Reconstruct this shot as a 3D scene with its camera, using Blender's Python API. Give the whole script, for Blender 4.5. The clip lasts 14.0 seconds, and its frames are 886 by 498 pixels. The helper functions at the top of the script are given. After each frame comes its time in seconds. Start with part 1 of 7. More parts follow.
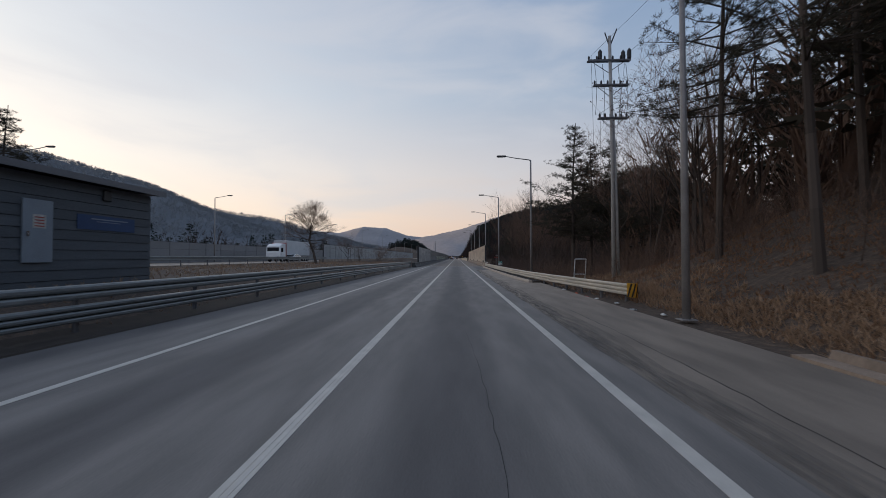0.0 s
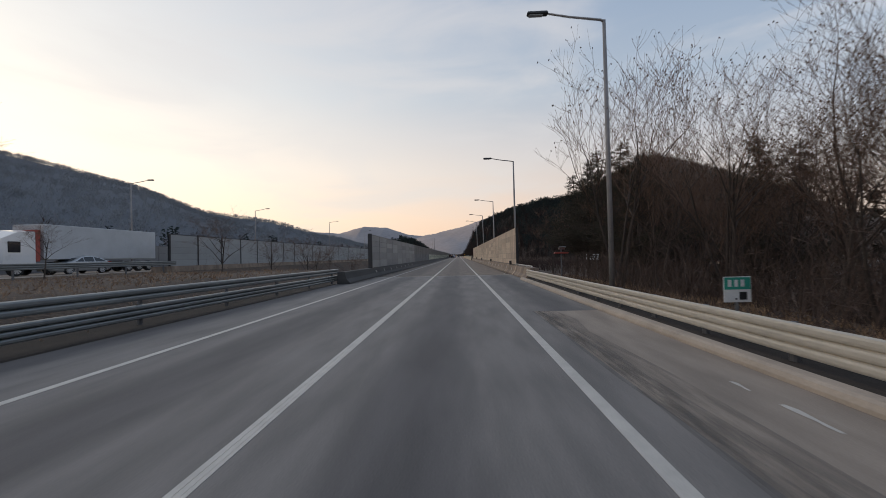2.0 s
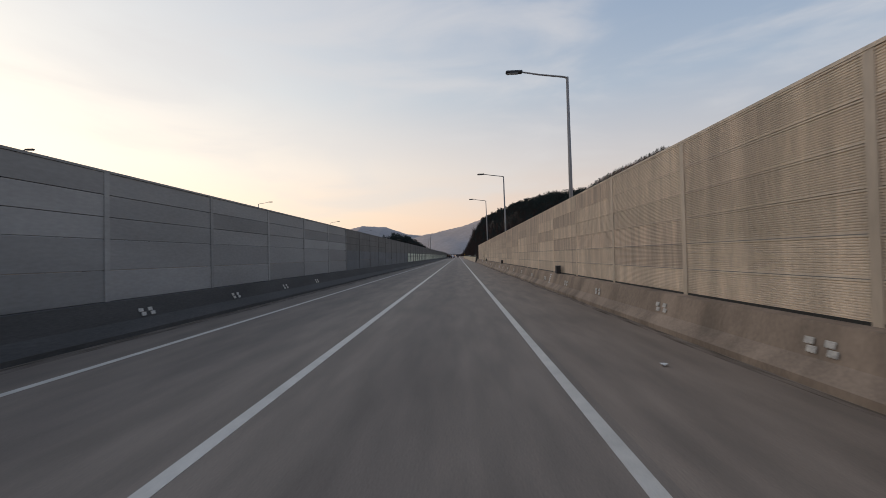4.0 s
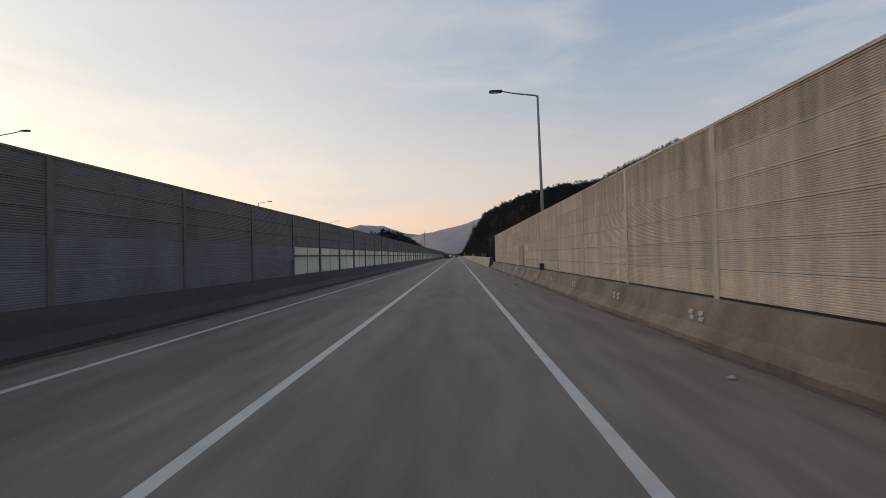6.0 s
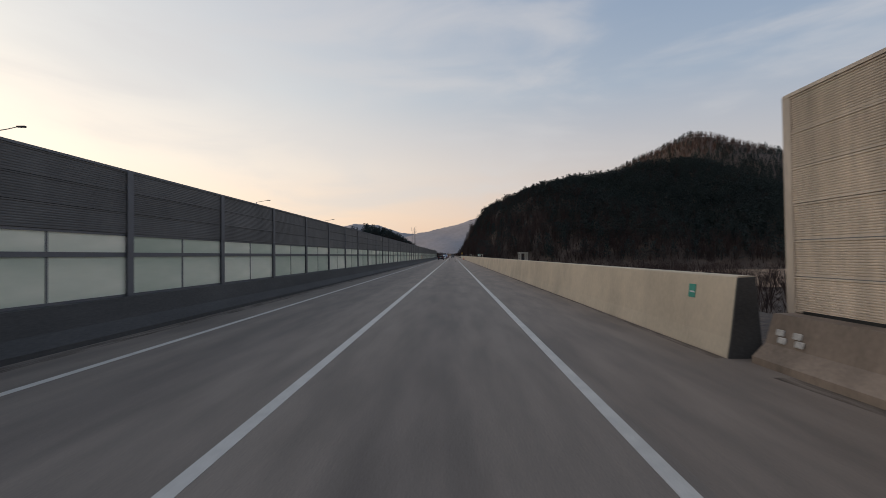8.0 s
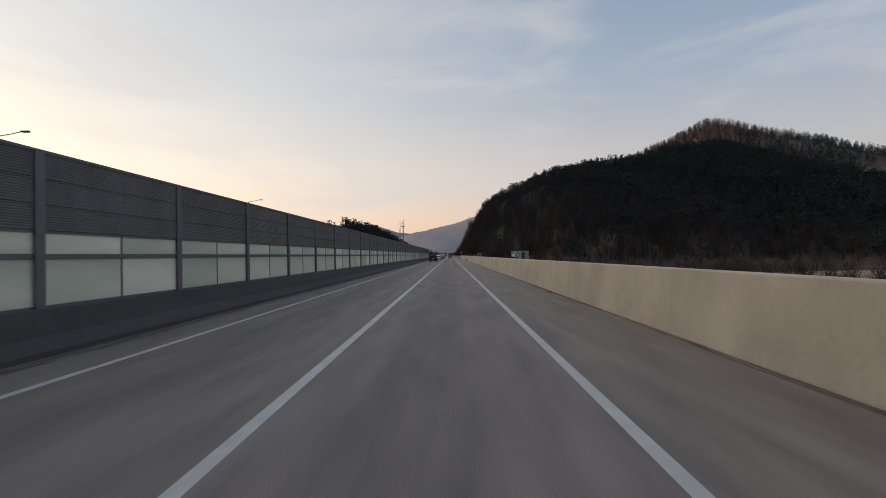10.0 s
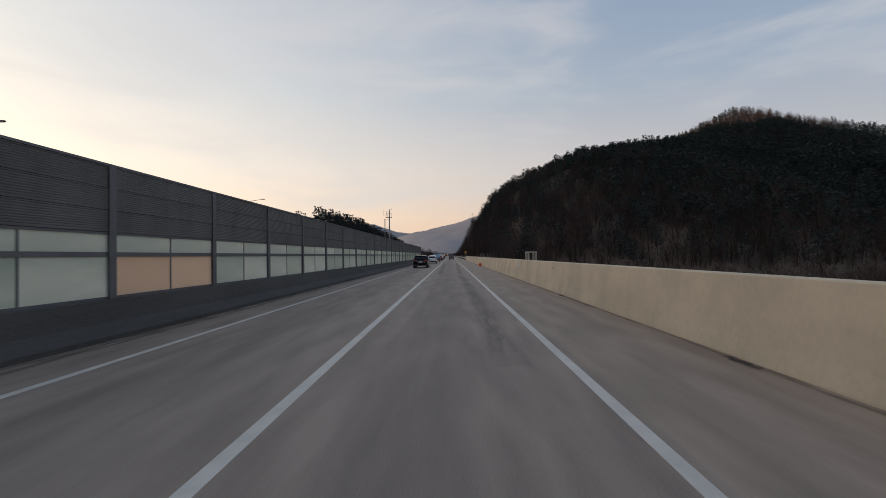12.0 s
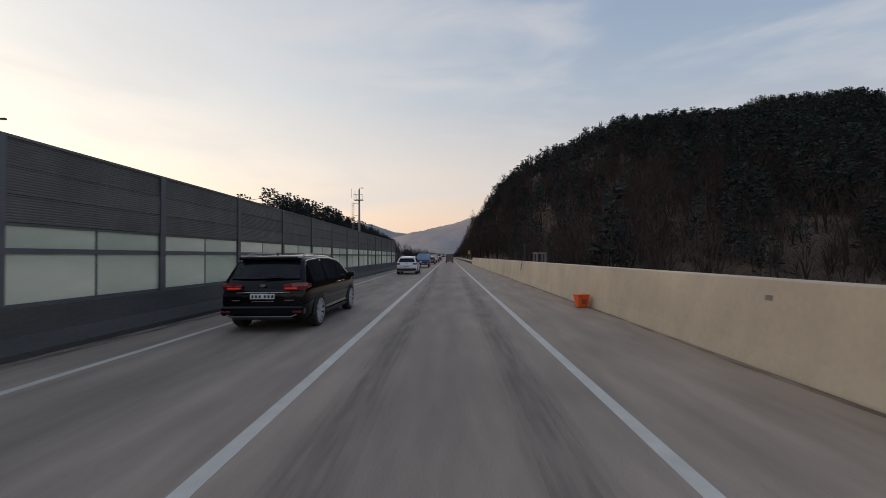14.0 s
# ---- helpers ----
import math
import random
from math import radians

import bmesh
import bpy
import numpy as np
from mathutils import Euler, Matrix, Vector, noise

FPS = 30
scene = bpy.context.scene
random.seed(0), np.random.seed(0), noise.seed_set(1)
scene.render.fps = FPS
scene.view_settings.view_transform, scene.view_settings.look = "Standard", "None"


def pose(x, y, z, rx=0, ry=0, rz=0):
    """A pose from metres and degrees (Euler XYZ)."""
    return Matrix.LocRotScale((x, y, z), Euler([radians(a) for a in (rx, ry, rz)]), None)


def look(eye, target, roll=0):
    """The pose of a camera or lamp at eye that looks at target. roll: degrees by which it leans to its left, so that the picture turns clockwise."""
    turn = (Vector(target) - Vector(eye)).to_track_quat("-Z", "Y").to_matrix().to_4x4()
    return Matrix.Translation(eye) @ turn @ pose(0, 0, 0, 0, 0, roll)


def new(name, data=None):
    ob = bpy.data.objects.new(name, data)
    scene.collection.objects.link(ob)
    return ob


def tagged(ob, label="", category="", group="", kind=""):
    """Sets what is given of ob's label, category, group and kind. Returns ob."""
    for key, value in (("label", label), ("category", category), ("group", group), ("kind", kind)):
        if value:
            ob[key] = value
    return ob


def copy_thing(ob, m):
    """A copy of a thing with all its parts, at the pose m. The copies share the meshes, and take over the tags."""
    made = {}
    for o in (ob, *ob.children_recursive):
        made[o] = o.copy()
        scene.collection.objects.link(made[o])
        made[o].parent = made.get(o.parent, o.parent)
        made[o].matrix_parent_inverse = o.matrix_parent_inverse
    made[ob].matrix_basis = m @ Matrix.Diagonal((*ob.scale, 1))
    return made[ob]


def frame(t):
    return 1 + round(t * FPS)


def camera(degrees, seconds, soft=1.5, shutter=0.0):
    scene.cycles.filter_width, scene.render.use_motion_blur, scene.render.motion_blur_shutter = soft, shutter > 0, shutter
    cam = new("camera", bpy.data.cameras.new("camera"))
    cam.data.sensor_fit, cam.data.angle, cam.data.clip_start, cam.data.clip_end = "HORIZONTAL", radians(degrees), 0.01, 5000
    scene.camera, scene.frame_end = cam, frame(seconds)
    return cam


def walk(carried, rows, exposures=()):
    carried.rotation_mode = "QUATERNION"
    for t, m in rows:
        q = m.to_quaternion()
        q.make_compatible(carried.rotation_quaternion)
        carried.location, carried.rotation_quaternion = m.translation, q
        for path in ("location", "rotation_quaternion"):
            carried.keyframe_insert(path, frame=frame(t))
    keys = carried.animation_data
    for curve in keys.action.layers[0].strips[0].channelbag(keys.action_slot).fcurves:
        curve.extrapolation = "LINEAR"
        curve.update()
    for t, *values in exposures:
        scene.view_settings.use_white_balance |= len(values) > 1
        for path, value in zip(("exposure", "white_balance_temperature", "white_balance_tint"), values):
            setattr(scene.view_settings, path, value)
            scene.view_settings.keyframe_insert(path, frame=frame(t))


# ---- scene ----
cam = camera(95.0, 14.0, soft=0.85, shutter=0.07)
PATH = [
    (0.00, -0.164, 0.04, 1.664, 91.20, 0.12, 1.90),
    (0.50, -0.032, 10.54, 1.703, 90.88, 1.07, 1.74),
    (1.00, 0.076, 21.05, 1.693, 91.46, 1.67, 1.86),
    (1.50, 0.155, 31.56, 1.700, 91.22, 1.76, 1.93),
    (2.00, 0.265, 42.07, 1.672, 91.00, 1.41, 2.20),
    (2.50, 0.390, 52.59, 1.655, 91.02, 1.35, 2.50),
    (3.00, 0.430, 63.12, 1.668, 91.02, 1.31, 2.30),
    (3.75, 0.465, 78.98, 1.655, 91.00, 1.26, 2.18),
    (4.25, 0.490, 89.70, 1.646, 90.99, 1.23, 2.08),
    (4.75, 0.515, 100.63, 1.638, 90.98, 1.20, 1.98),
    (5.50, 0.552, 117.24, 1.629, 90.99, 1.15, 1.90),
    (6.00, 0.469, 128.36, 1.630, 90.91, 1.17, 1.96),
    (6.50, 0.361, 139.49, 1.632, 91.00, 0.90, 1.70),
    (7.00, 0.321, 150.63, 1.637, 90.90, 1.16, 1.61),
    (7.50, 0.262, 161.77, 1.652, 91.03, 0.90, 1.33),
    (8.00, 0.222, 172.92, 1.646, 90.89, 0.76, 1.38),
    (9.25, 0.189, 200.78, 1.636, 90.86, 1.02, 1.17),
    (10.50, 0.155, 228.65, 1.626, 90.83, 1.28, 0.97),
    (11.00, 0.144, 239.80, 1.623, 90.88, 1.08, 0.87),
    (11.50, 0.136, 250.95, 1.632, 90.97, 1.13, 0.79),
    (12.00, 0.074, 262.10, 1.630, 90.88, 0.88, 1.11),
    (12.50, 0.019, 273.24, 1.632, 90.89, 0.76, 1.18),
    (13.00, 0.023, 284.39, 1.647, 90.74, 0.87, 1.11),
    (13.50, 0.012, 295.54, 1.649, 90.94, 0.43, 0.99),
    (14.00, 0.044, 306.69, 1.620, 90.99, 0.42, 0.79),
]
walk(cam, [(t, pose(*p)) for t, *p in PATH], exposures=[(0.0, -0.10, 6000, 10), (0.5, -0.05, 6200, 10), (1.0, 0.06, 6480, 10), (3.0, 0.12, 6550, 10), (5.5, -0.06, 6500, 10), (12.0, -0.08, 6500, 10), (14.0, 0.0, 6500, 10)])

# ---------------------------------------------------------------- world and sun
SUN_AZ, SUN_EL = radians(72), radians(6.0)      # azimuth from +y towards -x
SUN_DIR = Vector((-math.sin(SUN_AZ) * math.cos(SUN_EL), math.cos(SUN_AZ) * math.cos(SUN_EL), math.sin(SUN_EL)))


def build_world():
    w = bpy.data.worlds.new("evening_sky")
    scene.world = w
    w.use_nodes = True
    nt = w.node_tree
    nt.nodes.clear()
    N, L = nt.nodes.new, nt.links.new
    out, bg = N("ShaderNodeOutputWorld"), N("ShaderNodeBackground")
    co = N("ShaderNodeTexCoord")
    sep = N("ShaderNodeSeparateXYZ")
    L(co.outputs["Generated"], sep.inputs[0])
    # clear sky by height above the horizon
    ramp = N("ShaderNodeValToRGB")
    stops = ((0.0, (0.90, 0.60, 0.46)), (0.09, (0.90, 0.665, 0.545)), (0.20, (0.755, 0.675, 0.645)),
             (0.36, (0.48, 0.545, 0.64)), (0.60, (0.28, 0.385, 0.56)), (1.0, (0.22, 0.32, 0.50)))
    el = ramp.color_ramp.elements
    el[0].position, el[0].color = stops[0][0], (*stops[0][1], 1)
    el[1].position, el[1].color = stops[-1][0], (*stops[-1][1], 1)
    for p, c in stops[1:-1]:
        e = el.new(p)
        e.color = (*c, 1)
    L(sep.outputs["Z"], ramp.inputs["Fac"])
    # glow of the low sun
    dot = N("ShaderNodeVectorMath")
    dot.operation = "DOT_PRODUCT"
    glow_dir = Vector((-0.90, 0.42, 0.30)).normalized()
    dot.inputs[1].default_value = glow_dir
    L(co.outputs["Generated"], dot.inputs[0])
    mr = N("ShaderNodeMapRange")
    mr.inputs["From Min"].default_value, mr.inputs["From Max"].default_value = 0.10, 1.0
    L(dot.outputs["Value"], mr.inputs["Value"])
    pw = N("ShaderNodeMath")
    pw.operation = "POWER"
    pw.inputs[1].default_value = 1.7
    L(mr.outputs["Result"], pw.inputs[0])
    glow = N("ShaderNodeMixRGB")
    glow.blend_type = "ADD"
    glow.inputs["Color2"].default_value = (0.52, 0.42, 0.27, 1)
    L(pw.outputs[0], glow.inputs["Fac"])
    L(ramp.outputs["Color"], glow.inputs["Color1"])
    # deeper blue away from the sun
    away = N("ShaderNodeMapRange")
    away.interpolation_type = "SMOOTHSTEP"
    away.inputs["From Min"].default_value, away.inputs["From Max"].default_value = 0.45, -0.75
    away.inputs["To Max"].default_value = 0.75
    L(dot.outputs["Value"], away.inputs["Value"])
    deep = N("ShaderNodeMixRGB")
    deep.blend_type = "MULTIPLY"
    deep.inputs["Color2"].default_value = (0.54, 0.675, 0.845, 1)
    L(away.outputs["Result"], deep.inputs["Fac"])
    L(glow.outputs["Color"], deep.inputs["Color1"])
    # thin high cloud, drawn out sideways
    mp = N("ShaderNodeMapping")
    mp.inputs["Scale"].default_value = (1.3, 1.3, 5.0)
    mp.inputs["Rotation"].default_value = (0.12, 0.16, 0.0)
    L(co.outputs["Generated"], mp.inputs["Vector"])
    nz = N("ShaderNodeTexNoise")
    nz.inputs["Scale"].default_value, nz.inputs["Detail"].default_value, nz.inputs["Roughness"].default_value = 1.9, 7.0, 0.52
    nz.inputs["Distortion"].default_value = 0.5
    L(mp.outputs[0], nz.inputs["Vector"])
    cr = N("ShaderNodeMapRange")
    cr.interpolation_type = "SMOOTHSTEP"
    cr.inputs["From Min"].default_value, cr.inputs["From Max"].default_value = 0.43, 0.72
    cr.inputs["To Max"].default_value = 0.55
    L(nz.outputs["Fac"], cr.inputs["Value"])
    cl = N("ShaderNodeMixRGB")
    cl.inputs["Color2"].default_value = (0.80, 0.765, 0.76, 1)
    L(cr.outputs["Result"], cl.inputs["Fac"])
    L(deep.outputs["Color"], cl.inputs["Color1"])
    # a physical sky under it
    sky = N("ShaderNodeTexSky")
    sky.sky_type, sky.sun_disc = "NISHITA", False
    sky.sun_elevation, sky.sun_rotation = SUN_EL, -SUN_AZ
    sky.air_density, sky.dust_density = 1.0, 2.0
    sm = N("ShaderNodeMixRGB")
    sm.blend_type = "ADD"
    sm.inputs["Fac"].default_value = 0.05
    L(cl.outputs["Color"], sm.inputs["Color1"])
    L(sky.outputs["Color"], sm.inputs["Color2"])
    L(sm.outputs["Color"], bg.inputs["Color"])
    bg.inputs["Strength"].default_value = 0.80
    L(bg.outputs[0], out.inputs[0])


build_world()
sun = new("sun", bpy.data.lights.new("sun", "SUN"))
sun.data.energy, sun.data.angle, sun.data.color = 2.2, radians(1.0), (1.0, 0.66, 0.42)
sun.matrix_world = look((0, 0, 50), Vector((0, 0, 50)) - SUN_DIR)


# ---------------------------------------------------------------- materials
def material(name, color, rough=0.7, metal=0.0, vary=0.25, scale=2.0, fine=40.0, bump=0.15, dark=None, coat=0.0,
             spread=0.0, stretch=(1, 1, 1), spec=0.5, bump_dist=0.02, streak=0.0, streak_size=(1.0, 2.2, 0.12)):
    """A surface with coarse and fine variation; spread: change from piece to piece; streak: stains drawn out downwards."""
    m = bpy.data.materials.new(name)
    m.use_nodes = True
    nt = m.node_tree
    N, L = nt.nodes.new, nt.links.new
    b = nt.nodes["Principled BSDF"]
    co = N("ShaderNodeTexCoord")
    mp = N("ShaderNodeMapping")
    mp.inputs["Scale"].default_value = stretch
    where = N("ShaderNodeObjectInfo")
    shift = N("ShaderNodeVectorMath")
    L(co.outputs["Object"], shift.inputs[0])
    L(where.outputs["Location"], shift.inputs[1])
    L(shift.outputs[0], mp.inputs["Vector"])
    n1, n2 = N("ShaderNodeTexNoise"), N("ShaderNodeTexNoise")
    n1.inputs["Scale"].default_value, n1.inputs["Detail"].default_value = scale, 5
    n2.inputs["Scale"].default_value, n2.inputs["Detail"].default_value = fine, 3
    L(mp.outputs[0], n1.inputs["Vector"])
    L(mp.outputs[0], n2.inputs["Vector"])
    mx = N("ShaderNodeMixRGB")
    mx.inputs["Fac"].default_value = 0.4
    L(n1.outputs["Fac"], mx.inputs["Color1"])
    L(n2.outputs["Fac"], mx.inputs["Color2"])
    mr = N("ShaderNodeMapRange")
    mr.inputs["From Min"].default_value, mr.inputs["From Max"].default_value = 0.3, 0.7
    L(mx.outputs[0], mr.inputs["Value"])
    d = dark or tuple(c * (1 - vary) for c in color)
    lt = tuple(min(1, c * (1 + vary * 0.5)) for c in color)
    cm = N("ShaderNodeMixRGB")
    cm.inputs["Color1"].default_value, cm.inputs["Color2"].default_value = (*d, 1), (*lt, 1)
    L(mr.outputs[0], cm.inputs["Fac"])
    last = cm.outputs[0]
    if streak:
        ms, ns = N("ShaderNodeMapping"), N("ShaderNodeTexNoise")
        ms.inputs["Scale"].default_value = streak_size
        ns.inputs["Scale"].default_value, ns.inputs["Detail"].default_value, ns.inputs["Roughness"].default_value = 1.0, 5, 0.62
        L(shift.outputs[0], ms.inputs["Vector"])
        L(ms.outputs[0], ns.inputs["Vector"])
        sr = N("ShaderNodeMapRange")
        sr.inputs["From Min"].default_value, sr.inputs["From Max"].default_value = 0.32, 0.62
        sr.inputs["To Min"].default_value, sr.inputs["To Max"].default_value = 1 - streak, 1 + streak * 0.35
        L(ns.outputs["Fac"], sr.inputs["Value"])
        sm = N("ShaderNodeVectorMath")
        sm.operation = "SCALE"
        L(last, sm.inputs[0])
        L(sr.outputs[0], sm.inputs["Scale"])
        last = sm.outputs[0]
    if spread:
        oi = N("ShaderNodeObjectInfo")
        r = N("ShaderNodeMapRange")
        r.inputs["To Min"].default_value, r.inputs["To Max"].default_value = 1 - spread, 1 + spread
        L(oi.outputs["Random"], r.inputs["Value"])
        mul = N("ShaderNodeVectorMath")
        mul.operation = "SCALE"
        L(last, mul.inputs[0])
        L(r.outputs[0], mul.inputs["Scale"])
        last = mul.outputs[0]
    L(last, b.inputs["Base Color"])
    b.inputs["Metallic"].default_value = metal
    rr = N("ShaderNodeMapRange")
    rr.inputs["To Min"].default_value, rr.inputs["To Max"].default_value = max(0.02, rough - 0.08), min(1, rough + 0.08)
    L(n1.outputs["Fac"], rr.inputs["Value"])
    L(rr.outputs[0], b.inputs["Roughness"])
    b.inputs["Specular IOR Level"].default_value = spec
    if coat:
        b.inputs["Coat Weight"].default_value, b.inputs["Coat Roughness"].default_value = coat, 0.04
    if bump:
        bp = N("ShaderNodeBump")
        bp.inputs["Strength"].default_value, bp.inputs["Distance"].default_value = bump, bump_dist
        L(n2.outputs["Fac"], bp.inputs["Height"])
        L(bp.outputs[0], b.inputs["Normal"])
    return m


def leafy(name, c1, c2, rough=0.9):
    """Foliage and twigs, varied from clump to clump."""
    m = bpy.data.materials.new(name)
    m.use_nodes = True
    nt = m.node_tree
    N, L = nt.nodes.new, nt.links.new
    b = nt.nodes["Principled BSDF"]
    g = N("ShaderNodeNewGeometry")
    co, nz = N("ShaderNodeTexCoord"), N("ShaderNodeTexNoise")
    nz.inputs["Scale"].default_value, nz.inputs["Detail"].default_value = 0.035, 3
    L(co.outputs["Object"], nz.inputs["Vector"])
    ad = N("ShaderNodeMath")
    ad.operation = "MULTIPLY_ADD"
    ad.inputs[1].default_value, ad.inputs[2].default_value = 0.6, -0.05
    L(g.outputs["Random Per Island"], ad.inputs[0])
    ad2 = N("ShaderNodeMath")
    ad2.operation = "MULTIPLY_ADD"
    ad2.inputs[1].default_value = 0.9
    L(nz.outputs["Fac"], ad2.inputs[0])
    L(ad.outputs[0], ad2.inputs[2])
    ad3 = N("ShaderNodeMath")
    ad3.operation = "SUBTRACT"
    ad3.inputs[1].default_value = 0.22
    ad3.use_clamp = True
    L(ad2.outputs[0], ad3.inputs[0])
    cm = N("ShaderNodeMixRGB")
    cm.inputs["Color1"].default_value, cm.inputs["Color2"].default_value = (*c1, 1), (*c2, 1)
    L(ad3.outputs[0], cm.inputs["Fac"])
    L(cm.outputs[0], b.inputs["Base Color"])
    b.inputs["Roughness"].default_value = rough
    b.inputs["Specular IOR Level"].default_value = 0.15
    return m


def road_material(name, base, warm, stripe, joints, later=None):
    """Pavement with wheel-track and oil staining along the lanes, patches, fine aggregate and hairline joints."""
    m = bpy.data.materials.new(name)
    m.use_nodes = True
    nt = m.node_tree
    N, L = nt.nodes.new, nt.links.new
    b = nt.nodes["Principled BSDF"]
    co = N("ShaderNodeTexCoord")
    sep = N("ShaderNodeSeparateXYZ")
    L(co.outputs["Object"], sep.inputs[0])
    big, mid, fine = N("ShaderNodeTexNoise"), N("ShaderNodeTexNoise"), N("ShaderNodeTexNoise")
    mpa = N("ShaderNodeMapping")
    mpa.inputs["Scale"].default_value = (1.0, 0.18, 1.0)
    L(co.outputs["Object"], mpa.inputs["Vector"])
    for n, s, d in ((big, 0.55, 4), (mid, 2.2, 6), (fine, 55, 2)):
        n.inputs["Scale"].default_value, n.inputs["Detail"].default_value = s, d
    L(mpa.outputs[0], big.inputs["Vector"])
    L(mpa.outputs[0], mid.inputs["Vector"])
    L(co.outputs["Object"], fine.inputs["Vector"])
    # oil stripe in the middle of each lane, repeated over the lane width, uneven along the road
    wob = N("ShaderNodeMath")
    wob.operation = "MULTIPLY_ADD"
    wob.inputs[1].default_value = 0.5
    L(big.outputs["Fac"], wob.inputs[0])
    L(sep.outputs["X"], wob.inputs[2])
    ph = N("ShaderNodeMath")
    ph.operation = "MULTIPLY"
    ph.inputs[1].default_value = 2 * math.pi / 3.6
    L(wob.outputs[0], ph.inputs[0])
    cs = N("ShaderNodeMath")
    cs.operation = "COSINE"
    L(ph.outputs[0], cs.inputs[0])
    st = N("ShaderNodeMapRange")
    st.interpolation_type = "SMOOTHSTEP"
    st.inputs["From Min"].default_value, st.inputs["From Max"].default_value = 0.0, 1.0
    st.inputs["To Max"].default_value = stripe
    L(cs.outputs[0], st.inputs["Value"])
    c1 = N("ShaderNodeMixRGB")
    c1.inputs["Color1"].default_value = (*[c * 0.86 for c in base], 1)
    c1.inputs["Color2"].default_value = (*warm, 1)
    mr = N("ShaderNodeMapRange")
    mr.inputs["From Min"].default_value, mr.inputs["From Max"].default_value = 0.33, 0.67
    L(mid.outputs["Fac"], mr.inputs["Value"])
    L(mr.outputs[0], c1.inputs["Fac"])
    if later:
        # the surface turns slowly from one mix to the other along the road
        y0, y1, base2, warm2 = later
        along = N("ShaderNodeMapRange")
        along.interpolation_type = "SMOOTHSTEP"
        along.inputs["From Min"].default_value, along.inputs["From Max"].default_value = y0, y1
        L(sep.outputs["Y"], along.inputs["Value"])
        c1b = N("ShaderNodeMixRGB")
        c1b.inputs["Color1"].default_value = (*[c * 0.86 for c in base2], 1)
        c1b.inputs["Color2"].default_value = (*warm2, 1)
        L(mr.outputs[0], c1b.inputs["Fac"])
        c1a, c1 = c1, N("ShaderNodeMixRGB")
        L(along.outputs[0], c1.inputs["Fac"])
        L(c1a.outputs[0], c1.inputs["Color1"])
        L(c1b.outputs[0], c1.inputs["Color2"])
    c2 = N("ShaderNodeMixRGB")
    c2.blend_type = "MULTIPLY"
    c2.inputs["Color2"].default_value = (0.45, 0.46, 0.5, 1)
    L(st.outputs[0], c2.inputs["Fac"])
    L(c1.outputs[0], c2.inputs["Color1"])
    c3 = N("ShaderNodeMixRGB")
    c3.blend_type = "MULTIPLY"
    c3.inputs["Fac"].default_value = 0.5
    fr = N("ShaderNodeMapRange")
    fr.inputs["From Min"].default_value, fr.inputs["From Max"].default_value = 0.25, 0.75
    fr.inputs["To Min"].default_value, fr.inputs["To Max"].default_value = 0.62, 1.25
    L(fine.outputs["Fac"], fr.inputs["Value"])
    L(c2.outputs[0], c3.inputs["Color1"])
    L(fr.outputs[0], c3.inputs["Color2"])
    L(c3.outputs[0], b.inputs["Base Color"])
    rg = N("ShaderNodeMapRange")
    rg.inputs["To Min"].default_value, rg.inputs["To Max"].default_value = 0.62, 0.9
    L(mid.outputs["Fac"], rg.inputs["Value"])
    L(rg.outputs[0], b.inputs["Roughness"])
    b.inputs["Specular IOR Level"].default_value = 0.35
    bp = N("ShaderNodeBump")
    bp.inputs["Strength"].default_value, bp.inputs["Distance"].default_value = 0.25, 0.01
    L(fine.outputs["Fac"], bp.inputs["Height"])
    L(bp.outputs[0], b.inputs["Normal"])
    return m


def emit_material(name, color, base, strength):
    m = bpy.data.materials.new(name)
    m.use_nodes = True
    b = m.node_tree.nodes["Principled BSDF"]
    b.inputs["Base Color"].default_value = (*base, 1)
    b.inputs["Emission Color"].default_value = (*color, 1)
    b.inputs["Emission Strength"].default_value = strength
    b.inputs["Roughness"].default_value = 0.15
    return m


M = {}
M["asphalt"] = road_material("asphalt", (0.205, 0.187, 0.172), (0.268, 0.242, 0.22), 0.72, True)
M["deck"] = road_material("bridge_deck_pavement", (0.20, 0.163, 0.134), (0.258, 0.21, 0.172), 0.30, True)
M["deck_late"] = road_material("lighter_deck_pavement", (0.212, 0.173, 0.142), (0.272, 0.222, 0.181), 0.30, True, (172, 330, (0.312, 0.246, 0.197), (0.395, 0.312, 0.25)))
M["deck_shoulder"] = road_material("dusty_deck_edge", (0.218, 0.174, 0.139), (0.285, 0.226, 0.180), 0.0, True, (172, 330, (0.335, 0.258, 0.198), (0.415, 0.32, 0.248)))
M["shoulder"] = road_material("shoulder_asphalt", (0.238, 0.196, 0.158), (0.308, 0.253, 0.203), 0.0, False, (4, 34, (0.315, 0.257, 0.207), (0.408, 0.334, 0.268)))
M["paint"] = material("road_paint", (0.62, 0.575, 0.51), 0.6, vary=0.22, scale=3, fine=60, bump=0.1)
M["rubber_joint"] = material("joint_steel", (0.24, 0.22, 0.20), 0.6, 0.3, vary=0.4, scale=8, fine=60)
M["concrete"] = material("weathered_concrete", (0.34, 0.255, 0.19), 0.85, vary=0.40, scale=1.1, fine=30, bump=0.12, stretch=(1, 1.0, 0.35), streak=0.42, streak_size=(1.0, 0.9, 0.25))
M["concrete_pale"] = material("pale_concrete", (0.63, 0.515, 0.375), 0.85, vary=0.17, scale=0.8, fine=26, bump=0.06, stretch=(1, 0.9, 0.35), streak=0.15, streak_size=(1.0, 0.7, 0.6))
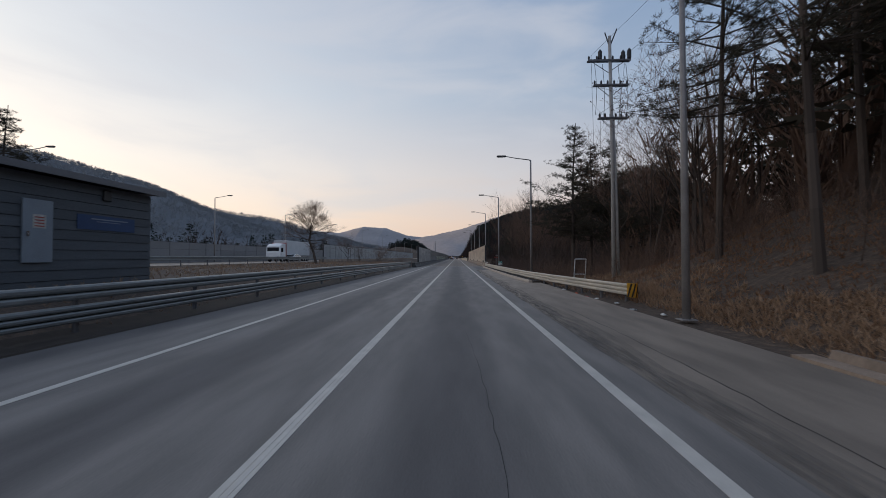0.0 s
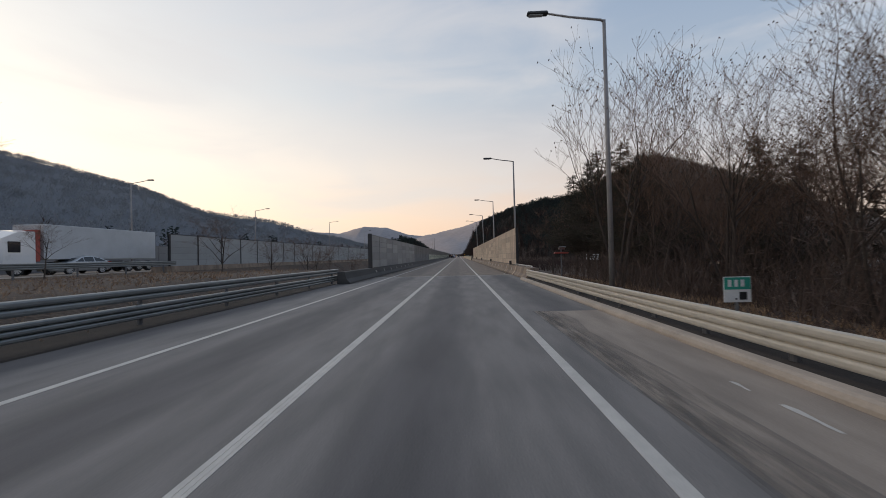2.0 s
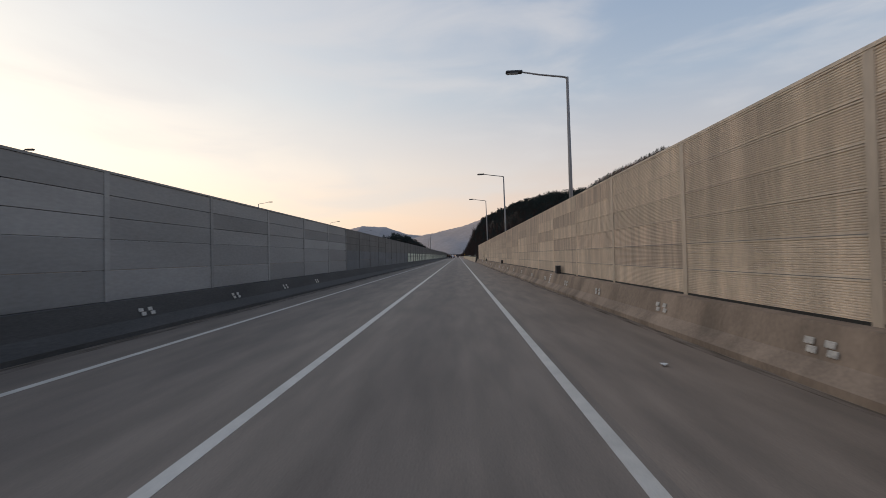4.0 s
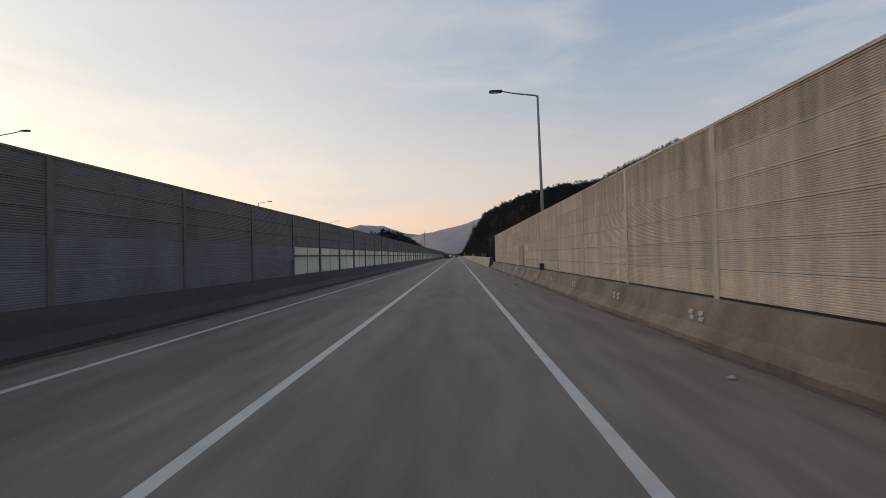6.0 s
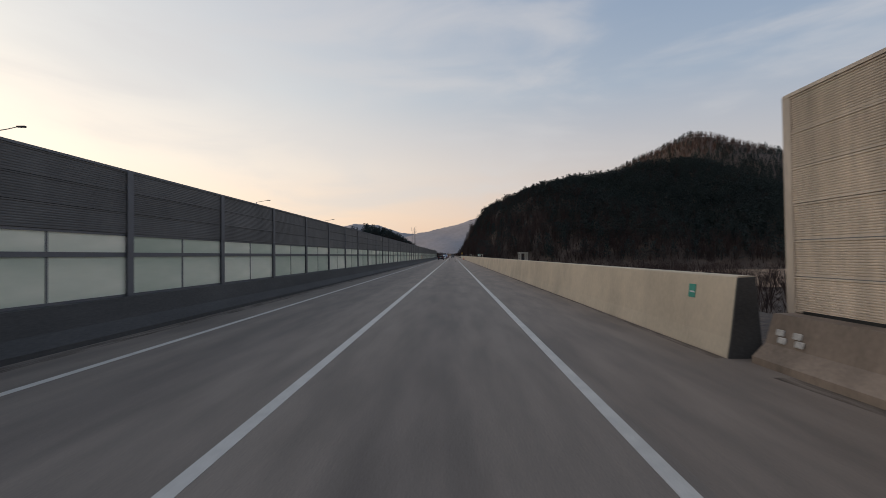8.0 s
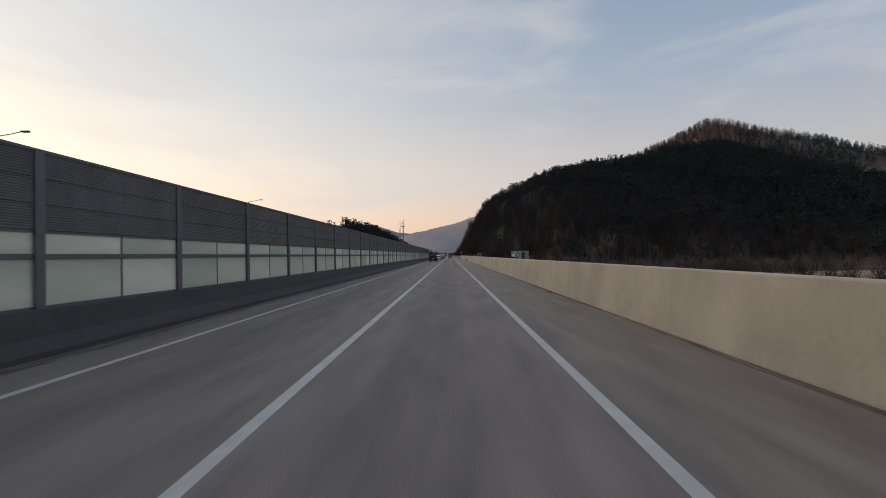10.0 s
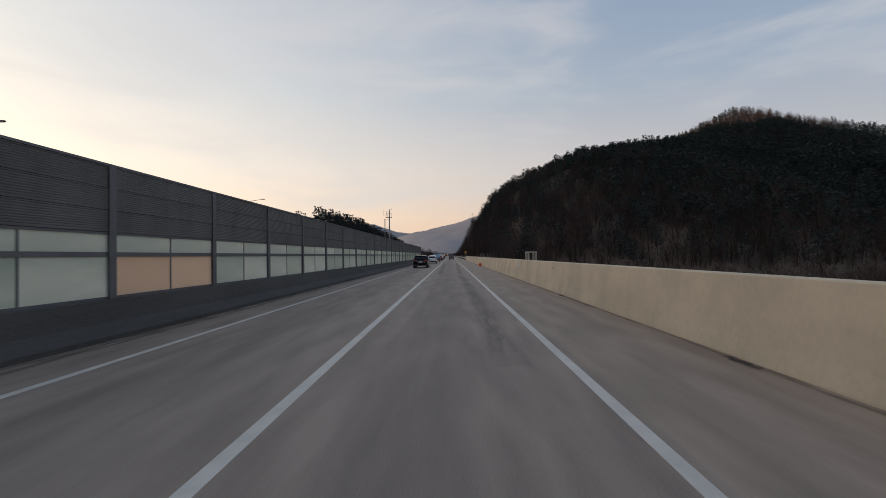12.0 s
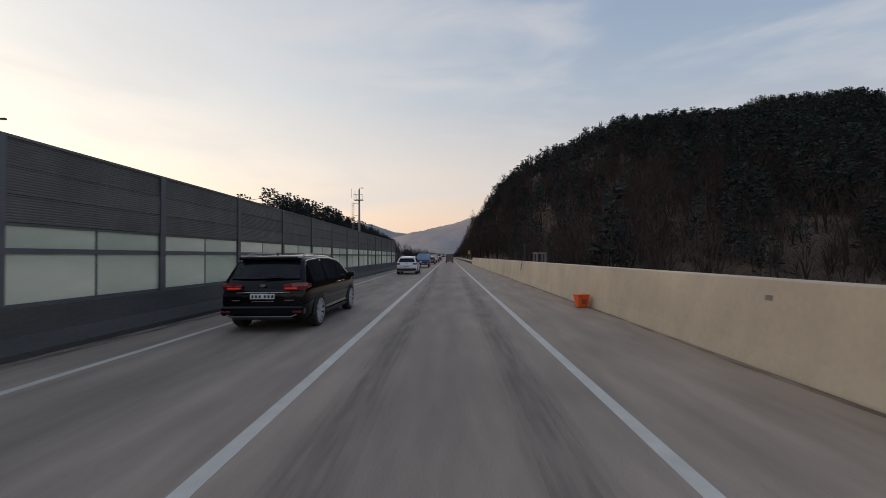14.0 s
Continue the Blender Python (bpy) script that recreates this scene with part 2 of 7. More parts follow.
M["concrete_dark"] = material("dark_concrete", (0.078, 0.073, 0.069), 0.85, vary=0.45, scale=0.8, fine=22, bump=0.2, stretch=(1, 0.4, 2.0))
M["kerb"] = material("kerb_concrete", (0.48, 0.395, 0.315), 0.85, vary=0.25, scale=1.5, fine=30, bump=0.2)
M["panel_brown"] = material("brown_stained_metal_panel", (0.64, 0.515, 0.405), 0.65, 0.0, vary=0.25, scale=1.3, fine=14, bump=0.04, spread=0.10, stretch=(1, 1.8, 0.30), streak=0.30, streak_size=(1.0, 4.2, 0.25))
M["panel_beige"] = material("beige_metal_panel", (0.72, 0.59, 0.46), 0.6, 0.0, vary=0.28, scale=1.3, fine=14, bump=0.04, spread=0.10, stretch=(1, 1.8, 0.30), streak=0.20, streak_size=(1.0, 2.6, 0.22))
M["panel_grey"] = material("grey_metal_panel", (0.132, 0.125, 0.119), 0.55, 0.0, vary=0.2, scale=0.6, fine=9, bump=0.05, spread=0.10, stretch=(1, 0.5, 2.5), streak=0.22, streak_size=(1.0, 1.2, 0.5))
M["panel_slate"] = material("bluish_metal_panel", (0.152, 0.157, 0.164), 0.6, vary=0.22, scale=0.9, fine=14, bump=0.06, spread=0.10, streak=0.22, streak_size=(1.0, 1.0, 0.5))
M["panel_pale"] = material("pale_grey_panel", (0.36, 0.37, 0.37), 0.55, 0.0, vary=0.15, scale=0.6, fine=9, bump=0.05, spread=0.08)
M["panel_dull"] = material("dull_grey_panel", (0.20, 0.20, 0.205), 0.65, 0.0, vary=0.15, scale=0.6, fine=9, bump=0.05, spread=0.08)
M["galv_dull"] = material("weathered_cage_steel", (0.36, 0.33, 0.28), 0.65, 0.1, vary=0.25, scale=3, fine=30)
M["sky_sheet"] = material("pale_blue_sheet", (0.30, 0.42, 0.58), 0.6, vary=0.15, scale=2, fine=20)
M["post_steel"] = material("galvanised_post", (0.17, 0.17, 0.18), 0.5, 0.35, vary=0.2, scale=3, fine=30, bump=0.05)
M["galv_dark"] = material("weathered_dark_rail", (0.25, 0.26, 0.255), 0.45, 0.35, vary=0.35, scale=1.2, fine=18, bump=0.05, stretch=(1, 0.3, 1))
M["joint_pale"] = material("worn_joint_steel", (0.50, 0.47, 0.43), 0.55, 0.2, vary=0.35, scale=4, fine=40, bump=0.2)
M["worn_plate"] = material("worn_reflector", (0.58, 0.54, 0.49), 0.6, vary=0.4, scale=14, fine=60, bump=0.1)
M["panel_light"] = material("light_grey_panel", (0.30, 0.285, 0.27), 0.65, vary=0.22, scale=0.7, fine=12, bump=0.06, spread=0.22, stretch=(1, 0.5, 1.5))
M["galv"] = material("galvanised_steel", (0.46, 0.46, 0.44), 0.42, 0.55, vary=0.28, scale=1.2, fine=18, bump=0.05, stretch=(1, 0.3, 1))
M["rail_cream"] = material("dusty_galvanised_rail", (0.58, 0.525, 0.44), 0.5, 0.15, vary=0.25, scale=1.2, fine=18, bump=0.05, stretch=(1, 0.3, 1))
M["pole"] = material("weathered_pole", (0.30, 0.28, 0.27), 0.55, 0.2, vary=0.25, scale=3, fine=25, bump=0.05)
M["pole_conc"] = material("concrete_pole", (0.42, 0.40, 0.38), 0.85, vary=0.25, scale=2, fine=25)
M["dark_metal"] = material("dark_metal", (0.05, 0.05, 0.055), 0.5, 0.4, vary=0.3, scale=5, fine=30)
M["yellow"] = material("yellow_reflective", (0.72, 0.40, 0.03), 0.5, vary=0.2, scale=4, fine=30)
M["black"] = material("black_paint", (0.02, 0.02, 0.02), 0.5, vary=0.3, scale=4, fine=30)
M["orange"] = material("orange_plastic", (0.85, 0.13, 0.02), 0.45, vary=0.2, scale=6, fine=30)
M["sign_green"] = material("sign_green", (0.03, 0.30, 0.22), 0.5, vary=0.12, scale=4, fine=40, bump=0)
M["sign_white"] = material("sign_white", (0.72, 0.72, 0.70), 0.5, vary=0.15, scale=4, fine=40, bump=0)
M["hut"] = material("dark_board", (0.105, 0.112, 0.12), 0.75, vary=0.3, scale=2, fine=30, spread=0.12, stretch=(1, 0.3, 2))
M["door_paint"] = material("grey_door_paint", (0.27, 0.30, 0.33), 0.55, vary=0.15, scale=2, fine=30)
M["blue"] = material("blue_tarpaulin", (0.03, 0.065, 0.16), 0.6, vary=0.25, scale=2, fine=20)
M["wood"] = material("tan_plywood", (0.52, 0.39, 0.25), 0.7, vary=0.25, scale=2, fine=25, stretch=(1, 1, 0.2))
M["roof_red"] = material("red_roof_sheet", (0.38, 0.07, 0.05), 0.6, vary=0.25, scale=1, fine=12)
M["bark_dark"] = leafy("dark_bark", (0.048, 0.039, 0.034), (0.115, 0.092, 0.078))
M["needles"] = leafy("pine_needles", (0.044, 0.042, 0.032), (0.105, 0.091, 0.067))
M["dead_leaf"] = leafy("withered_leaf", (0.07, 0.045, 0.03), (0.17, 0.10, 0.06))
M["brush"] = leafy("dry_brush", (0.10, 0.065, 0.05), (0.25, 0.16, 0.115))
M["brush_dark"] = leafy("dark_undergrowth", (0.07, 0.053, 0.046), (0.165, 0.115, 0.092))
M["litter"] = leafy("leaf_litter", (0.12, 0.065, 0.038), (0.36, 0.195, 0.105))
M["straw"] = leafy("straw_grass", (0.24, 0.15, 0.09), (0.46, 0.31, 0.20))
M["wood_far_green"] = leafy("pine_wood", (0.023, 0.034, 0.034), (0.052, 0.066, 0.061))
M["wood_far_bare"] = leafy("bare_wood", (0.036, 0.026, 0.024), (0.082, 0.056, 0.049))
# low sun on the hilltop, put into a brighter reddish wood colour
M["wood_peak"] = leafy("sunlit_bare_wood", (0.05, 0.035, 0.030), (0.125, 0.080, 0.063))
# haze over the far ridge is put into this twig colour
M["wood_haze"] = leafy("hazy_bare_wood", (0.185, 0.205, 0.23), (0.265, 0.278, 0.288))
# base colour lightened to carry the distance haze
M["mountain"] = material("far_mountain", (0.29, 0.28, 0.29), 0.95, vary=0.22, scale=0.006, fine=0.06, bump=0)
M["car_black"] = material("black_car_paint", (0.003, 0.003, 0.004), 0.12, 0.0, vary=0.1, scale=2, fine=200, bump=0, coat=0.25, spec=0.15)
M["car_white"] = material("white_car_paint", (0.75, 0.75, 0.75), 0.3, 0.0, vary=0.05, scale=2, fine=200, bump=0, coat=0.8)
M["car_silver"] = material("silver_car_paint", (0.42, 0.43, 0.44), 0.3, 0.5, vary=0.05, scale=2, fine=200, bump=0, coat=0.8)
M["car_red"] = material("dark_red_car_paint", (0.16, 0.02, 0.02), 0.3, 0.0, vary=0.05, scale=2, fine=200, bump=0, coat=0.8)
M["car_blue"] = material("blue_truck_paint", (0.03, 0.09, 0.26), 0.35, 0.0, vary=0.1, scale=2, fine=60, bump=0, coat=0.5)
M["car_grey"] = material("grey_car_paint", (0.10, 0.10, 0.11), 0.3, 0.3, vary=0.05, scale=2, fine=200, bump=0, coat=0.8)
M["car_glass"] = material("tinted_car_glass", (0.018, 0.021, 0.027), 0.06, 0.0, vary=0.1, scale=1, fine=20, bump=0, spec=0.6)
M["tyre"] = material("tyre_rubber", (0.02, 0.02, 0.02), 0.8, vary=0.2, scale=6, fine=60)
M["rim"] = material("alloy_rim", (0.52, 0.52, 0.53), 0.3, 0.4, vary=0.1, scale=6, fine=60, bump=0)
M["chrome"] = material("chrome_trim", (0.62, 0.62, 0.63), 0.18, 0.95, vary=0.05, scale=4, fine=60, bump=0)
M["dark_chrome"] = material("satin_trim", (0.30, 0.30, 0.31), 0.3, 0.9, vary=0.05, scale=4, fine=60, bump=0)
M["plastic"] = material("black_plastic", (0.018, 0.018, 0.019), 0.6, vary=0.2, scale=6, fine=80)
M["tail_on"] = emit_material("lit_tail_lamp", (1.0, 0.07, 0.03), (0.4, 0.02, 0.01), 0.22)
M["tail_off"] = material("red_tail_lens", (0.20, 0.008, 0.008), 0.15, 0, vary=0.2, scale=8, fine=60, bump=0, coat=0.6)
M["lamp_lens"] = material("lamp_lens", (0.55, 0.56, 0.56), 0.2, 0, vary=0.1, scale=8, fine=60, bump=0)
M["grey_cloth"] = material("truck_curtain", (0.55, 0.56, 0.57), 0.7, vary=0.15, scale=1, fine=20)


# ---------------------------------------------------------------- mesh helpers
def mesh_object(name, bm, mat, smooth=False):
    me = bpy.data.meshes.new(name)
    bm.normal_update()
    bm.to_mesh(me)
    bm.free()
    me.materials.append(mat)
    if smooth:
        me.polygons.foreach_set("use_smooth", [True] * len(me.polygons))
    return new(name, me)


def part(name, bm, mat, parent, label="", smooth=False):
    ob = mesh_object(name, bm, mat, smooth)
    ob.parent = parent
    return tagged(ob, label=label)


def piece(name, me, parent, at, rz=0.0):
    """A further object on a shared mesh, under its parent."""
    ob = new(name, me)
    ob.parent = parent
    ob.location = at
    if rz:
        ob.rotation_euler = (0, 0, rz)
    return ob


def thing(name, label, category, at=(0, 0, 0), group="", kind="", rz=0.0):
    ob = new(name)
    ob.location = at
    ob.rotation_euler = (0, 0, rz)
    ob.empty_display_size = 0.2
    return tagged(ob, label, category, group, kind)


def box(bm, x0, y0, z0, x1, y1, z1, bevel=0.0):
    v = bmesh.ops.create_cube(bm, size=1)["verts"]
    for p in v:
        p.co = Vector((x0 + (p.co.x + 0.5) * (x1 - x0), y0 + (p.co.y + 0.5) * (y1 - y0), z0 + (p.co.z + 0.5) * (z1 - z0)))
    if bevel:
        es = {e for p in v for e in p.link_edges}
        bmesh.ops.bevel(bm, geom=list(es), offset=bevel, segments=1, affect="EDGES")
    return bm


def boxed(*a, bevel=0.0):
    return box(bmesh.new(), *a, bevel=bevel)


def tube(bm, pts, radii, n=8, cap=True):
    """A round bar along a line of points."""
    pts = [Vector(p) for p in pts]
    if not isinstance(radii, (list, tuple)):
        radii = [radii] * len(pts)
    rings = []
    for i, p in enumerate(pts):
        d = (pts[min(i + 1, len(pts) - 1)] - pts[max(i - 1, 0)]).normalized()
        a = d.orthogonal().normalized() if abs(d.z) > 0.9 else d.cross(Vector((0, 0, 1))).normalized()
        if abs(d.z) > 0.9:
            a = (Vector((1, 0, 0)) - d * d.x).normalized()
        c = d.cross(a)
        rings.append([bm.verts.new(p + radii[i] * (math.cos(t) * a + math.sin(t) * c)) for t in (2 * math.pi * k / n for k in range(n))])
    for r0, r1 in zip(rings, rings[1:]):
        for k in range(n):
            bm.faces.new((r0[k], r0[(k + 1) % n], r1[(k + 1) % n], r1[k]))
    if cap:
        bm.faces.new(rings[0][::-1])
        bm.faces.new(rings[-1])
    return bm


def sweep(profile, ys, xs=None, zs=None, closed=True, caps=True, bm=None):
    """A profile of (x, z) drawn along the road through the stations ys, shifted by xs and zs."""
    bm = bm or bmesh.new()
    xs = xs or [0] * len(ys)
    zs = zs or [0] * len(ys)
    rings = [[bm.verts.new((px + x, y, pz + z)) for px, pz in profile] for y, x, z in zip(ys, xs, zs)]
    n = len(profile)
    for a, b in zip(rings, rings[1:]):
        for k in range(n if closed else n - 1):
            bm.faces.new((a[k], a[(k + 1) % n], b[(k + 1) % n], b[k]))
    if caps and closed:
        bm.faces.new(rings[0][::-1])
        bm.faces.new(rings[-1])
    bmesh.ops.recalc_face_normals(bm, faces=bm.faces[:])
    return bm


def raw_mesh(name, verts, faces, mat, smooth=False):
    """Object from arrays of corners and of triangles or quads."""
    me = bpy.data.meshes.new(name)
    verts, faces = np.asarray(verts, np.float32), np.asarray(faces, np.int32)
    k = faces.shape[1]
    me.vertices.add(len(verts))
    me.vertices.foreach_set("co", verts.ravel())
    me.loops.add(faces.size)
    me.loops.foreach_set("vertex_index", faces.ravel())
    me.polygons.add(len(faces))
    me.polygons.foreach_set("loop_start", np.arange(0, faces.size, k, dtype=np.int32))
    me.polygons.foreach_set("loop_total", np.full(len(faces), k, np.int32))
    me.polygons.foreach_set("use_smooth", np.full(len(faces), smooth))
    me.update(calc_edges=True)
    me.materials.append(mat)
    return new(name, me)


def pane_material(name, color, low=(0.48, 0.56, 0.53)):
    """Frosted sheet that lets daylight through."""
    m = bpy.data.materials.new(name)
    m.use_nodes = True
    nt = m.node_tree
    N, L = nt.nodes.new, nt.links.new
    out = nt.nodes["Material Output"]
    b = nt.nodes["Principled BSDF"]
    co, nz, nz2 = N("ShaderNodeTexCoord"), N("ShaderNodeTexNoise"), N("ShaderNodeTexNoise")
    mp = N("ShaderNodeMapping")
    mp.inputs["Scale"].default_value = (1, 0.35, 1.6)
    L(co.outputs["Object"], mp.inputs[0])
    nz.inputs["Scale"].default_value, nz.inputs["Detail"].default_value = 1.1, 4
    nz2.inputs["Scale"].default_value = 12
    L(mp.outputs[0], nz.inputs["Vector"])
    L(mp.outputs[0], nz2.inputs["Vector"])
    oi = N("ShaderNodeObjectInfo")
    ad = N("ShaderNodeMath")
    ad.operation = "MULTIPLY_ADD"
    ad.inputs[1].default_value = 0.35
    L(oi.outputs["Random"], ad.inputs[0])
    L(nz.outputs["Fac"], ad.inputs[2])
    mr = N("ShaderNodeMapRange")
    mr.inputs["From Min"].default_value, mr.inputs["From Max"].default_value = 0.35, 1.0
    L(ad.outputs[0], mr.inputs["Value"])
    cm = N("ShaderNodeMixRGB")
    cm.inputs["Color1"].default_value = (color[0] * low[0], color[1] * low[1], color[2] * low[2], 1)
    cm.inputs["Color2"].default_value = (*color, 1)
    L(mr.outputs[0], cm.inputs["Fac"])
    L(cm.outputs[0], b.inputs["Base Color"])
    b.inputs["Roughness"].default_value = 0.3
    tr = N("ShaderNodeBsdfTranslucent")
    L(cm.outputs[0], tr.inputs["Color"])
    mix = N("ShaderNodeMixShader")
    mix.inputs[0].default_value = 0.62
    L(b.outputs[0], mix.inputs[1])
    L(tr.outputs[0], mix.inputs[2])
    L(mix.outputs[0], out.inputs["Surface"])
    return m


M["pane"] = pane_material("frosted_pane", (0.94, 0.935, 0.87), (0.62, 0.69, 0.66))
M["pane_yellow"] = pane_material("yellowed_pane", (0.97, 0.81, 0.66), (0.88, 0.86, 0.84))


# ---------------------------------------------------------------- ground
def smooth(a, b, v):
    t = np.clip((v - a) / (b - a), 0, 1)
    return t * t * (3 - 2 * t)


def ridge(x, y, pts, slope, round_off=0.0):
    """Height under a ridge line of (x, y, z) that falls away evenly on both sides."""
    best = np.full(np.shape(x), -1e3)
    for (x0, y0, z0), (x1, y1, z1) in zip(pts, pts[1:]):
        dx, dy = x1 - x0, y1 - y0
        t = np.clip(((x - x0) * dx + (y - y0) * dy) / (dx * dx + dy * dy), 0, 1)
        d = np.hypot(x - x0 - t * dx, y - y0 - t * dy)
        d = np.sqrt(d * d + round_off ** 2) - round_off
        best = np.maximum(best, z0 + t * (z1 - z0) - slope * d)
    return best


def wave(x, y, s, seed=0.0):
    """Rolling unevenness."""
    return (np.sin(x / s + seed) * np.cos(y / s * 0.83 + 1.7 * seed) + 0.6 * np.sin(x / s * 2.1 + y / s * 1.7 + seed)
            + 0.35 * np.sin(x / s * 4.3 - y / s * 3.1 + 2 * seed)) / 1.95


HILL_RIGHT = ((31, 740, 44), (30, 712, 24), (32, 588, 34), (79, 464, 44), (107, 494, 54), (185, 507, 69), (290, 622, 88), (341, 745, 159), (440, 872, 135), (700, 1100, 120))
HILL_LEFT = ((-1150, -300, 215), (-1081, 502, 224), (-1025, 925, 247), (-1027, 1015, 243), (-964, 1087, 217), (-895, 1128, 193), (-785, 1204, 158), (-630, 1246, 128),
             (-500, 1410, 82), (-380, 1700, 52), (-250, 2300, 30))


def ground_height(x, y):
    x, y = np.asarray(x, float), np.asarray(y, float)
    z = np.zeros(np.broadcast(x, y).shape) - 0.08
    # valley on the right
    edge = 7.5 + 6 * smooth(20, -20, y)
    z = z - 6.0 * smooth(edge, edge + 22, x) * smooth(28, 62, y) * (1 - 0.5 * smooth(352, 432, y))
    # wooded cutting slope at the start
    bank = smooth(34, 14, y)
    z = z + bank * np.clip(0.50 * (x - 6.3), 0, 9.0) * (1 + 0.12 * wave(x, y, 3.0))
    # median and the other carriageway
    up = smooth(-8.1, -11.0, x)
    z = z + up * (0.95 + 0.10 * wave(x, y, 2.5, 2.0) * smooth(-24, -22, x))
    z = z - 3.0 * smooth(-8.5, -12, x) * smooth(-24.5, -20, x) * smooth(72, 84, y)
    # hills
    hr = ridge(x, y, HILL_RIGHT, 0.52, 16) + 3.0 * wave(x, y, 23, 1.0) + 5 * wave(x, y, 70, 0.3)
    hr = np.where(x > 0, hr, -100) * 1.0
    z = np.where(hr > z, z + (hr - z) * smooth(8.5, 30, x) * smooth(332, 397, y + 0.35 * x), z)
    hl = ridge(x, y, HILL_LEFT, 0.36, 60) + 14 * wave(x, y, 120, 0.7) * smooth(-250, -500, x)
    z = np.where((hl > z) & (x < -60), z + (hl - z) * smooth(-60, -260, x), z)
    ml = ridge(x, y, ((-56, 392, 12), (-54, 482, 13), (-60, 632, 10)), 0.4, 6)
    z = np.where((ml > z) & (x < -20), ml, z)
    # gently rising land far off
    z = z + smooth(300, 2500, np.abs(x)) * smooth(0, 1200, np.abs(x)) * 30
    return z


def build_ground():
    xs = np.unique(np.concatenate([np.arange(-2600, -400, 60), np.arange(-400, -60, 12), np.arange(-60, -12, 2.0), np.arange(-12, -6, 0.5),
                                   np.arange(-6, 5, 2.5), np.arange(5, 20, 0.6), np.arange(20, 80, 2.5), np.arange(80, 420, 7), np.arange(420, 2601, 70)]))
    ys = np.unique(np.concatenate([np.arange(-400, -40, 40), np.arange(-40, 90, 1.5), np.arange(90, 330, 6), np.arange(330, 560, 4),
                                   np.arange(560, 1000, 11), np.arange(1000, 2000, 40), np.arange(2000, 4601, 150)]))
    X, Y = np.meshgrid(xs, ys)
    Z = ground_height(X, Y)
    nx, ny = len(xs), len(ys)
    i, j = np.meshgrid(np.arange(nx - 1), np.arange(ny - 1))
    a = (j * nx + i).ravel()
    faces = np.stack([a, a + 1, a + nx + 1, a + nx], 1)
    m = bpy.data.materials.new("winter_ground")
    m.use_nodes = True
    nt = m.node_tree
    N, L = nt.nodes.new, nt.links.new
    b = nt.nodes["Principled BSDF"]
    co, n1, n2 = N("ShaderNodeTexCoord"), N("ShaderNodeTexNoise"), N("ShaderNodeTexNoise")
    n1.inputs["Scale"].default_value, n1.inputs["Detail"].default_value = 0.12, 8
    n2.inputs["Scale"].default_value, n2.inputs["Detail"].default_value = 6, 6
    L(co.outputs["Object"], n1.inputs["Vector"])
    L(co.outputs["Object"], n2.inputs["Vector"])
    r = N("ShaderNodeValToRGB")
    r.color_ramp.elements[0].position, r.color_ramp.elements[0].color = 0.32, (0.042, 0.032, 0.026, 1)
    r.color_ramp.elements[1].position, r.color_ramp.elements[1].color = 0.72, (0.19, 0.13, 0.088, 1)
    e = r.color_ramp.elements.new(0.5)
    e.color = (0.088, 0.062, 0.045, 1)
    mx = N("ShaderNodeMixRGB")
    mx.inputs["Fac"].default_value = 0.5
    L(n1.outputs["Fac"], mx.inputs["Color1"])
    L(n2.outputs["Fac"], mx.inputs["Color2"])
    L(mx.outputs[0], r.inputs["Fac"])
    # distance haze painted into the ground colour of the long ridge
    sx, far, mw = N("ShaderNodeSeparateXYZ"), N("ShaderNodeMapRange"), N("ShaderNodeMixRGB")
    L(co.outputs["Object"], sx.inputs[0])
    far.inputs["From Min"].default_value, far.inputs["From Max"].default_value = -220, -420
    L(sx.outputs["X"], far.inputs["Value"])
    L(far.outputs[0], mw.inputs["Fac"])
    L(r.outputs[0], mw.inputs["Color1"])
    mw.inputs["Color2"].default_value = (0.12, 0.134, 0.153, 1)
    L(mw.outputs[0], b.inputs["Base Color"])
    b.inputs["Roughness"].default_value = 0.95
    bp = N("ShaderNodeBump")
    bp.inputs["Strength"].default_value, bp.inputs["Distance"].default_value = 0.6, 0.15
    L(n2.outputs["Fac"], bp.inputs["Height"])
    L(bp.outputs[0], b.inputs["Normal"])
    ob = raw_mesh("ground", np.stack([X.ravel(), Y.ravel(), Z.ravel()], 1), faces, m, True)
    tagged(ob, "brown winter ground of litter and dry grass", "ground", kind="structure")


build_ground()

ROAD_L, ROAD_R = -7.0, 4.75
Y_JOINT, Y_WALL, Y_WALL_END, Y_GLASS, Y_LEFT_END, Y_RAIL = 75.7, 77.3, 179.3, 147.65, 362.5, 383.7


def slab(name, x0, x1, y0, y1, z, mat, label, category, step=25):
    bm = bmesh.new()
    ys = list(np.arange(y0, y1, step)) + [y1]
    prof = [(x0, 0), (x1, 0), (x1, -0.25), (x0, -0.25)]
    sweep(prof, ys, None, [z] * len(ys), bm=bm)
    ob = mesh_object(name, bm, mat)
    return tagged(ob, label, category, kind="structure")


slab("road", -8.0, 2.42, -80, Y_JOINT - 0.2, 0, M["asphalt"], "grey asphalt carriageway with dark tyre stains", "road")
slab("road", ROAD_L, 1.98, Y_JOINT + 0.2, 151.4, 0, M["deck"], "grey bridge deck pavement with tyre stains", "road")
slab("road", ROAD_L, 1.98, 151.4, 179.1, 0, M["deck_late"], "lighter bridge deck pavement past a straight seam", "road")
slab("road", ROAD_L, 1.98, 179.1, 1700, 0, M["deck_late"], "brownish grey concrete carriageway with tyre stains", "road")
slab("shoulder", 2.42, ROAD_R + 0.6, -80, 54.0, 0, M["shoulder"], "dusty brown asphalt hard shoulder", "road shoulder")
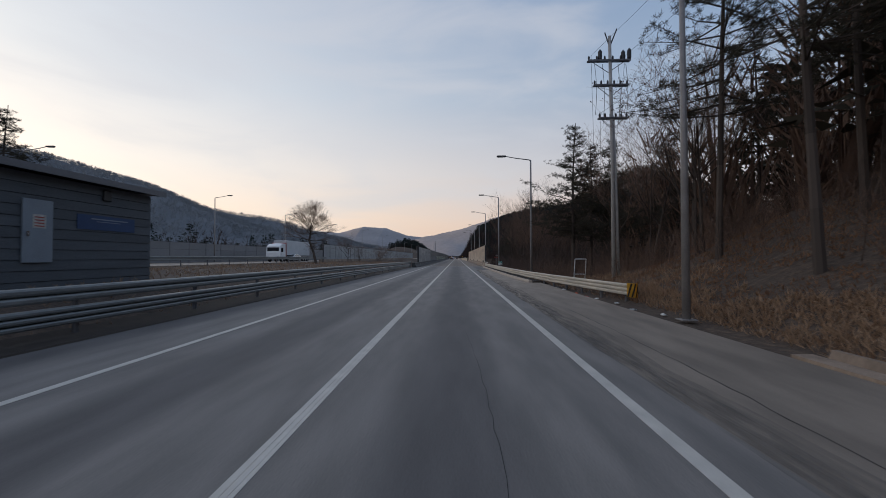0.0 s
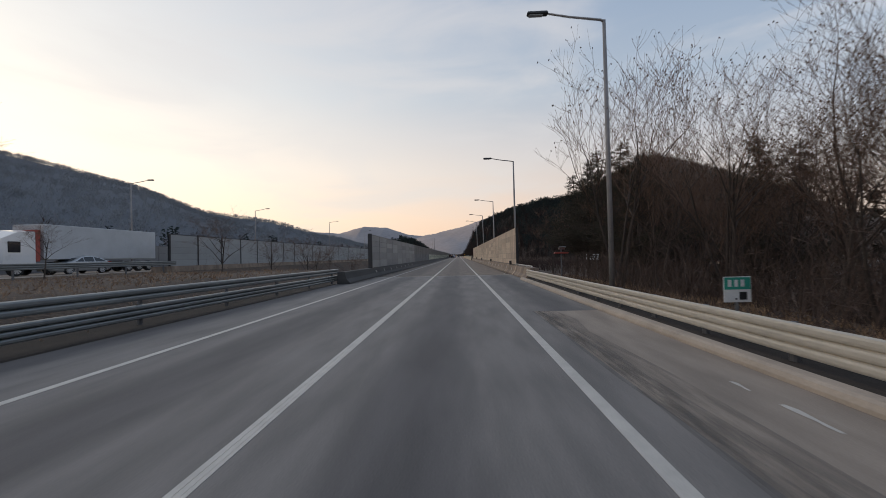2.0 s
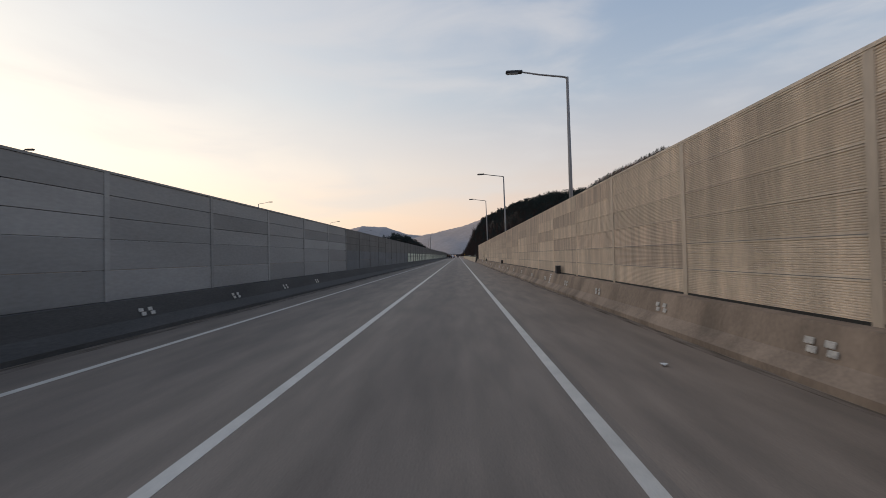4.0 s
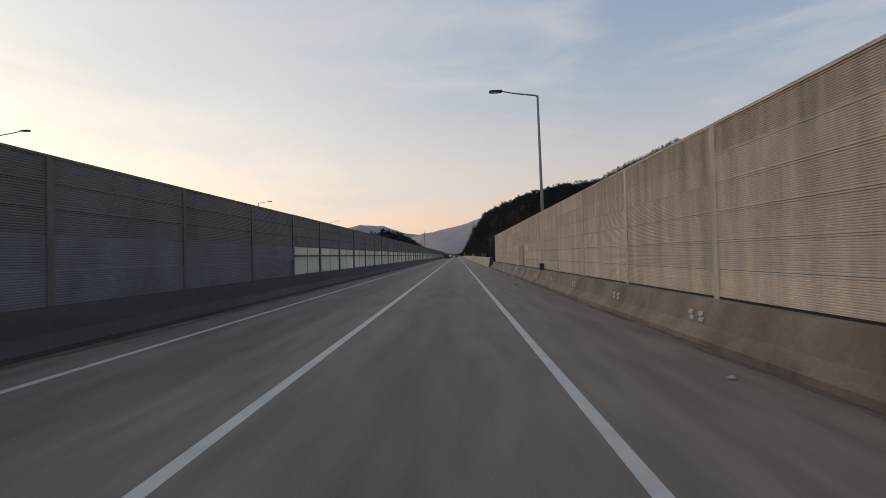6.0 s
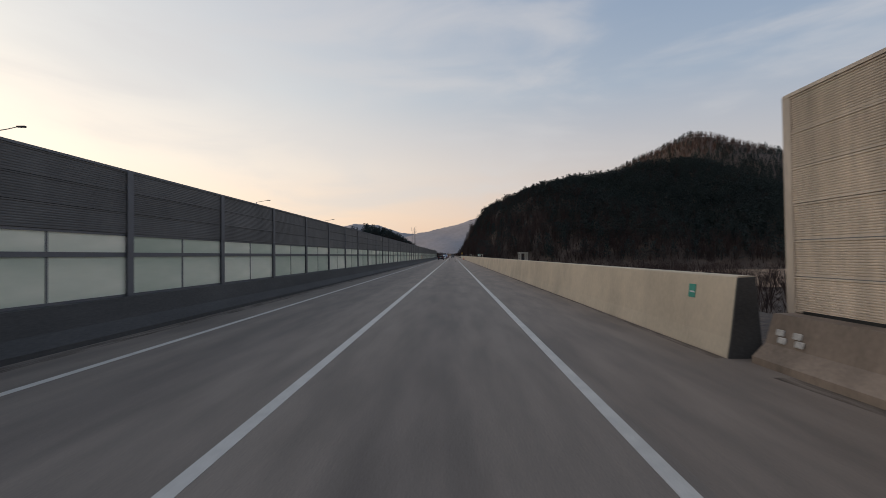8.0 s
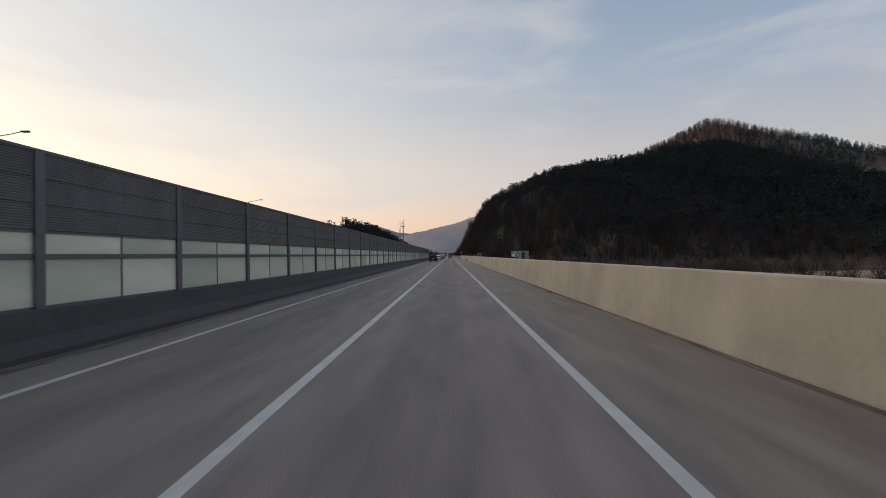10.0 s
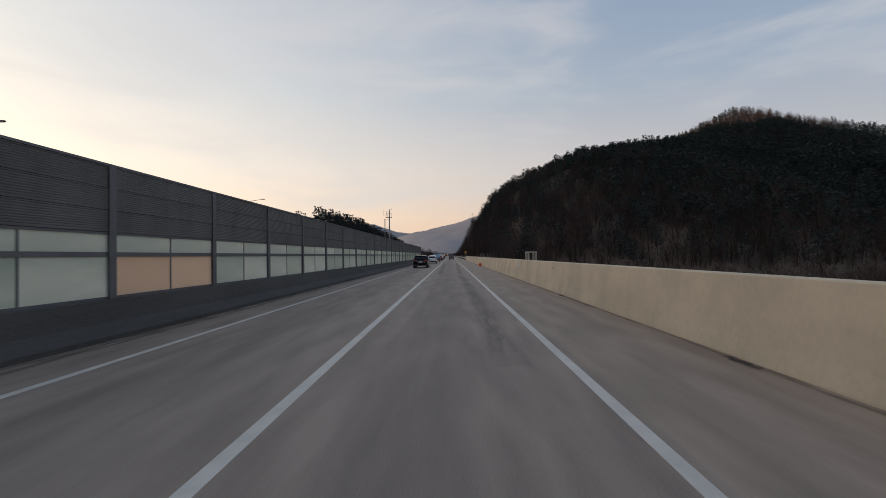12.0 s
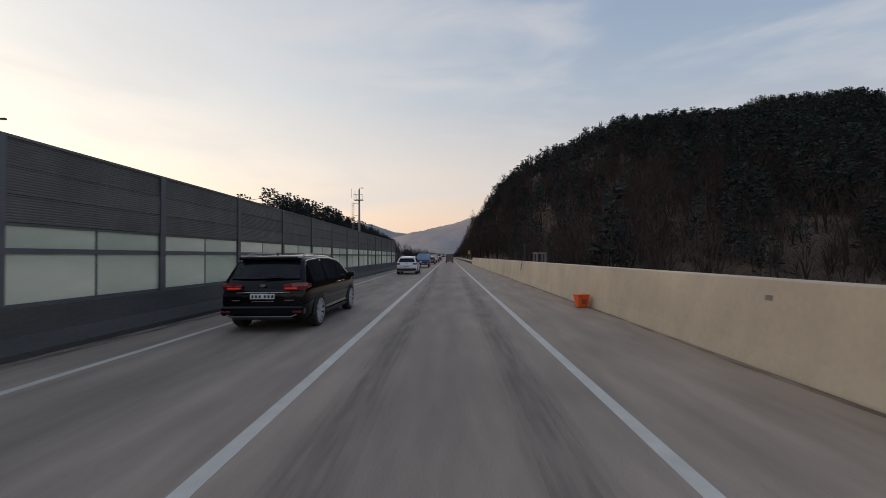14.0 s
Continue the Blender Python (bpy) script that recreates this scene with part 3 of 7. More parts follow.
slab("shoulder", 2.42, ROAD_R + 0.6, 54.0, Y_JOINT - 0.2, 0, M["asphalt"], "grey asphalt hard shoulder", "road shoulder")
slab("shoulder", 1.98, ROAD_R, Y_JOINT + 0.2, 179.1, 0, M["deck_shoulder"], "grey bridge deck hard shoulder", "road shoulder")
slab("shoulder", 1.98, ROAD_R, 179.1, 1700, 0, M["deck_shoulder"], "pale concrete hard shoulder", "road shoulder")
slab("opposite_road", -37.5, -26.0, -80, 1500, 0.98, M["shoulder"], "grey carriageway for the other direction", "road")


def marking(x, y0, y1, w, label, split=False):
    bm = bmesh.new()
    ys = list(np.arange(y0, y1, 30)) + [y1]
    parts = ((-w / 2, -0.022), (-0.017, 0.038), (0.042, w / 2)) if split else ((-w / 2, w / 2),)
    for a, b in parts:
        sweep([(x + a, 0.004), (x + b, 0.004), (x + b, -0.05), (x + a, -0.05)], ys, bm=bm)
    tagged(mesh_object("lane_marking", bm, M["paint"]), label, "road marking", kind="structure")


marking(-1.8, -80, Y_JOINT - 0.2, 0.17, "worn white line with thin slits between the lanes", True)
marking(-1.8, Y_JOINT + 0.2, 1500, 0.16, "white line between the lanes")
marking(1.8, -80, Y_JOINT - 0.2, 0.16, "white edge line of the hard shoulder")
marking(1.8, Y_JOINT + 0.2, 1500, 0.15, "white edge line of the hard shoulder")
marking(-5.37, -80, Y_JOINT - 0.2, 0.14, "white edge line by the median")
marking(-5.37, Y_JOINT + 0.2, 1500, 0.14, "white edge line by the median")


def expansion_joint():
    top = thing("expansion_joint", "toothed steel expansion joint across the bridge end", "expansion joint", (0, Y_JOINT, 0), kind="structure")
    for s in (-1, 1):
        part("edge_bar", boxed(ROAD_L, s * 0.16 - 0.04, -0.2, ROAD_R, s * 0.16 + 0.04, 0.006), M["joint_pale"], top)
    part("trough", boxed(ROAD_L, -0.12, -0.2, ROAD_R, 0.12, -0.06), M["black"], top)
    bm = boxed(-0.045, -0.11, -0.05, 0.045, 0.11, 0.004)
    me = part("tooth", bm, M["joint_pale"], top).data
    top.children[-1].location = (-6.9, 0, 0)
    for k in range(1, 78):
        piece("tooth", me, top, (-6.9 + 0.15 * k, 0.02 if k % 2 else -0.02, 0))


expansion_joint()

# ---------------------------------------------------------------- safety barriers
def barrier(name, prof, ys, mat, label, xs=None):
    return tagged(mesh_object(name, sweep(prof, ys, xs), mat), label, "concrete barrier", kind="structure")


RIGHT_LOW = [(4.62, -0.1), (4.62, 0.10), (4.82, 0.30), (4.95, 0.73), (5.50, 0.73), (5.54, 0.3), (5.6, -0.6)]
barrier("barrier_right", RIGHT_LOW, [69.0] + list(np.arange(74, 178, 8)) + [Y_WALL_END - 0.25], M["concrete"],
        "stained brown concrete parapet under the noise wall")
RIGHT_HIGH = [(4.42, -0.1), (4.42, 0.03), (4.475, 0.30), (4.60, 1.245), (4.62, 1.265), (4.86, 1.265), (4.88, 1.24), (4.95, 0.2), (5.0, -0.6)]
barrier("barrier_right_tall", RIGHT_HIGH, [Y_WALL_END] + list(np.arange(186, 380, 10)) + [Y_RAIL], M["concrete_pale"],
        "tall pale beige concrete safety barrier")
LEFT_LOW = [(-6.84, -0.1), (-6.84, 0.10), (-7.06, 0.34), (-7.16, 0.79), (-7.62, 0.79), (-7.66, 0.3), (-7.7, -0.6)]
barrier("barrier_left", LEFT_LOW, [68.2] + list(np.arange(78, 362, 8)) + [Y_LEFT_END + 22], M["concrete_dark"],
        "dark mottled concrete parapet along the median")


def noise_wall(name, x, side, y0, bays, pitch, z0, rows, mats, post_mat, label, flange=0.075, half=0.09):
    """Posts with panels between them; rows: heights from the bottom; side: +1 when the road lies towards +x."""
    top = thing(name, label, "noise barrier", (x, y0, 0))
    z_end = z0 + sum(rows)
    pb = bmesh.new()
    for f in (-1, 1):
        box(pb, f * flange - 0.008, -half, z0 - 0.02, f * flange + 0.008, half, z_end + 0.03)
    box(pb, 0.005 - flange, -0.006, z0 - 0.02, flange - 0.005, 0.006, z_end + 0.03)
    pm = part("post", pb, post_mat, top).data
    for k in range(1, bays + 1):
        piece("post", pm, top, (0, k * pitch, 0))
    made = {}
    z = z0
    for h, kind in zip(rows, mats):
        if kind != "pane":
            key = (round(h, 3), kind)
            if key not in made:
                bm = bmesh.new()
                n = max(3, int(h / (0.036 if kind == "panel_beige" else 0.052)))
                rib = {"panel_beige": 0.010, "panel_grey": 0.005, "panel_slate": 0.0025}.get(kind, 0.0)
                prof = [(-0.05 * side, 0.006)]
                if rib:
                    prof.append((0.05 * side, 0.006))
                    for i in range(n):
                        za, zp = 0.02 + (h - 0.055) * i / n, (h - 0.055) / n
                        prof += [(0.05 * side, za), (0.05 * side, za + 0.45 * zp), ((0.05 - rib) * side, za + 0.62 * zp), ((0.05 - rib) * side, za + 0.86 * zp)]
                    lip = {"panel_beige": 0.057, "panel_grey": 0.056}.get(kind, 0.05)
                    prof += [(0.05 * side, h - 0.035), (lip * side, h - 0.030), (lip * side, h - 0.006)]
                else:
                    prof += [(0.045 * side, 0.006), (0.05 * side, 0.014), (0.05 * side, h - 0.014), (0.045 * side, h - 0.006)]
                prof.append((-0.05 * side, h - 0.006))
                sweep(prof, [0.01, pitch - 0.01], bm=bm)
                first = part("panel", bm, M[kind], top)
                first.location = (0, 0, z)
                made[key] = first.data
                ks = range(1, bays)
            else:
                ks = range(bays)
            for k in ks:
                piece("panel", made[key], top, (random.uniform(-0.006, 0.006), k * pitch, z))
        else:
            # glazing: two panes a bay in slim bars
            key = (round(h, 3), "pane")
            cells = ((0.06, pitch / 2 - 0.02), (pitch / 2 + 0.02, pitch - 0.06))
            if key not in made:
                fb = bmesh.new()
                for zz in (0.0, h - 0.05):
                    box(fb, -0.03, 0.02, zz, 0.03, pitch - 0.02, zz + 0.05)
                box(fb, -0.02, pitch / 2 - 0.02, 0.05, 0.02, pitch / 2 + 0.02, h - 0.05)
                for yy in (0.0, pitch - 0.06):
                    box(fb, -0.025, yy + 0.012, 0.05, 0.025, yy + 0.048, h - 0.05)
                f0 = part("frame", fb, post_mat, top)
                f0.location = (0, 0, z)
                gb = boxed(-0.006, 0, 0, 0.006, cells[0][1] - cells[0][0], h - 0.1)
                g0 = part("pane", gb, M["pane"], top)
                g0.location = (0, cells[0][0], z + 0.05)
                made[key] = (f0.data, g0.data)
                first_bay = True
            else:
                first_bay = False
            for k in range(bays):
                if k or not first_bay:
                    piece("frame", made[key][0], top, (0, k * pitch, z))
                for c, (ya, _) in enumerate(cells):
                    if k == 0 and c == 0 and first_bay:
                        continue
                    piece("pane", made[key][1], top, (0, k * pitch + ya, z + 0.05))
        z += h
    cap = boxed(-0.07, -0.05, z_end, 0.07, bays * pitch + 0.05, z_end + 0.05)
    part("cap_rail", cap, post_mat, top)
    return top


noise_wall("noise_wall_right", 5.30, -1, Y_WALL, 26, 3.915, 0.74, (0.53, 0.53, 0.53, 0.53, 0.53, 0.53), ("panel_beige",) * 6, M["panel_beige"],
           "beige ribbed metal noise wall on the bridge parapet", 0.054, 0.07)
# black strip that draws the shadow between panels and parapet
part("base_gap", boxed(-0.055, 0.1, 0.725, -0.02, 101.6, 0.775), M["black"], bpy.data.objects["noise_wall_right"])
for z in (1.27, 1.80):
    part("seam", boxed(-0.0535, 0.1, z - 0.007, -0.02, 101.6, z + 0.007), M["rubber_joint"], bpy.data.objects["noise_wall_right"])
# older, browner panels, most of them in the upper rows
wall = bpy.data.objects["noise_wall_right"]
brown = None
for o in wall.children:
    if o.name.split(".")[0] == "panel":
        r = round((o.location.z - 0.74) / 0.53)
        k = round(o.location.y / 3.915)
        pale = (0.85, 0.8, 0.7, 0.3, 0.12, 0.10)[r] if 6 < k < 17 else (0.55 if k <= 6 else 0.9)
        if random.random() > pale:
            if brown is None:
                brown = o.data.copy()
                brown.materials[0] = M["panel_brown"]
            o.data = brown
noise_wall("noise_wall_left", -7.45, 1, 77.45, 9, 3.9, 0.79, (0.70, 0.70, 0.50, 0.50, 0.50), ("panel_light",) * 5, M["panel_light"],
           "light noise wall of mismatched grey panels", 0.06, 0.07)
noise_wall("noise_wall_left", -7.45, 1, 77.45 + 9 * 3.9, 9, 3.9, 0.79, (0.70, 0.70, 0.50, 0.50, 0.50), ("panel_slate", "panel_slate", "panel_grey", "panel_grey", "panel_grey"),
           M["panel_grey"], "grey noise wall of bluish lower and darker upper ribbed panels", 0.06, 0.07)
noise_wall("noise_wall_glazed", -7.45, 1, Y_GLASS, 56, 3.852, 0.79, (0.97, 0.49, 0.485, 0.485, 0.48),
           ("pane", "pane", "panel_grey", "panel_grey", "panel_grey"), M["post_steel"], "grey noise wall with a band of frosted panes")


def guardrail(name, line, beams, mat, post_step, label, side, terminal=False, zs=None, depth=0.045):
    """A beam rail on posts along line: (y, x) points; beams: (bottom, top); zs: rise of the line at each point."""
    top = thing(name, label, "guardrail")
    ys = [p[0] for p in line]
    xs = [p[1] for p in line]
    for zb, zt in beams:
        h = zt - zb
        w = depth * side
        n = 2 if h < 0.36 else 3
        prof = [(0, zb)]
        for i in range(n):
            a = zb + h * i / n
            prof += [(w * 0.8, a + h / n * 0.10), (w, a + h / n * 0.30), (w, a + h / n * 0.62), (w * 0.8, a + h / n * 0.82), (0, a + h / n * 0.94)]
        back = [(px - 0.006 * side, pz) for px, pz in prof[::-1]]
        part("beam", sweep(prof + back, ys, xs, zs), mat, top)
    pb = bmesh.new()
    tube(pb, ((0, 0, -0.3), (0, 0, beams[0][1] - (0.03 if zs is None else 0.16))), 0.06, 10)
    me = None
    y = ys[0] + 0.6
    while y < ys[-1]:
        x = float(np.interp(y, ys, xs)) - 0.13 * side
        if me is None:
            o = part("post", pb, M["post_steel"], top)
            o.location = (x, y, 0)
            me = o.data
        else:
            piece("post", me, top, (x, y, 0))
        y += post_step
    if terminal:
        y0, x0 = line[0]
        zb, zt = beams[-1][0] - 0.03, beams[0][1] + 0.03
        bm = bmesh.new()
        prof = [(0.09 * math.cos(a) * 1.5, 0.16 * math.sin(a) * -1.0) for a in np.linspace(-math.pi * 0.5, math.pi * 0.5, 9)]
        vs = [[bm.verts.new((x0 + 0.02 + (0.17 * math.cos(t)), y0 + 0.05 - 0.34 * math.sin(t), z)) for t in np.linspace(math.pi, 0, 11)] for z in (zb, zt)]
        for k in range(10):
            bm.faces.new((vs[0][k], vs[0][k + 1], vs[1][k + 1], vs[1][k]))
        bmesh.ops.solidify(bm, geom=bm.faces[:], thickness=0.01)
        nose = part("end_cap", bm, M["yellow"], top, "yellow end cap with black slanted stripes")
        for k in range(4):
            sb = bmesh.new()
            for t0, t1 in ((0.0, 0.5), (0.5, 1.0)):
                q = []
                for t, zz in ((t0, 0), (t1, 0), (t1, 1), (t0, 1)):
                    ang = math.pi * (0.95 - 0.22 * k - 0.20 * t - 0.0)
                    zz_ = zb + 0.01 + (zt - zb - 0.02) * t
                    if zz:
                        ang -= 0.28
                    q.append(sb.verts.new((x0 + 0.02 + 0.184 * math.cos(ang), y0 + 0.05 - 0.354 * math.sin(ang), zz_)))
                sb.faces.new(q)
            bmesh.ops.solidify(sb, geom=sb.faces[:], thickness=0.004)
            part("stripe", sb, M["black"], nose)
    return top


GLAZED = [o for o in scene.objects if o.name.startswith("noise_wall_glazed")][0]
yellowed = {}
for o in GLAZED.children:
    if o.name.split(".")[0] == "pane" and 122.5 < o.location.y < 126.3 and o.location.z < 1.5:
        if o.data.name not in yellowed:
            yellowed[o.data.name] = o.data.copy()
            yellowed[o.data.name].materials[0] = M["pane_yellow"]
        o.data = yellowed[o.data.name]


guardrail("guardrail", [(15.3, 6.3), (19, 5.85), (24, 5.35), (30, 4.98), (36, 4.82), (50, 4.74), (68.9, 4.72)], [(0.225, 0.675)], M["rail_cream"], 2.0,
          "pale galvanised ribbed guardrail with a striped end", -1, True)
guardrail("guardrail", [(-60, -8.3), (0, -8.3), (26, -8.27), (44, -8.2), (69.4, -8.0)], [(0.78, 1.11), (0.29, 0.68)], M["galv_dark"], 4.0,
          "grey galvanised double-beam guardrail along the median", 1, zs=[0, 0, -0.02, -0.06, -0.12], depth=0.08)
guardrail("guardrail", [(-60, -25.4), (78, -25.4)], [(1.45, 1.85)], M["galv_dark"], 4.0, "grey galvanised guardrail of the far carriageway", 1)
guardrail("guardrail", [(Y_RAIL, 4.7), (Y_RAIL + 40, 4.9), (620, 4.9)], [(0.40, 0.78)], M["rail_cream"], 4.0, "pale galvanised guardrail past the concrete barrier", -1)
guardrail("guardrail", [(Y_LEFT_END + 22, -7.1), (620, -7.1)], [(0.45, 0.8)], M["galv"], 4.0, "galvanised guardrail past the end of the wall", 1)
kb = sweep([(4.27, -0.1), (4.27, 0.05), (4.30, 0.11), (4.35, 0.14), (4.50, 0.145), (4.53, 0.10), (4.53, -0.1)], [27, 31, 36, 69], [0.30, 0.14, 0.03, 0.0])
tagged(mesh_object("kerb", kb, M["kerb"]), "pale sandy concrete kerb under the guardrail", "kerb", kind="structure")
M["soil"] = material("dark_soil", (0.055, 0.042, 0.032), 0.95, vary=0.4, scale=3, fine=30, bump=0.5)
sb = sweep([(4.535, -0.1), (4.535, 0.06), (4.8, 0.10), (5.3, 0.07), (5.7, -0.1)], [27, 31, 36, 68.9], [0.30, 0.14, 0.03, 0.0])
lb = sweep([(-8.9, -0.1), (-8.9, 0.10), (-8.4, 0.06), (-7.75, 0.03), (-7.62, -0.1)], [-60, 0, 68.0])
tagged(mesh_object("verge", lb, M["soil"]), "dark soil strip under the median guardrail", "verge", kind="structure")
tagged(mesh_object("verge", sb, M["soil"]), "dark soil strip behind the kerb", "verge", kind="structure")
gb = sweep([(5.4, -0.1), (5.4, 0.05), (5.75, 0.05), (5.80, -0.03), (6.0, -0.03), (6.05, 0.12), (6.15, 0.12), (6.2, -0.2)], [-40, 3, 7.0], [-0.1, -0.1, -0.02])
tagged(mesh_object("gutter", gb, M["concrete"]), "dusty concrete roadside gutter", "gutter", kind="structure")


# ---------------------------------------------------------------- street lamps
def street_lamp(h, reach, out_x):
    top = thing("street_lamp", "grey steel street lamp with a single arm", "street lamp", group="street lamps along the highway")
    part("base_plate", boxed(-0.2, -0.2, 0, 0.2, 0.2, 0.03, bevel=0.006), M["pole"], top)
    b = bmesh.new()
    tube(b, ((0, 0, 0), (0, 0, h * 0.5), (0, 0, h)), [0.105, 0.085, 0.06], 10)
    part("pole", b, M["pole"], top, smooth=True)
    b = bmesh.new()
    tube(b, ((0, 0, h - 0.06), (-0.12, 0, h + 0.01), (-reach * 0.5, 0, h + 0.17), (-reach + 0.5, 0, h + 0.32)), [0.05, 0.045, 0.04, 0.035], 8)
    part("arm", b, M["pole"], top, smooth=True)
    b = bmesh.new()
    box(b, -reach - 0.25, -0.12, h + 0.27, -reach + 0.5, 0.12, h + 0.40, bevel=0.04)
    head = part("lamp_head", b, M["dark_metal"], top)
    part("lens", boxed(-reach - 0.18, -0.09, h + 0.25, -reach + 0.3, 0.09, h + 0.275, bevel=0.006), M["lamp_lens"], head)
    return top


lamp = street_lamp(10.05, 2.5, 0)
lamp.location = (5.9, 11.0, 0)
for y, x, k in ((33.2, 5.9, 0.955), (56.8, 5.72, 1.0)):
    copy_thing(lamp, pose(x, y, 0) @ Matrix.Diagonal((1, 1, k, 1)))
tall = street_lamp(10.25, 2.5, 0)
tall.location = (5.52, 79.6, 0)
copy_thing(lamp, pose(5.62, 102.6, 0, 0, -0.3, 0) @ Matrix.Diagonal((1, 1, 0.955, 1)))
for y, x, tilt, k in ((127.3, 5.6, -0.8, 0.97), (151.6, 5.45, -1.0, 1.04)):
    copy_thing(tall, pose(x, y, 0, 0, tilt, 0) @ Matrix.Diagonal((1, 1, k, 1)))
for y in (-8, 34, 62, 88, 117):
    copy_thing(lamp, pose(-37.8, y, 1.0, 0, 0, 180))
for y in (161, 205.6, 250.8, 293.4, 338.3, 383):
    copy_thing(tall, pose(-37.8, y, 2.2, 0, 0, 180))


# ---------------------------------------------------------------- trees
class Sticks:
    """Collects tapering twigs, needles and blades as plain arrays."""

    def __init__(self):
        self.v, self.f = [], []

    def cone(self, p0, p1, r0, r1, n=4):
        d = p1 - p0
        if d.length < 1e-5:
            return
        d.normalize()
        a = d.orthogonal().normalized()
        b = d.cross(a)
        k = len(self.v)
        for p, r in ((p0, r0), (p1, r1)):
            for i in range(n):
                t = 2 * math.pi * i / n
                self.v.append(p + r * (math.cos(t) * a + math.sin(t) * b))
        for i in range(n):
            j = (i + 1) % n
            self.f.append((k + i, k + j, k + n + j))
            self.f.append((k + i, k + n + j, k + n + i))

    def blade(self, p0, p1, w, rng):
        d = p1 - p0
        s = d.cross(Vector((rng.uniform(-1, 1), rng.uniform(-1, 1), rng.uniform(-1, 1))))
        if s.length < 1e-6:
            return
        s = s.normalized() * w
        k = len(self.v)
        m = p0 + d * 0.45
        self.v += [p0, m - s, p1, m + s]
        self.f += [(k, k + 1, k + 2), (k, k + 2, k + 3)]

    def object(self, name, mat, parent=None):
        ob = raw_mesh(name, [tuple(v) for v in self.v], self.f, mat)
        if parent:
            ob.parent = parent
        return ob


def bend(d, amount, rng):
    v = d + Vector((rng.uniform(-1, 1), rng.uniform(-1, 1), rng.uniform(-1, 1))) * amount
    return v.normalized()


def grow(trunk, twigs, p, d, length, r, level, rng, top_level, lift, leaf=None, wide=0.6, kids=(5, 5, 5, 4), start=0.25):
    n = 5 if level < 2 else 3
    step = length / n
    pts, rad = [p.copy()], [r]
    for i in range(n):
        d = bend(d, 0.20 if level else 0.07, rng)
        d = (d + Vector((0, 0, lift * (0.10 if level else 0.02)))).normalized()
        p = p + d * step
        pts.append(p.copy())
        rad.append(max(r * (1 - 0.72 * (i + 1) / n), 0.004))
    for i in range(n):
        if level >= 2 or rad[i] < 0.016:
            twigs.cone(pts[i], pts[i + 1], rad[i], rad[i + 1], 3)
        else:
            trunk.cone(pts[i], pts[i + 1], rad[i], rad[i + 1], 7 if level == 0 else 5)
    if level == top_level:
        if leaf is not None and rng.random() < 0.5:
            q = pts[-1]
            leaf.blade(q, q + bend(Vector((0, 0, -1)), 0.8, rng) * 0.10, 0.03, rng)
        return
    for k in range(kids[min(level, len(kids) - 1)]):
        t = rng.uniform(0.35 if level == 0 else start, 1.0)
        i = min(int(t * n), n - 1)
        q = pts[i].lerp(pts[i + 1], t * n - i)
        out = Vector((rng.uniform(-1, 1), rng.uniform(-1, 1), rng.uniform(-0.15, 0.5))).normalized()
        nd = (d * (1 - wide) + out * wide + Vector((0, 0, 0.1 * lift))).normalized()
        grow(trunk, twigs, q, nd, length * rng.uniform(0.45, 0.68), max(rad[i] * 0.55, 0.006), level + 1, rng, top_level, lift, leaf, wide, kids, start)


def bare_tree(seed, h, r, lift=1.0, wide=0.6, stems=1, leafed=False, kids=(7, 6, 5, 4), levels=4, label="leafless grey tree with fine twigs", bark="bark_dark"):
    rng = random.Random(seed)
    top = thing("bare_tree", label, "tree", group="leafless trees beside the road")
    tr, tw = Sticks(), Sticks()
    lf = Sticks() if leafed else None
    for s in range(stems):
        p = Vector((rng.uniform(-0.3, 0.3) * (stems > 1), rng.uniform(-0.3, 0.3) * (stems > 1), -0.3))
        d = bend(Vector((0, 0, 1)), 0.10 + 0.12 * (stems > 1), rng)
        grow(tr, tw, p, d, h * 0.62, r * (1 if s == 0 else 0.7), 0, rng, levels, lift, lf, wide, kids)
    tr.object("trunk", M[bark], top)
    tw.object("crown", M["brush"], top)
    if lf and lf.v:
        tagged(lf.object("leaves", M["dead_leaf"], top), "withered brown leaves")
    return top


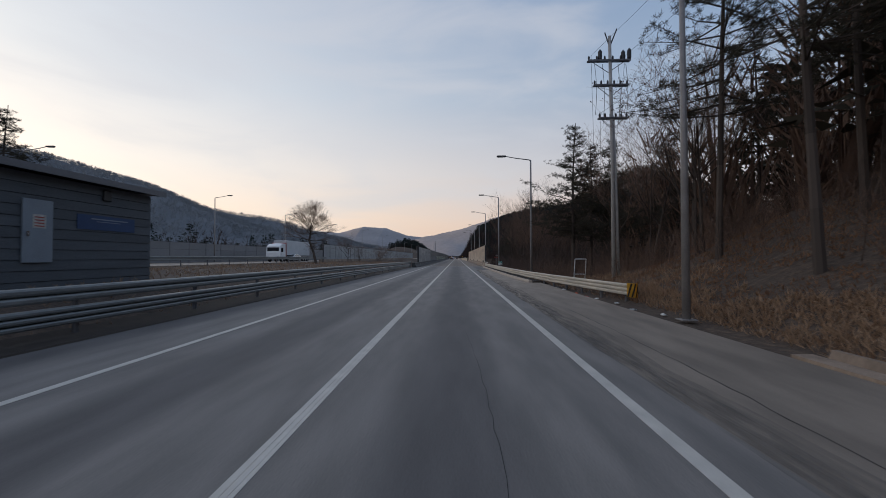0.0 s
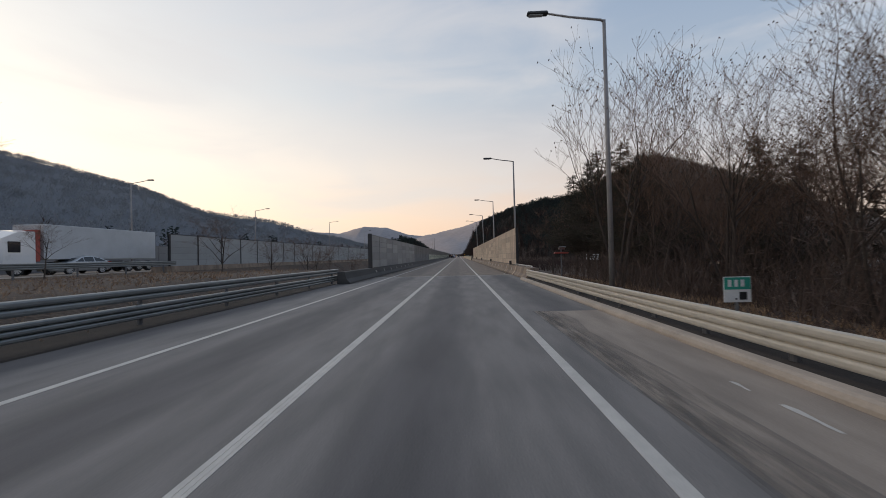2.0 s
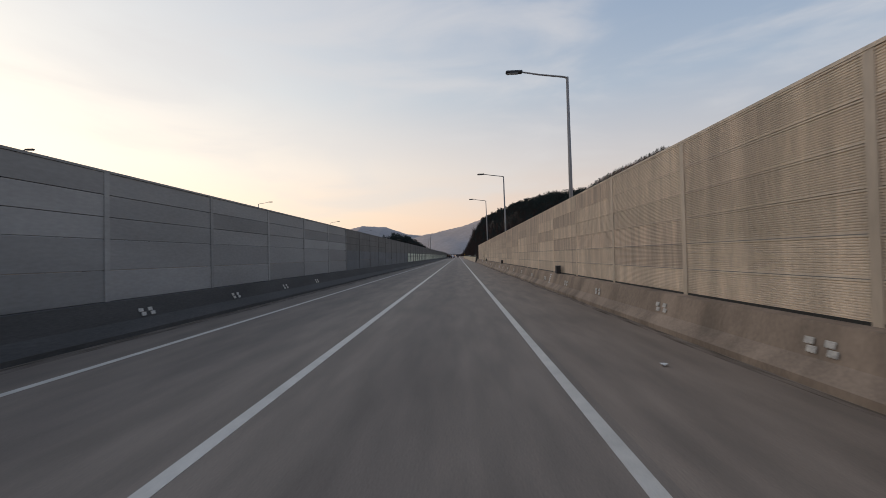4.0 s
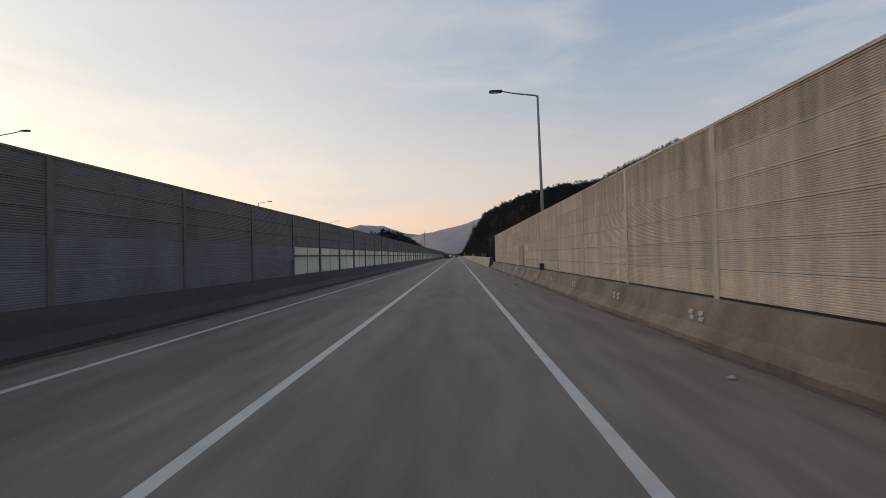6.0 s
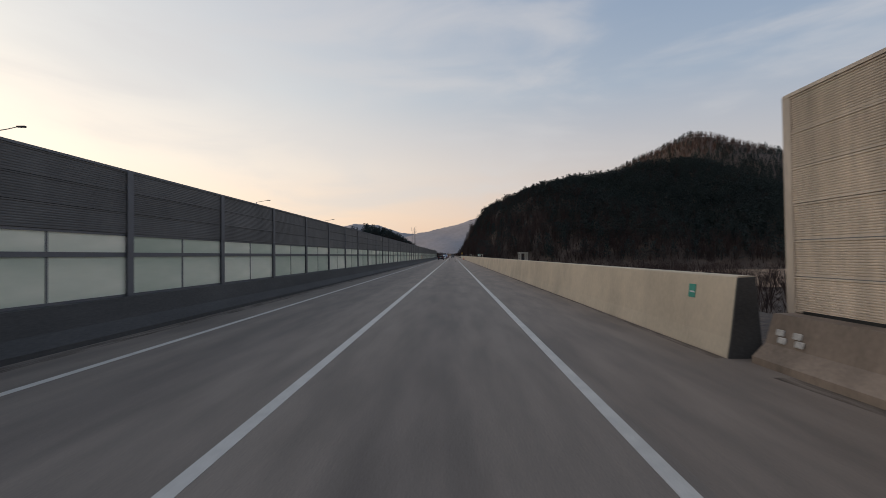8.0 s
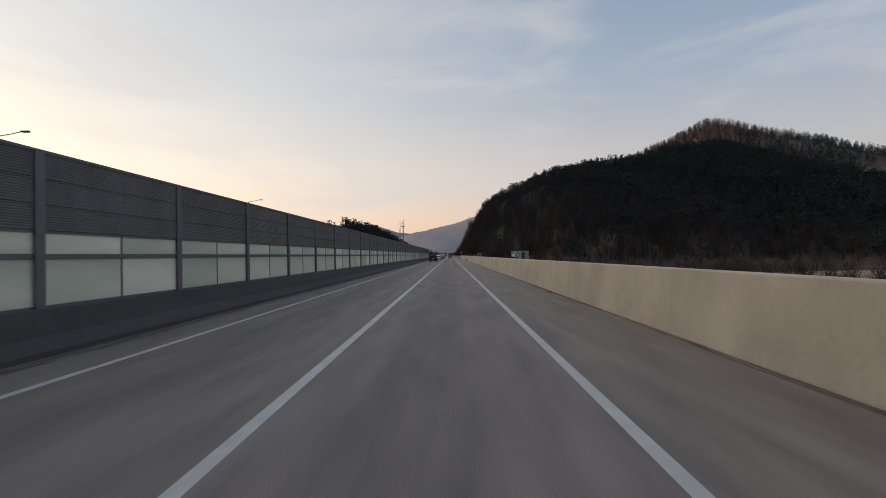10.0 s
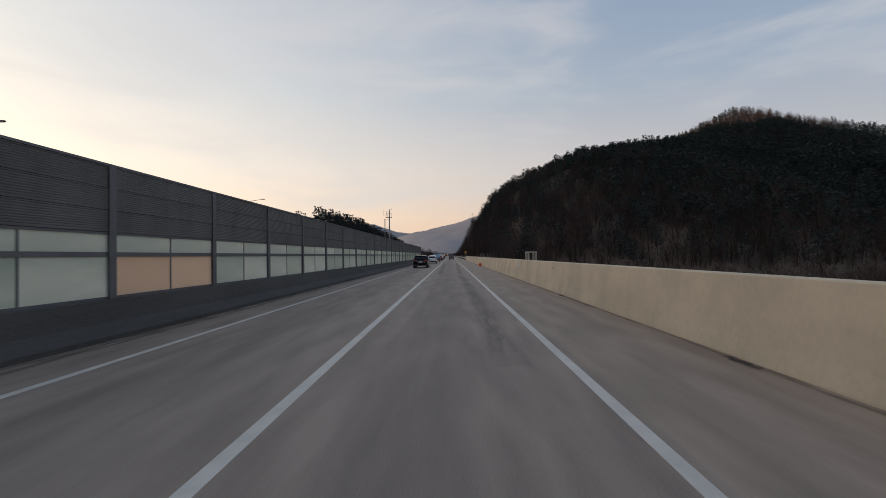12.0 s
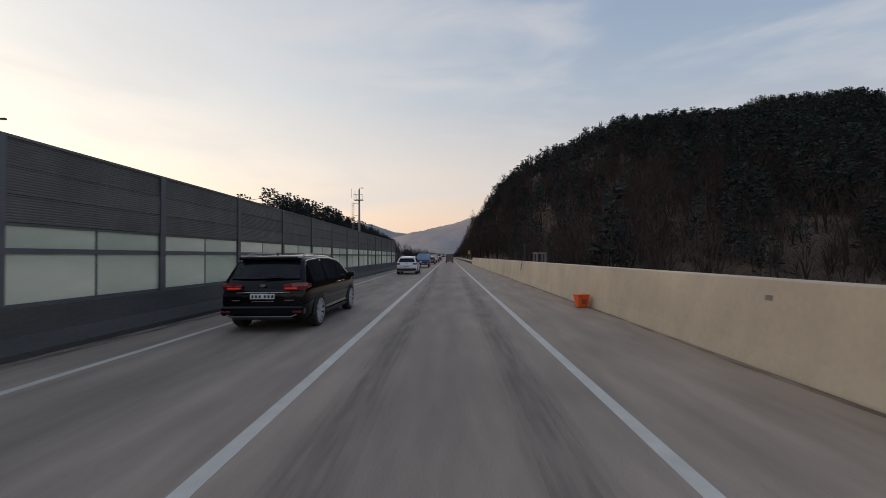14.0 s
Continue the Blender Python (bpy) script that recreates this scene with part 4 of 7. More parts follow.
def umbrella_tree(seed):
    """Round-headed leafless tree: a leaning forked trunk, long low limbs and a dome of fine twigs."""
    rng = random.Random(seed)
    top = thing("bare_tree", "round-headed leafless tree standing on the median", "tree")
    tr, tw = Sticks(), Sticks()
    line = [Vector(p) for p in ((0.25, 0, -0.3), (0.05, 0, 0.7), (-0.25, 0, 1.9), (-0.75, 0.05, 3.2), (-0.95, 0.1, 3.7), (-0.75, 0.1, 4.6), (-0.70, 0.0, 5.4), (-0.55, -0.05, 6.2))]
    rad = (0.24, 0.20, 0.185, 0.17, 0.16, 0.125, 0.10, 0.07)
    for k in range(7):
        tr.cone(line[k], line[k + 1], rad[k], rad[k + 1], 8)
    # long low limbs
    for k, d, ln in ((4, (-1, 0.1, 0.08), 3.0), (4, (-0.8, -0.4, 0.45), 2.9), (5, (0.9, 0.2, 0.30), 2.9), (3, (0.8, -0.5, 0.0), 2.2), (5, (0.3, 0.9, 0.25), 2.7),
                     (4, (-0.3, 0.9, 0.15), 2.6), (5, (0.1, -1, 0.2), 2.6), (4, (0.9, -0.1, -0.10), 2.4)):
        grow(tr, tw, line[k], Vector(d).normalized(), ln, 0.07, 1, rng, 4, 0.1, None, 0.55, (0, 6, 5, 4), 0.45)
    # dome of spreading boughs, bare inside and twiggy towards the rim
    for k in range(24):
        a = 2.39996 * k
        e = 0.05 + 1.40 * (k / 23) ** 1.1
        d = Vector((math.cos(a) * math.cos(e), math.sin(a) * math.cos(e), math.sin(e)))
        j = 5 + k % 2
        grow(tr, tw, line[j], d, rng.uniform(2.7, 3.0) * (1.0 - 0.10 * math.sin(e)), 0.045, 1, rng, 4, 0.15, None, 0.42, (0, 7, 6, 4), 0.55)
    tr.object("trunk", M["bark_dark"], top)
    tw.object("crown", M["brush"], top)
    return top


def pine_tree(seed, h, r, bare=0.4, width=0.28, lean=0.03, full=1.0):
    """Pine with a clear trunk and flat, gappy shelves of needles."""
    rng = random.Random(seed)
    top = thing("pine_tree", "dark green pine with a bare lower trunk", "tree", group="pines beside the road")
    tr, nd = Sticks(), Sticks()
    pts = [Vector((lean * h * (t ** 2) + 0.08 * math.sin(5 * t + seed), 0.06 * math.sin(4 * t + 2 * seed), -0.3 + (h + 0.3) * t)) for t in np.linspace(0, 1, 9)]
    for i in range(8):
        tr.cone(pts[i], pts[i + 1], r * (1 - 0.11 * i), r * (1 - 0.11 * (i + 1)), 7)
    z = bare * h
    while z < h - 0.2:
        t = (z + 0.3) / (h + 0.3) * 8
        i = min(int(t), 7)
        base = pts[i].lerp(pts[i + 1], t - i)
        u = (z / h - bare) / (1 - bare)
        reach = h * width * (0.55 + 0.6 * math.sin(min(1.0, u * 1.2 + 0.15) * math.pi)) * (1.05 - 0.75 * u)
        for k in range(rng.randint(4, 6)):
            if rng.random() < 0.30 - 0.14 * (full > 1):
                continue
            a = rng.uniform(0, 2 * math.pi)
            ln = reach * rng.uniform(0.45, 1.1)
            tip = base + Vector((math.cos(a) * ln, math.sin(a) * ln, ln * rng.uniform(-0.12, 0.40)))
            mid = base.lerp(tip, 0.5) + Vector((0, 0, -0.05 * ln))
            tr.cone(base, mid, 0.035, 0.022, 4)
            tr.cone(mid, tip, 0.022, 0.008, 3)
            for c in range(int(3 + ln * 4 * full)):
                s = rng.uniform(0.28, 1.05)
                q = (base.lerp(mid, s * 2) if s < 0.5 else mid.lerp(tip, s * 2 - 1)) + Vector((rng.gauss(0, 0.20), rng.gauss(0, 0.20), rng.gauss(0.06, 0.09)))
                for b in range(22):
                    g = Vector((rng.gauss(0, 1), rng.gauss(0, 1), rng.gauss(0.35, 0.7))).normalized()
                    nd.blade(q, q + g * rng.uniform(0.10, 0.24), 0.0085, rng)
        z += rng.uniform(0.28, 0.5) * (h / 12)
    tr.object("trunk", M["bark_dark"], top)
    nd.object("crown", M["needles"], top)
    return top


def at_ground(x, y, dz=0.0):
    return float(ground_height(x, y)) + dz


def place_tree(src, x, y, s=1.0, rz=0.0, dz=0.0):
    return copy_thing(src, pose(x, y, at_ground(x, y, dz), 0, 0, rz) @ Matrix.Scale(s, 4))


u = umbrella_tree(5)
u.location, u.scale = (-19.0, 53.5, at_ground(-19.0, 53.5)), (0.86, 0.86, 0.86)

pines = [pine_tree(1, 12.4, 0.17, 0.28, 0.285, 0.03, 3.0), pine_tree(2, 9.2, 0.14, 0.20, 0.36, 0.03, 1.6), pine_tree(3, 15.0, 0.14, 0.36, 0.24, -0.05, 1.5)]
for src, (x, y) in zip(pines, ((9.0, 32.5), (10.6, 68.5), (9.0, 10.6))):
    src.location = (x, y, at_ground(x, y))
for k, x, y, s, rz in ((0, 10.8, 33.4, 0.9, 80), (0, 11.6, 30.5, 0.85, 200), (2, 9.8, 15.8, 1.0, 120), (1, 13.5, 27.0, 1.0, 310),
                       (1, 9.4, 63.0, 0.75, 30), (1, 11.2, 65.5, 0.85, 150), (1, 9.9, 72.5, 0.95, 260), (0, 12.6, 72.0, 0.72, 20), (1, 9.9, 75.4, 0.9, 200), (2, 12.5, 13.0, 1.0, 30), (1, 12.8, 9.8, 1.3, 10), (1, 13.5, 70.0, 1.0, 100),
                       (1, 16.5, 62.0, 1.0, 10), (1, 13.4, 60.0, 0.85, 70), (0, 15.8, 64.0, 0.6, 160), (0, 16.8, 42.5, 0.8, 10), (2, 15.5, 21.5, 0.8, 250), (2, 15.5, 15.0, 0.9, 80), (1, 10.4, 71.0, 1.0, 200),
                       (0, -20.5, 17.5, 0.62, 0), (0, -22.5, 20.0, 0.5, 90)):
    place_tree(pines[k], x, y, s, rz)

bares = [bare_tree(11, 11.5, 0.12, 0.9, 0.58, 2, True, kids=(6, 5, 4, 3)), bare_tree(12, 10.5, 0.11, 1.0, 0.55, 3, True, kids=(5, 5, 4, 3)), bare_tree(13, 9.0, 0.13, 0.5, 0.65, 1), bare_tree(14, 7.5, 0.09, 0.6, 0.68, 1, kids=(8, 5, 4, 3))]
for src, (x, y) in zip(bares, ((8.9, 48.0), (7.8, 61.2), (15.5, 88.0), (-21.2, 78.0))):
    src.location = (x, y, at_ground(x, y))
for k, x, y, s, rz in ((0, 9.8, 44.0, 0.65, 60), (2, 9.2, 81.0, 0.7, 20), (1, 8.6, 50.5, 0.6, 15), (1, 9.0, 45.8, 0.55, 215), (1, 10.6, 51.0, 0.75, 130), (0, 12.2, 54.5, 0.8, 220), (1, 9.4, 56.0, 0.75, 310),
                       (0, 11.4, 24.5, 0.9, 10), (1, 12.6, 40.5, 0.8, 200), (2, 12.2, 21.5, 1.1, 100), (2, 10.2, 26.5, 1.0, 190), (1, 13.4, 13.5, 1.2, 45),
                       (1, 15.2, 49.5, 0.9, 260), (2, 13.0, 84.0, 0.9, 70), (0, 13.0, 58.5, 0.75, 20), (1, 14.6, 61.0, 0.8, 100), (0, 15.5, 33.5, 1.0, 140), (2, 17.5, 95.0, 1.0, 200),
                       (1, 10.8, 18.5, 0.9, 300), (0, 16.4, 9.5, 1.2, 80), (1, 14.6, 66.0, 1.0, 170)):
    place_tree(bares[k], x, y, s, rz)
rt = random.Random(77)
for k in range(18):
    y = 40.5 + 2.0 * k
    x = rt.uniform(8.8, 13.5) + 0.12 * max(0, y - 62)
    place_tree(bares[k % 2], x, y, rt.uniform(0.45, 0.72), rt.uniform(0, 360))
for x, y, s, rz in ((-21.0, 88.0, 0.9, 70), (-19.0, 97.0, 0.8, 160), (-20.5, 106.0, 0.9, 250), (-14.0, 80.0, 0.8, 30), (-13.0, 92.0, 0.7, 200), (-23.0, 64.0, 0.5, 10)):
    place_tree(bares[3], x, y, s, rz, 0.2)


# ---------------------------------------------------------------- woods, brush and grass
def tree_template(rng, kind):
    """Corners of one distant tree, height 1: loose sprays with gaps."""
    v = []

    def tri(c, d, w, l):
        d = d / np.linalg.norm(d)
        s = np.cross(d, rng.normal(size=3))
        s = s / (np.linalg.norm(s) + 1e-9) * w
        v.append((c - s, c + s, c + d * l))
    if kind == "pine":
        for _ in range(118):
            z = rng.uniform(0.22, 1.0) ** 0.9
            rr = 0.25 * (1.06 - z) ** 0.75 * np.sqrt(rng.uniform(0.12, 1)) * (0.75 + 0.4 * np.sin(z * 27))
            a = rng.uniform(0, 2 * np.pi)
            c = np.array([rr * np.cos(a), rr * np.sin(a), z - 0.05])
            tri(c, np.array([np.cos(a), np.sin(a), rng.uniform(-0.4, 0.6)]), 0.021, rng.uniform(0.05, 0.10))
    elif kind == "far":
        for _ in range(26):
            z = rng.uniform(0.2, 0.95)
            rr = 0.34 * np.sin(np.clip(z, 0, 1) * np.pi) ** 0.6 * np.sqrt(rng.uniform(0.02, 1))
            a = rng.uniform(0, 2 * np.pi)
            tri(np.array([rr * np.cos(a), rr * np.sin(a), z - 0.15]), np.array([0.5 * np.cos(a), 0.5 * np.sin(a), rng.uniform(0.4, 1.3)]), 0.035, rng.uniform(0.14, 0.28))
    else:
        for _ in range(96):
            z = rng.uniform(0.15, 0.98)
            rr = 0.26 * np.sin(np.clip(z * 1.05, 0, 1) * np.pi) ** 0.6 * np.sqrt(rng.uniform(0.02, 1))
            a = rng.uniform(0, 2 * np.pi)
            c = np.array([rr * np.cos(a) * 0.8, rr * np.sin(a) * 0.8, z - 0.1])
            tri(c, np.array([0.5 * np.cos(a), 0.5 * np.sin(a), rng.uniform(0.4, 1.3)]), 0.0052, rng.uniform(0.09, 0.19))
        for _ in range(5):
            a = rng.uniform(0, 2 * np.pi)
            tri(np.array([0, 0, rng.uniform(-0.05, 0.3)]), np.array([0.25 * np.cos(a), 0.25 * np.sin(a), 1]), 0.016, 0.55)
    for a in (0.0, 2.1):
        s = np.array([np.cos(a), np.sin(a), 0]) * 0.012
        v.append((np.array([0, 0, -0.12]) - s, np.array([0, 0, -0.12]) + s, np.array([0, 0, 0.85])))
    return np.array(v).reshape(-1, 3)


def wood(name, pts, heights, kind, mat, label, seed):
    """A stand of distant trees as one mesh."""
    rng = np.random.default_rng(seed)
    temps = [tree_template(rng, kind) for _ in range(6)]
    out = []
    for i, ((x, y), h) in enumerate(zip(pts, heights)):
        t = temps[i % 6]
        a = rng.uniform(0, 6.28)
        w = h * rng.uniform(0.8, 1.35)
        c, s = np.cos(a), np.sin(a)
        q = np.empty_like(t)
        q[:, 0], q[:, 1], q[:, 2] = (t[:, 0] * c - t[:, 1] * s) * w, (t[:, 0] * s + t[:, 1] * c) * w, t[:, 2] * h
        out.append(q + np.array([x, y, float(ground_height(x, y))]))
    v = np.concatenate(out)
    ob = raw_mesh(name, v, np.arange(len(v)).reshape(-1, 3), mat)
    return tagged(ob, label, "wood", kind="stuff")


def scatter(rng, n, x0, x1, y0, y1, keep):
    p = rng.uniform((x0, y0), (x1, y1), (n, 2))
    return p[keep(p[:, 0], p[:, 1])]


R = np.random.default_rng(7)


def on_hill(x, y):
    z = ground_height(x, y)
    return (z > -3.5) & (x > 13) & (x + 0.0 * y > 13)


hill_pts = np.concatenate([scatter(R, 4600, 13, 330, 330, 760, on_hill), scatter(R, 6400, 13, 230, 337, 560, on_hill)])
near_pts = scatter(R, 2300, 55, 215, 375, 520, lambda x, y: ground_height(x, y) > -4)
wood("pine_wood", near_pts, R.uniform(6, 11, len(near_pts)), "pine", M["wood_far_green"], "dense dark pines on the lower hillside", 20)
peak_pts = scatter(R, 3800, 225, 480, 560, 900, lambda x, y: ground_height(x, y) > 62)
crown = ground_height(peak_pts[:, 0], peak_pts[:, 1]) + 14 * wave(peak_pts[:, 0], peak_pts[:, 1], 17, 0.2) + 0.16 * (330 - peak_pts[:, 0]) > 112
hp = R.uniform(5, 9, len(peak_pts))
wood("bare_wood", peak_pts[crown], hp[crown], "bare", M["wood_peak"], "leafless hilltop wood in a reddish, sunlit tint", 18)
wood("pine_wood", peak_pts[~crown], hp[~crown] * 1.1, "pine", M["wood_far_green"], "dark pines below the hilltop", 22)
patch = wave(hill_pts[:, 0], hill_pts[:, 1], 38, 0.4) + R.normal(0, 0.45, len(hill_pts))
ridge_dark = np.clip(ground_height(hill_pts[:, 0], hill_pts[:, 1]) / 60, 0, 1)
green = patch + 0.5 * (ridge_dark > 0.4) > 0.15
hi = R.uniform(5.5, 10.5, len(hill_pts))
wood("pine_wood", hill_pts[green], hi[green], "pine", M["wood_far_green"], "dark green pine wood on the hillside", 3)
wood("bare_wood", hill_pts[~green], hi[~green] * 0.95, "bare", M["wood_far_bare"], "leafless brown wood on the hillside", 4)
# larches along the skyline next to the road
edge_pts = scatter(R, 300, 9.5, 28, 425, 800, lambda x, y: (ground_height(x, y) > 0) | (x < 14))
wood("larch_row", edge_pts, R.uniform(7, 13, len(edge_pts)), "bare", M["wood_far_bare"], "row of leafless larches on the hill edge", 5)
# valley slope behind the roadside trees
slope_pts = scatter(R, 430, 14, 75, 24, 79, lambda x, y: (y < 79 - 0.25 * (x - 14)) & ((x - 14) * 0.6 + 0.3 * np.abs(y - 55) > 3))
sel = R.uniform(0, 1, len(slope_pts)) < 0.14
hs = R.uniform(6, 10.5, len(slope_pts))
wood("bare_wood", slope_pts[~sel], hs[~sel], "bare", M["brush"], "leafless thicket on the slope below the road", 6)
wood("pine_wood", slope_pts[sel], hs[sel], "pine", M["needles"], "dark pines on the slope below the road", 7)
far_pts = scatter(R, 1500, 75, 420, 110, 330, lambda x, y: (wave(x, y, 45, 0.9) > 0.35) & (x + y > 260) & ((y < 245) | (x > 250)))
wood("valley_trees", far_pts, R.uniform(4, 9, len(far_pts)), "bare", M["wood_far_bare"], "leafless trees dotted over the valley", 8)
bank_pts = scatter(R, 500, 12, 50, -30, 34, lambda x, y: x > 11.5)
sel = R.uniform(0, 1, len(bank_pts)) < 0.24
hb = R.uniform(6, 12, len(bank_pts))
wood("bare_wood", bank_pts[~sel], hb[~sel], "bare", M["brush"], "leafless brown wood on the cutting slope", 9)
wood("pine_wood", bank_pts[sel], hb[sel], "pine", M["needles"], "dark pines on the cutting slope", 10)
foot = scatter(R, 1100, 30, 210, 345, 425, lambda x, y: x > 30)
wood("bare_wood", foot, R.uniform(3.0, 6.0, len(foot)), "bare", M["wood_far_bare"], "dark leafless scrub along the foot of the hill", 21)
bed = scatter(R, 700, 26, 90, 186, 345, lambda x, y: x > 26)
wood("bare_wood", bed, R.uniform(3.0, 5.5, len(bed)), "bare", M["wood_far_bare"], "dark leafless scrub in the valley beside the bridge", 17)


def field():
    xs, ys = np.arange(70, 245, 7.0), np.arange(258, 345, 6.0)
    X, Y = np.meshgrid(xs, ys)
    X = X + 0.15 * (Y - 300)
    Z = ground_height(X, Y) + 0.35
    n, m = len(xs), len(ys)
    i, j = np.meshgrid(np.arange(n - 1), np.arange(m - 1))
    a = (j * n + i).ravel()
    mat = material("stubble", (0.40, 0.26, 0.16), 0.95, vary=0.35, scale=0.12, fine=2.0, bump=0.2, stretch=(1, 0.4, 1))
    ob = raw_mesh("field", np.stack([X.ravel(), Y.ravel(), Z.ravel()], 1), np.stack([a, a + 1, a + n + 1, a + n], 1), mat, True)
    tagged(ob, "straw-coloured stubble field in the valley", "field", kind="structure")


field()
# mound with pines left of the road, and the big ridge
mound = scatter(R, 1100, -74, -42, 426, 652, lambda x, y: np.abs(x + 57) < 15)
sel = R.uniform(0, 1, len(mound)) < 0.55
wood("pine_wood", mound[sel], R.uniform(7, 11, sel.sum()), "pine", M["wood_far_green"], "dark pines on a mound", 11)
wood("bare_wood", mound[~sel], R.uniform(5, 9, (~sel).sum()), "bare", M["wood_far_bare"], "leafless trees on a mound", 12)
low = scatter(R, 260, -38, -10, 368, 712, lambda x, y: (x < -12) & ((x < -11 - 0.04 * (y - 368)) | (y > 432)))
wood("bare_wood", low, R.uniform(3, 7.5, len(low)), "bare", M["wood_far_bare"], "leafless roadside trees past the noise wall", 13)
ends = np.concatenate([scatter(R, 260, -70, -9, 700, 1500, lambda x, y: x < -9), scatter(R, 200, 8.5, 40, 720, 1500, lambda x, y: x > 8.5), scatter(R, 60, -9, 9, 1720, 1800, lambda x, y: x < 9)])
wood("bare_wood", ends, R.uniform(5, 10, len(ends)), "bare", M["wood_far_bare"], "leafless trees where the road runs out of sight", 19)
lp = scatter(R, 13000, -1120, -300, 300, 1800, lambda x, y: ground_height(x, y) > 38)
wood("ridge_wood", lp, R.uniform(8, 13, len(lp)), "far", M["wood_haze"], "leafless wood covering the long ridge, paled by painted-in haze", 14)
opp = scatter(R, 420, -110, -42, -30, 330, lambda x, y: x < -44)
sel = R.uniform(0, 1, len(opp)) < 0.3
wood("pine_wood", opp[sel], R.uniform(5, 9, sel.sum()), "pine", M["wood_far_green"], "dark pines behind the far carriageway", 15)
wood("bare_wood", opp[~sel], R.uniform(5, 9, (~sel).sum()), "bare", M["wood_far_bare"], "leafless trees behind the far carriageway", 16)


def brush(name, n, area, hmin, hmax, mat, label, seed, twigs=5, keep=None, thick=0.5, wild=0.55):
    rng = random.Random(seed)
    st = Sticks()
    x0, x1, y0, y1 = area
    for _ in range(n):
        x, y = rng.uniform(x0, x1), rng.uniform(y0, y1)
        if keep and not keep(x, y):
            continue
        p = Vector((x, y, at_ground(x, y, -0.05)))
        h = rng.uniform(hmin, hmax)
        d = bend(Vector((0, 0, 1)), wild, rng)
        q = p + d * h * 0.55
        e = q + bend(d, wild, rng) * h * 0.45
        st.cone(p, q, (0.012 + 0.004 * h) * thick, 0.008 * thick, 3)
        st.cone(q, e, 0.008 * thick, 0.003 * thick, 3)
        for _ in range(twigs):
            s = rng.uniform(0.25, 1.0)
            b = p.lerp(q, s * 1.8) if s < 0.55 else q.lerp(e, (s - 0.55) / 0.45)
            st.blade(b, b + bend(d, 0.9, rng) * h * rng.uniform(0.15, 0.4), 0.012 * thick, rng)
    return tagged(st.object(name, mat), label, "brush", kind="stuff")


def keep_bank(x, y):
    return x > np.interp(y, (-40, 6, 13, 18, 24, 36), (10.0, 9.8, 9.2, 7.6, 6.5, 5.9))


brush("thicket", 3600, (6.2, 17, -14, 36), 0.4, 1.7, M["brush"], "dense dry brown thicket on the bank", 21, 9, keep_bank)
brush("thicket", 1300, (8.6, 19, -14, 36), 1.0, 3.0, M["brush_dark"], "dark leafless saplings on the bank", 25, 10, keep_bank)
brush("thicket", 3400, (5.9, 18, 32, 75), 0.3, 1.9, M["brush_dark"], "dry brown undergrowth behind the guardrail", 22, 9, lambda x, y: y < 62 or x > 0.8 + 0.74 * (y - 62))
brush("thicket", 1500, (7.4, 17, 34, 75), 1.6, 4.2, M["brush_dark"], "tall bare saplings below the road", 26, 12, lambda x, y: x > 7.2 + 0.25 * max(0, y - 60))
brush("thicket", 900, (-24, -8.6, -25, 76), 0.15, 0.6, M["brush"], "low dry weeds on the median", 23, 4)
brush("thicket", 260, (-24, -9.5, 76, 112), 0.8, 3.2, M["brush"], "dry brown bushes between the two bridges", 24, 6)


def grass(name, n, area, hmin, hmax, mat, label, seed, keep=None):
    rng = random.Random(seed)
    st = Sticks()
    x0, x1, y0, y1 = area
    for _ in range(n):
        x, y = rng.uniform(x0, x1), rng.uniform(y0, y1)
        if keep and not keep(x, y):
            continue
        z = at_ground(x, y, -0.02)
        p = Vector((x, y, z))
        for _ in range(4):
            st.blade(p, p + bend(Vector((0, 0, 1)), 0.9, rng) * rng.uniform(hmin, hmax), 0.010, rng)
    return tagged(st.object(name, mat), label, "grass", kind="stuff")


grass("dry_grass", 15000, (5.6, 9.6, -10, 20), 0.08, 0.36, M["straw"], "matted straw-coloured grass at the foot of the bank", 31,
      lambda x, y: x > np.interp(y, (-40, 4, 12, 20), (6.25, 6.25, 6.3, 6.6)) and x + 0.9 * wave(x, y, 0.9, 0.6) < np.interp(y, (4, 9, 16), (8.6, 8.0, 7.2)))
grass("leaf_litter", 12000, (6.4, 14, -10, 22), 0.05, 0.22, M["litter"], "orange-brown leaf litter and dead fern on the bank", 34,
      lambda x, y: wave(x, y, 0.7, 1.3) > -0.25)
grass("dry_grass", 4500, (5.3, 9, 14, 74), 0.10, 0.4, M["straw"], "dry grass along the guardrail", 32, lambda x, y: x > np.interp(y, (14, 24, 36), (6.5, 5.8, 5.35)))
grass("dry_grass", 6000, (-24.5, -8.5, -20, 74), 0.08, 0.28, M["straw"], "short dry grass on the median", 33)


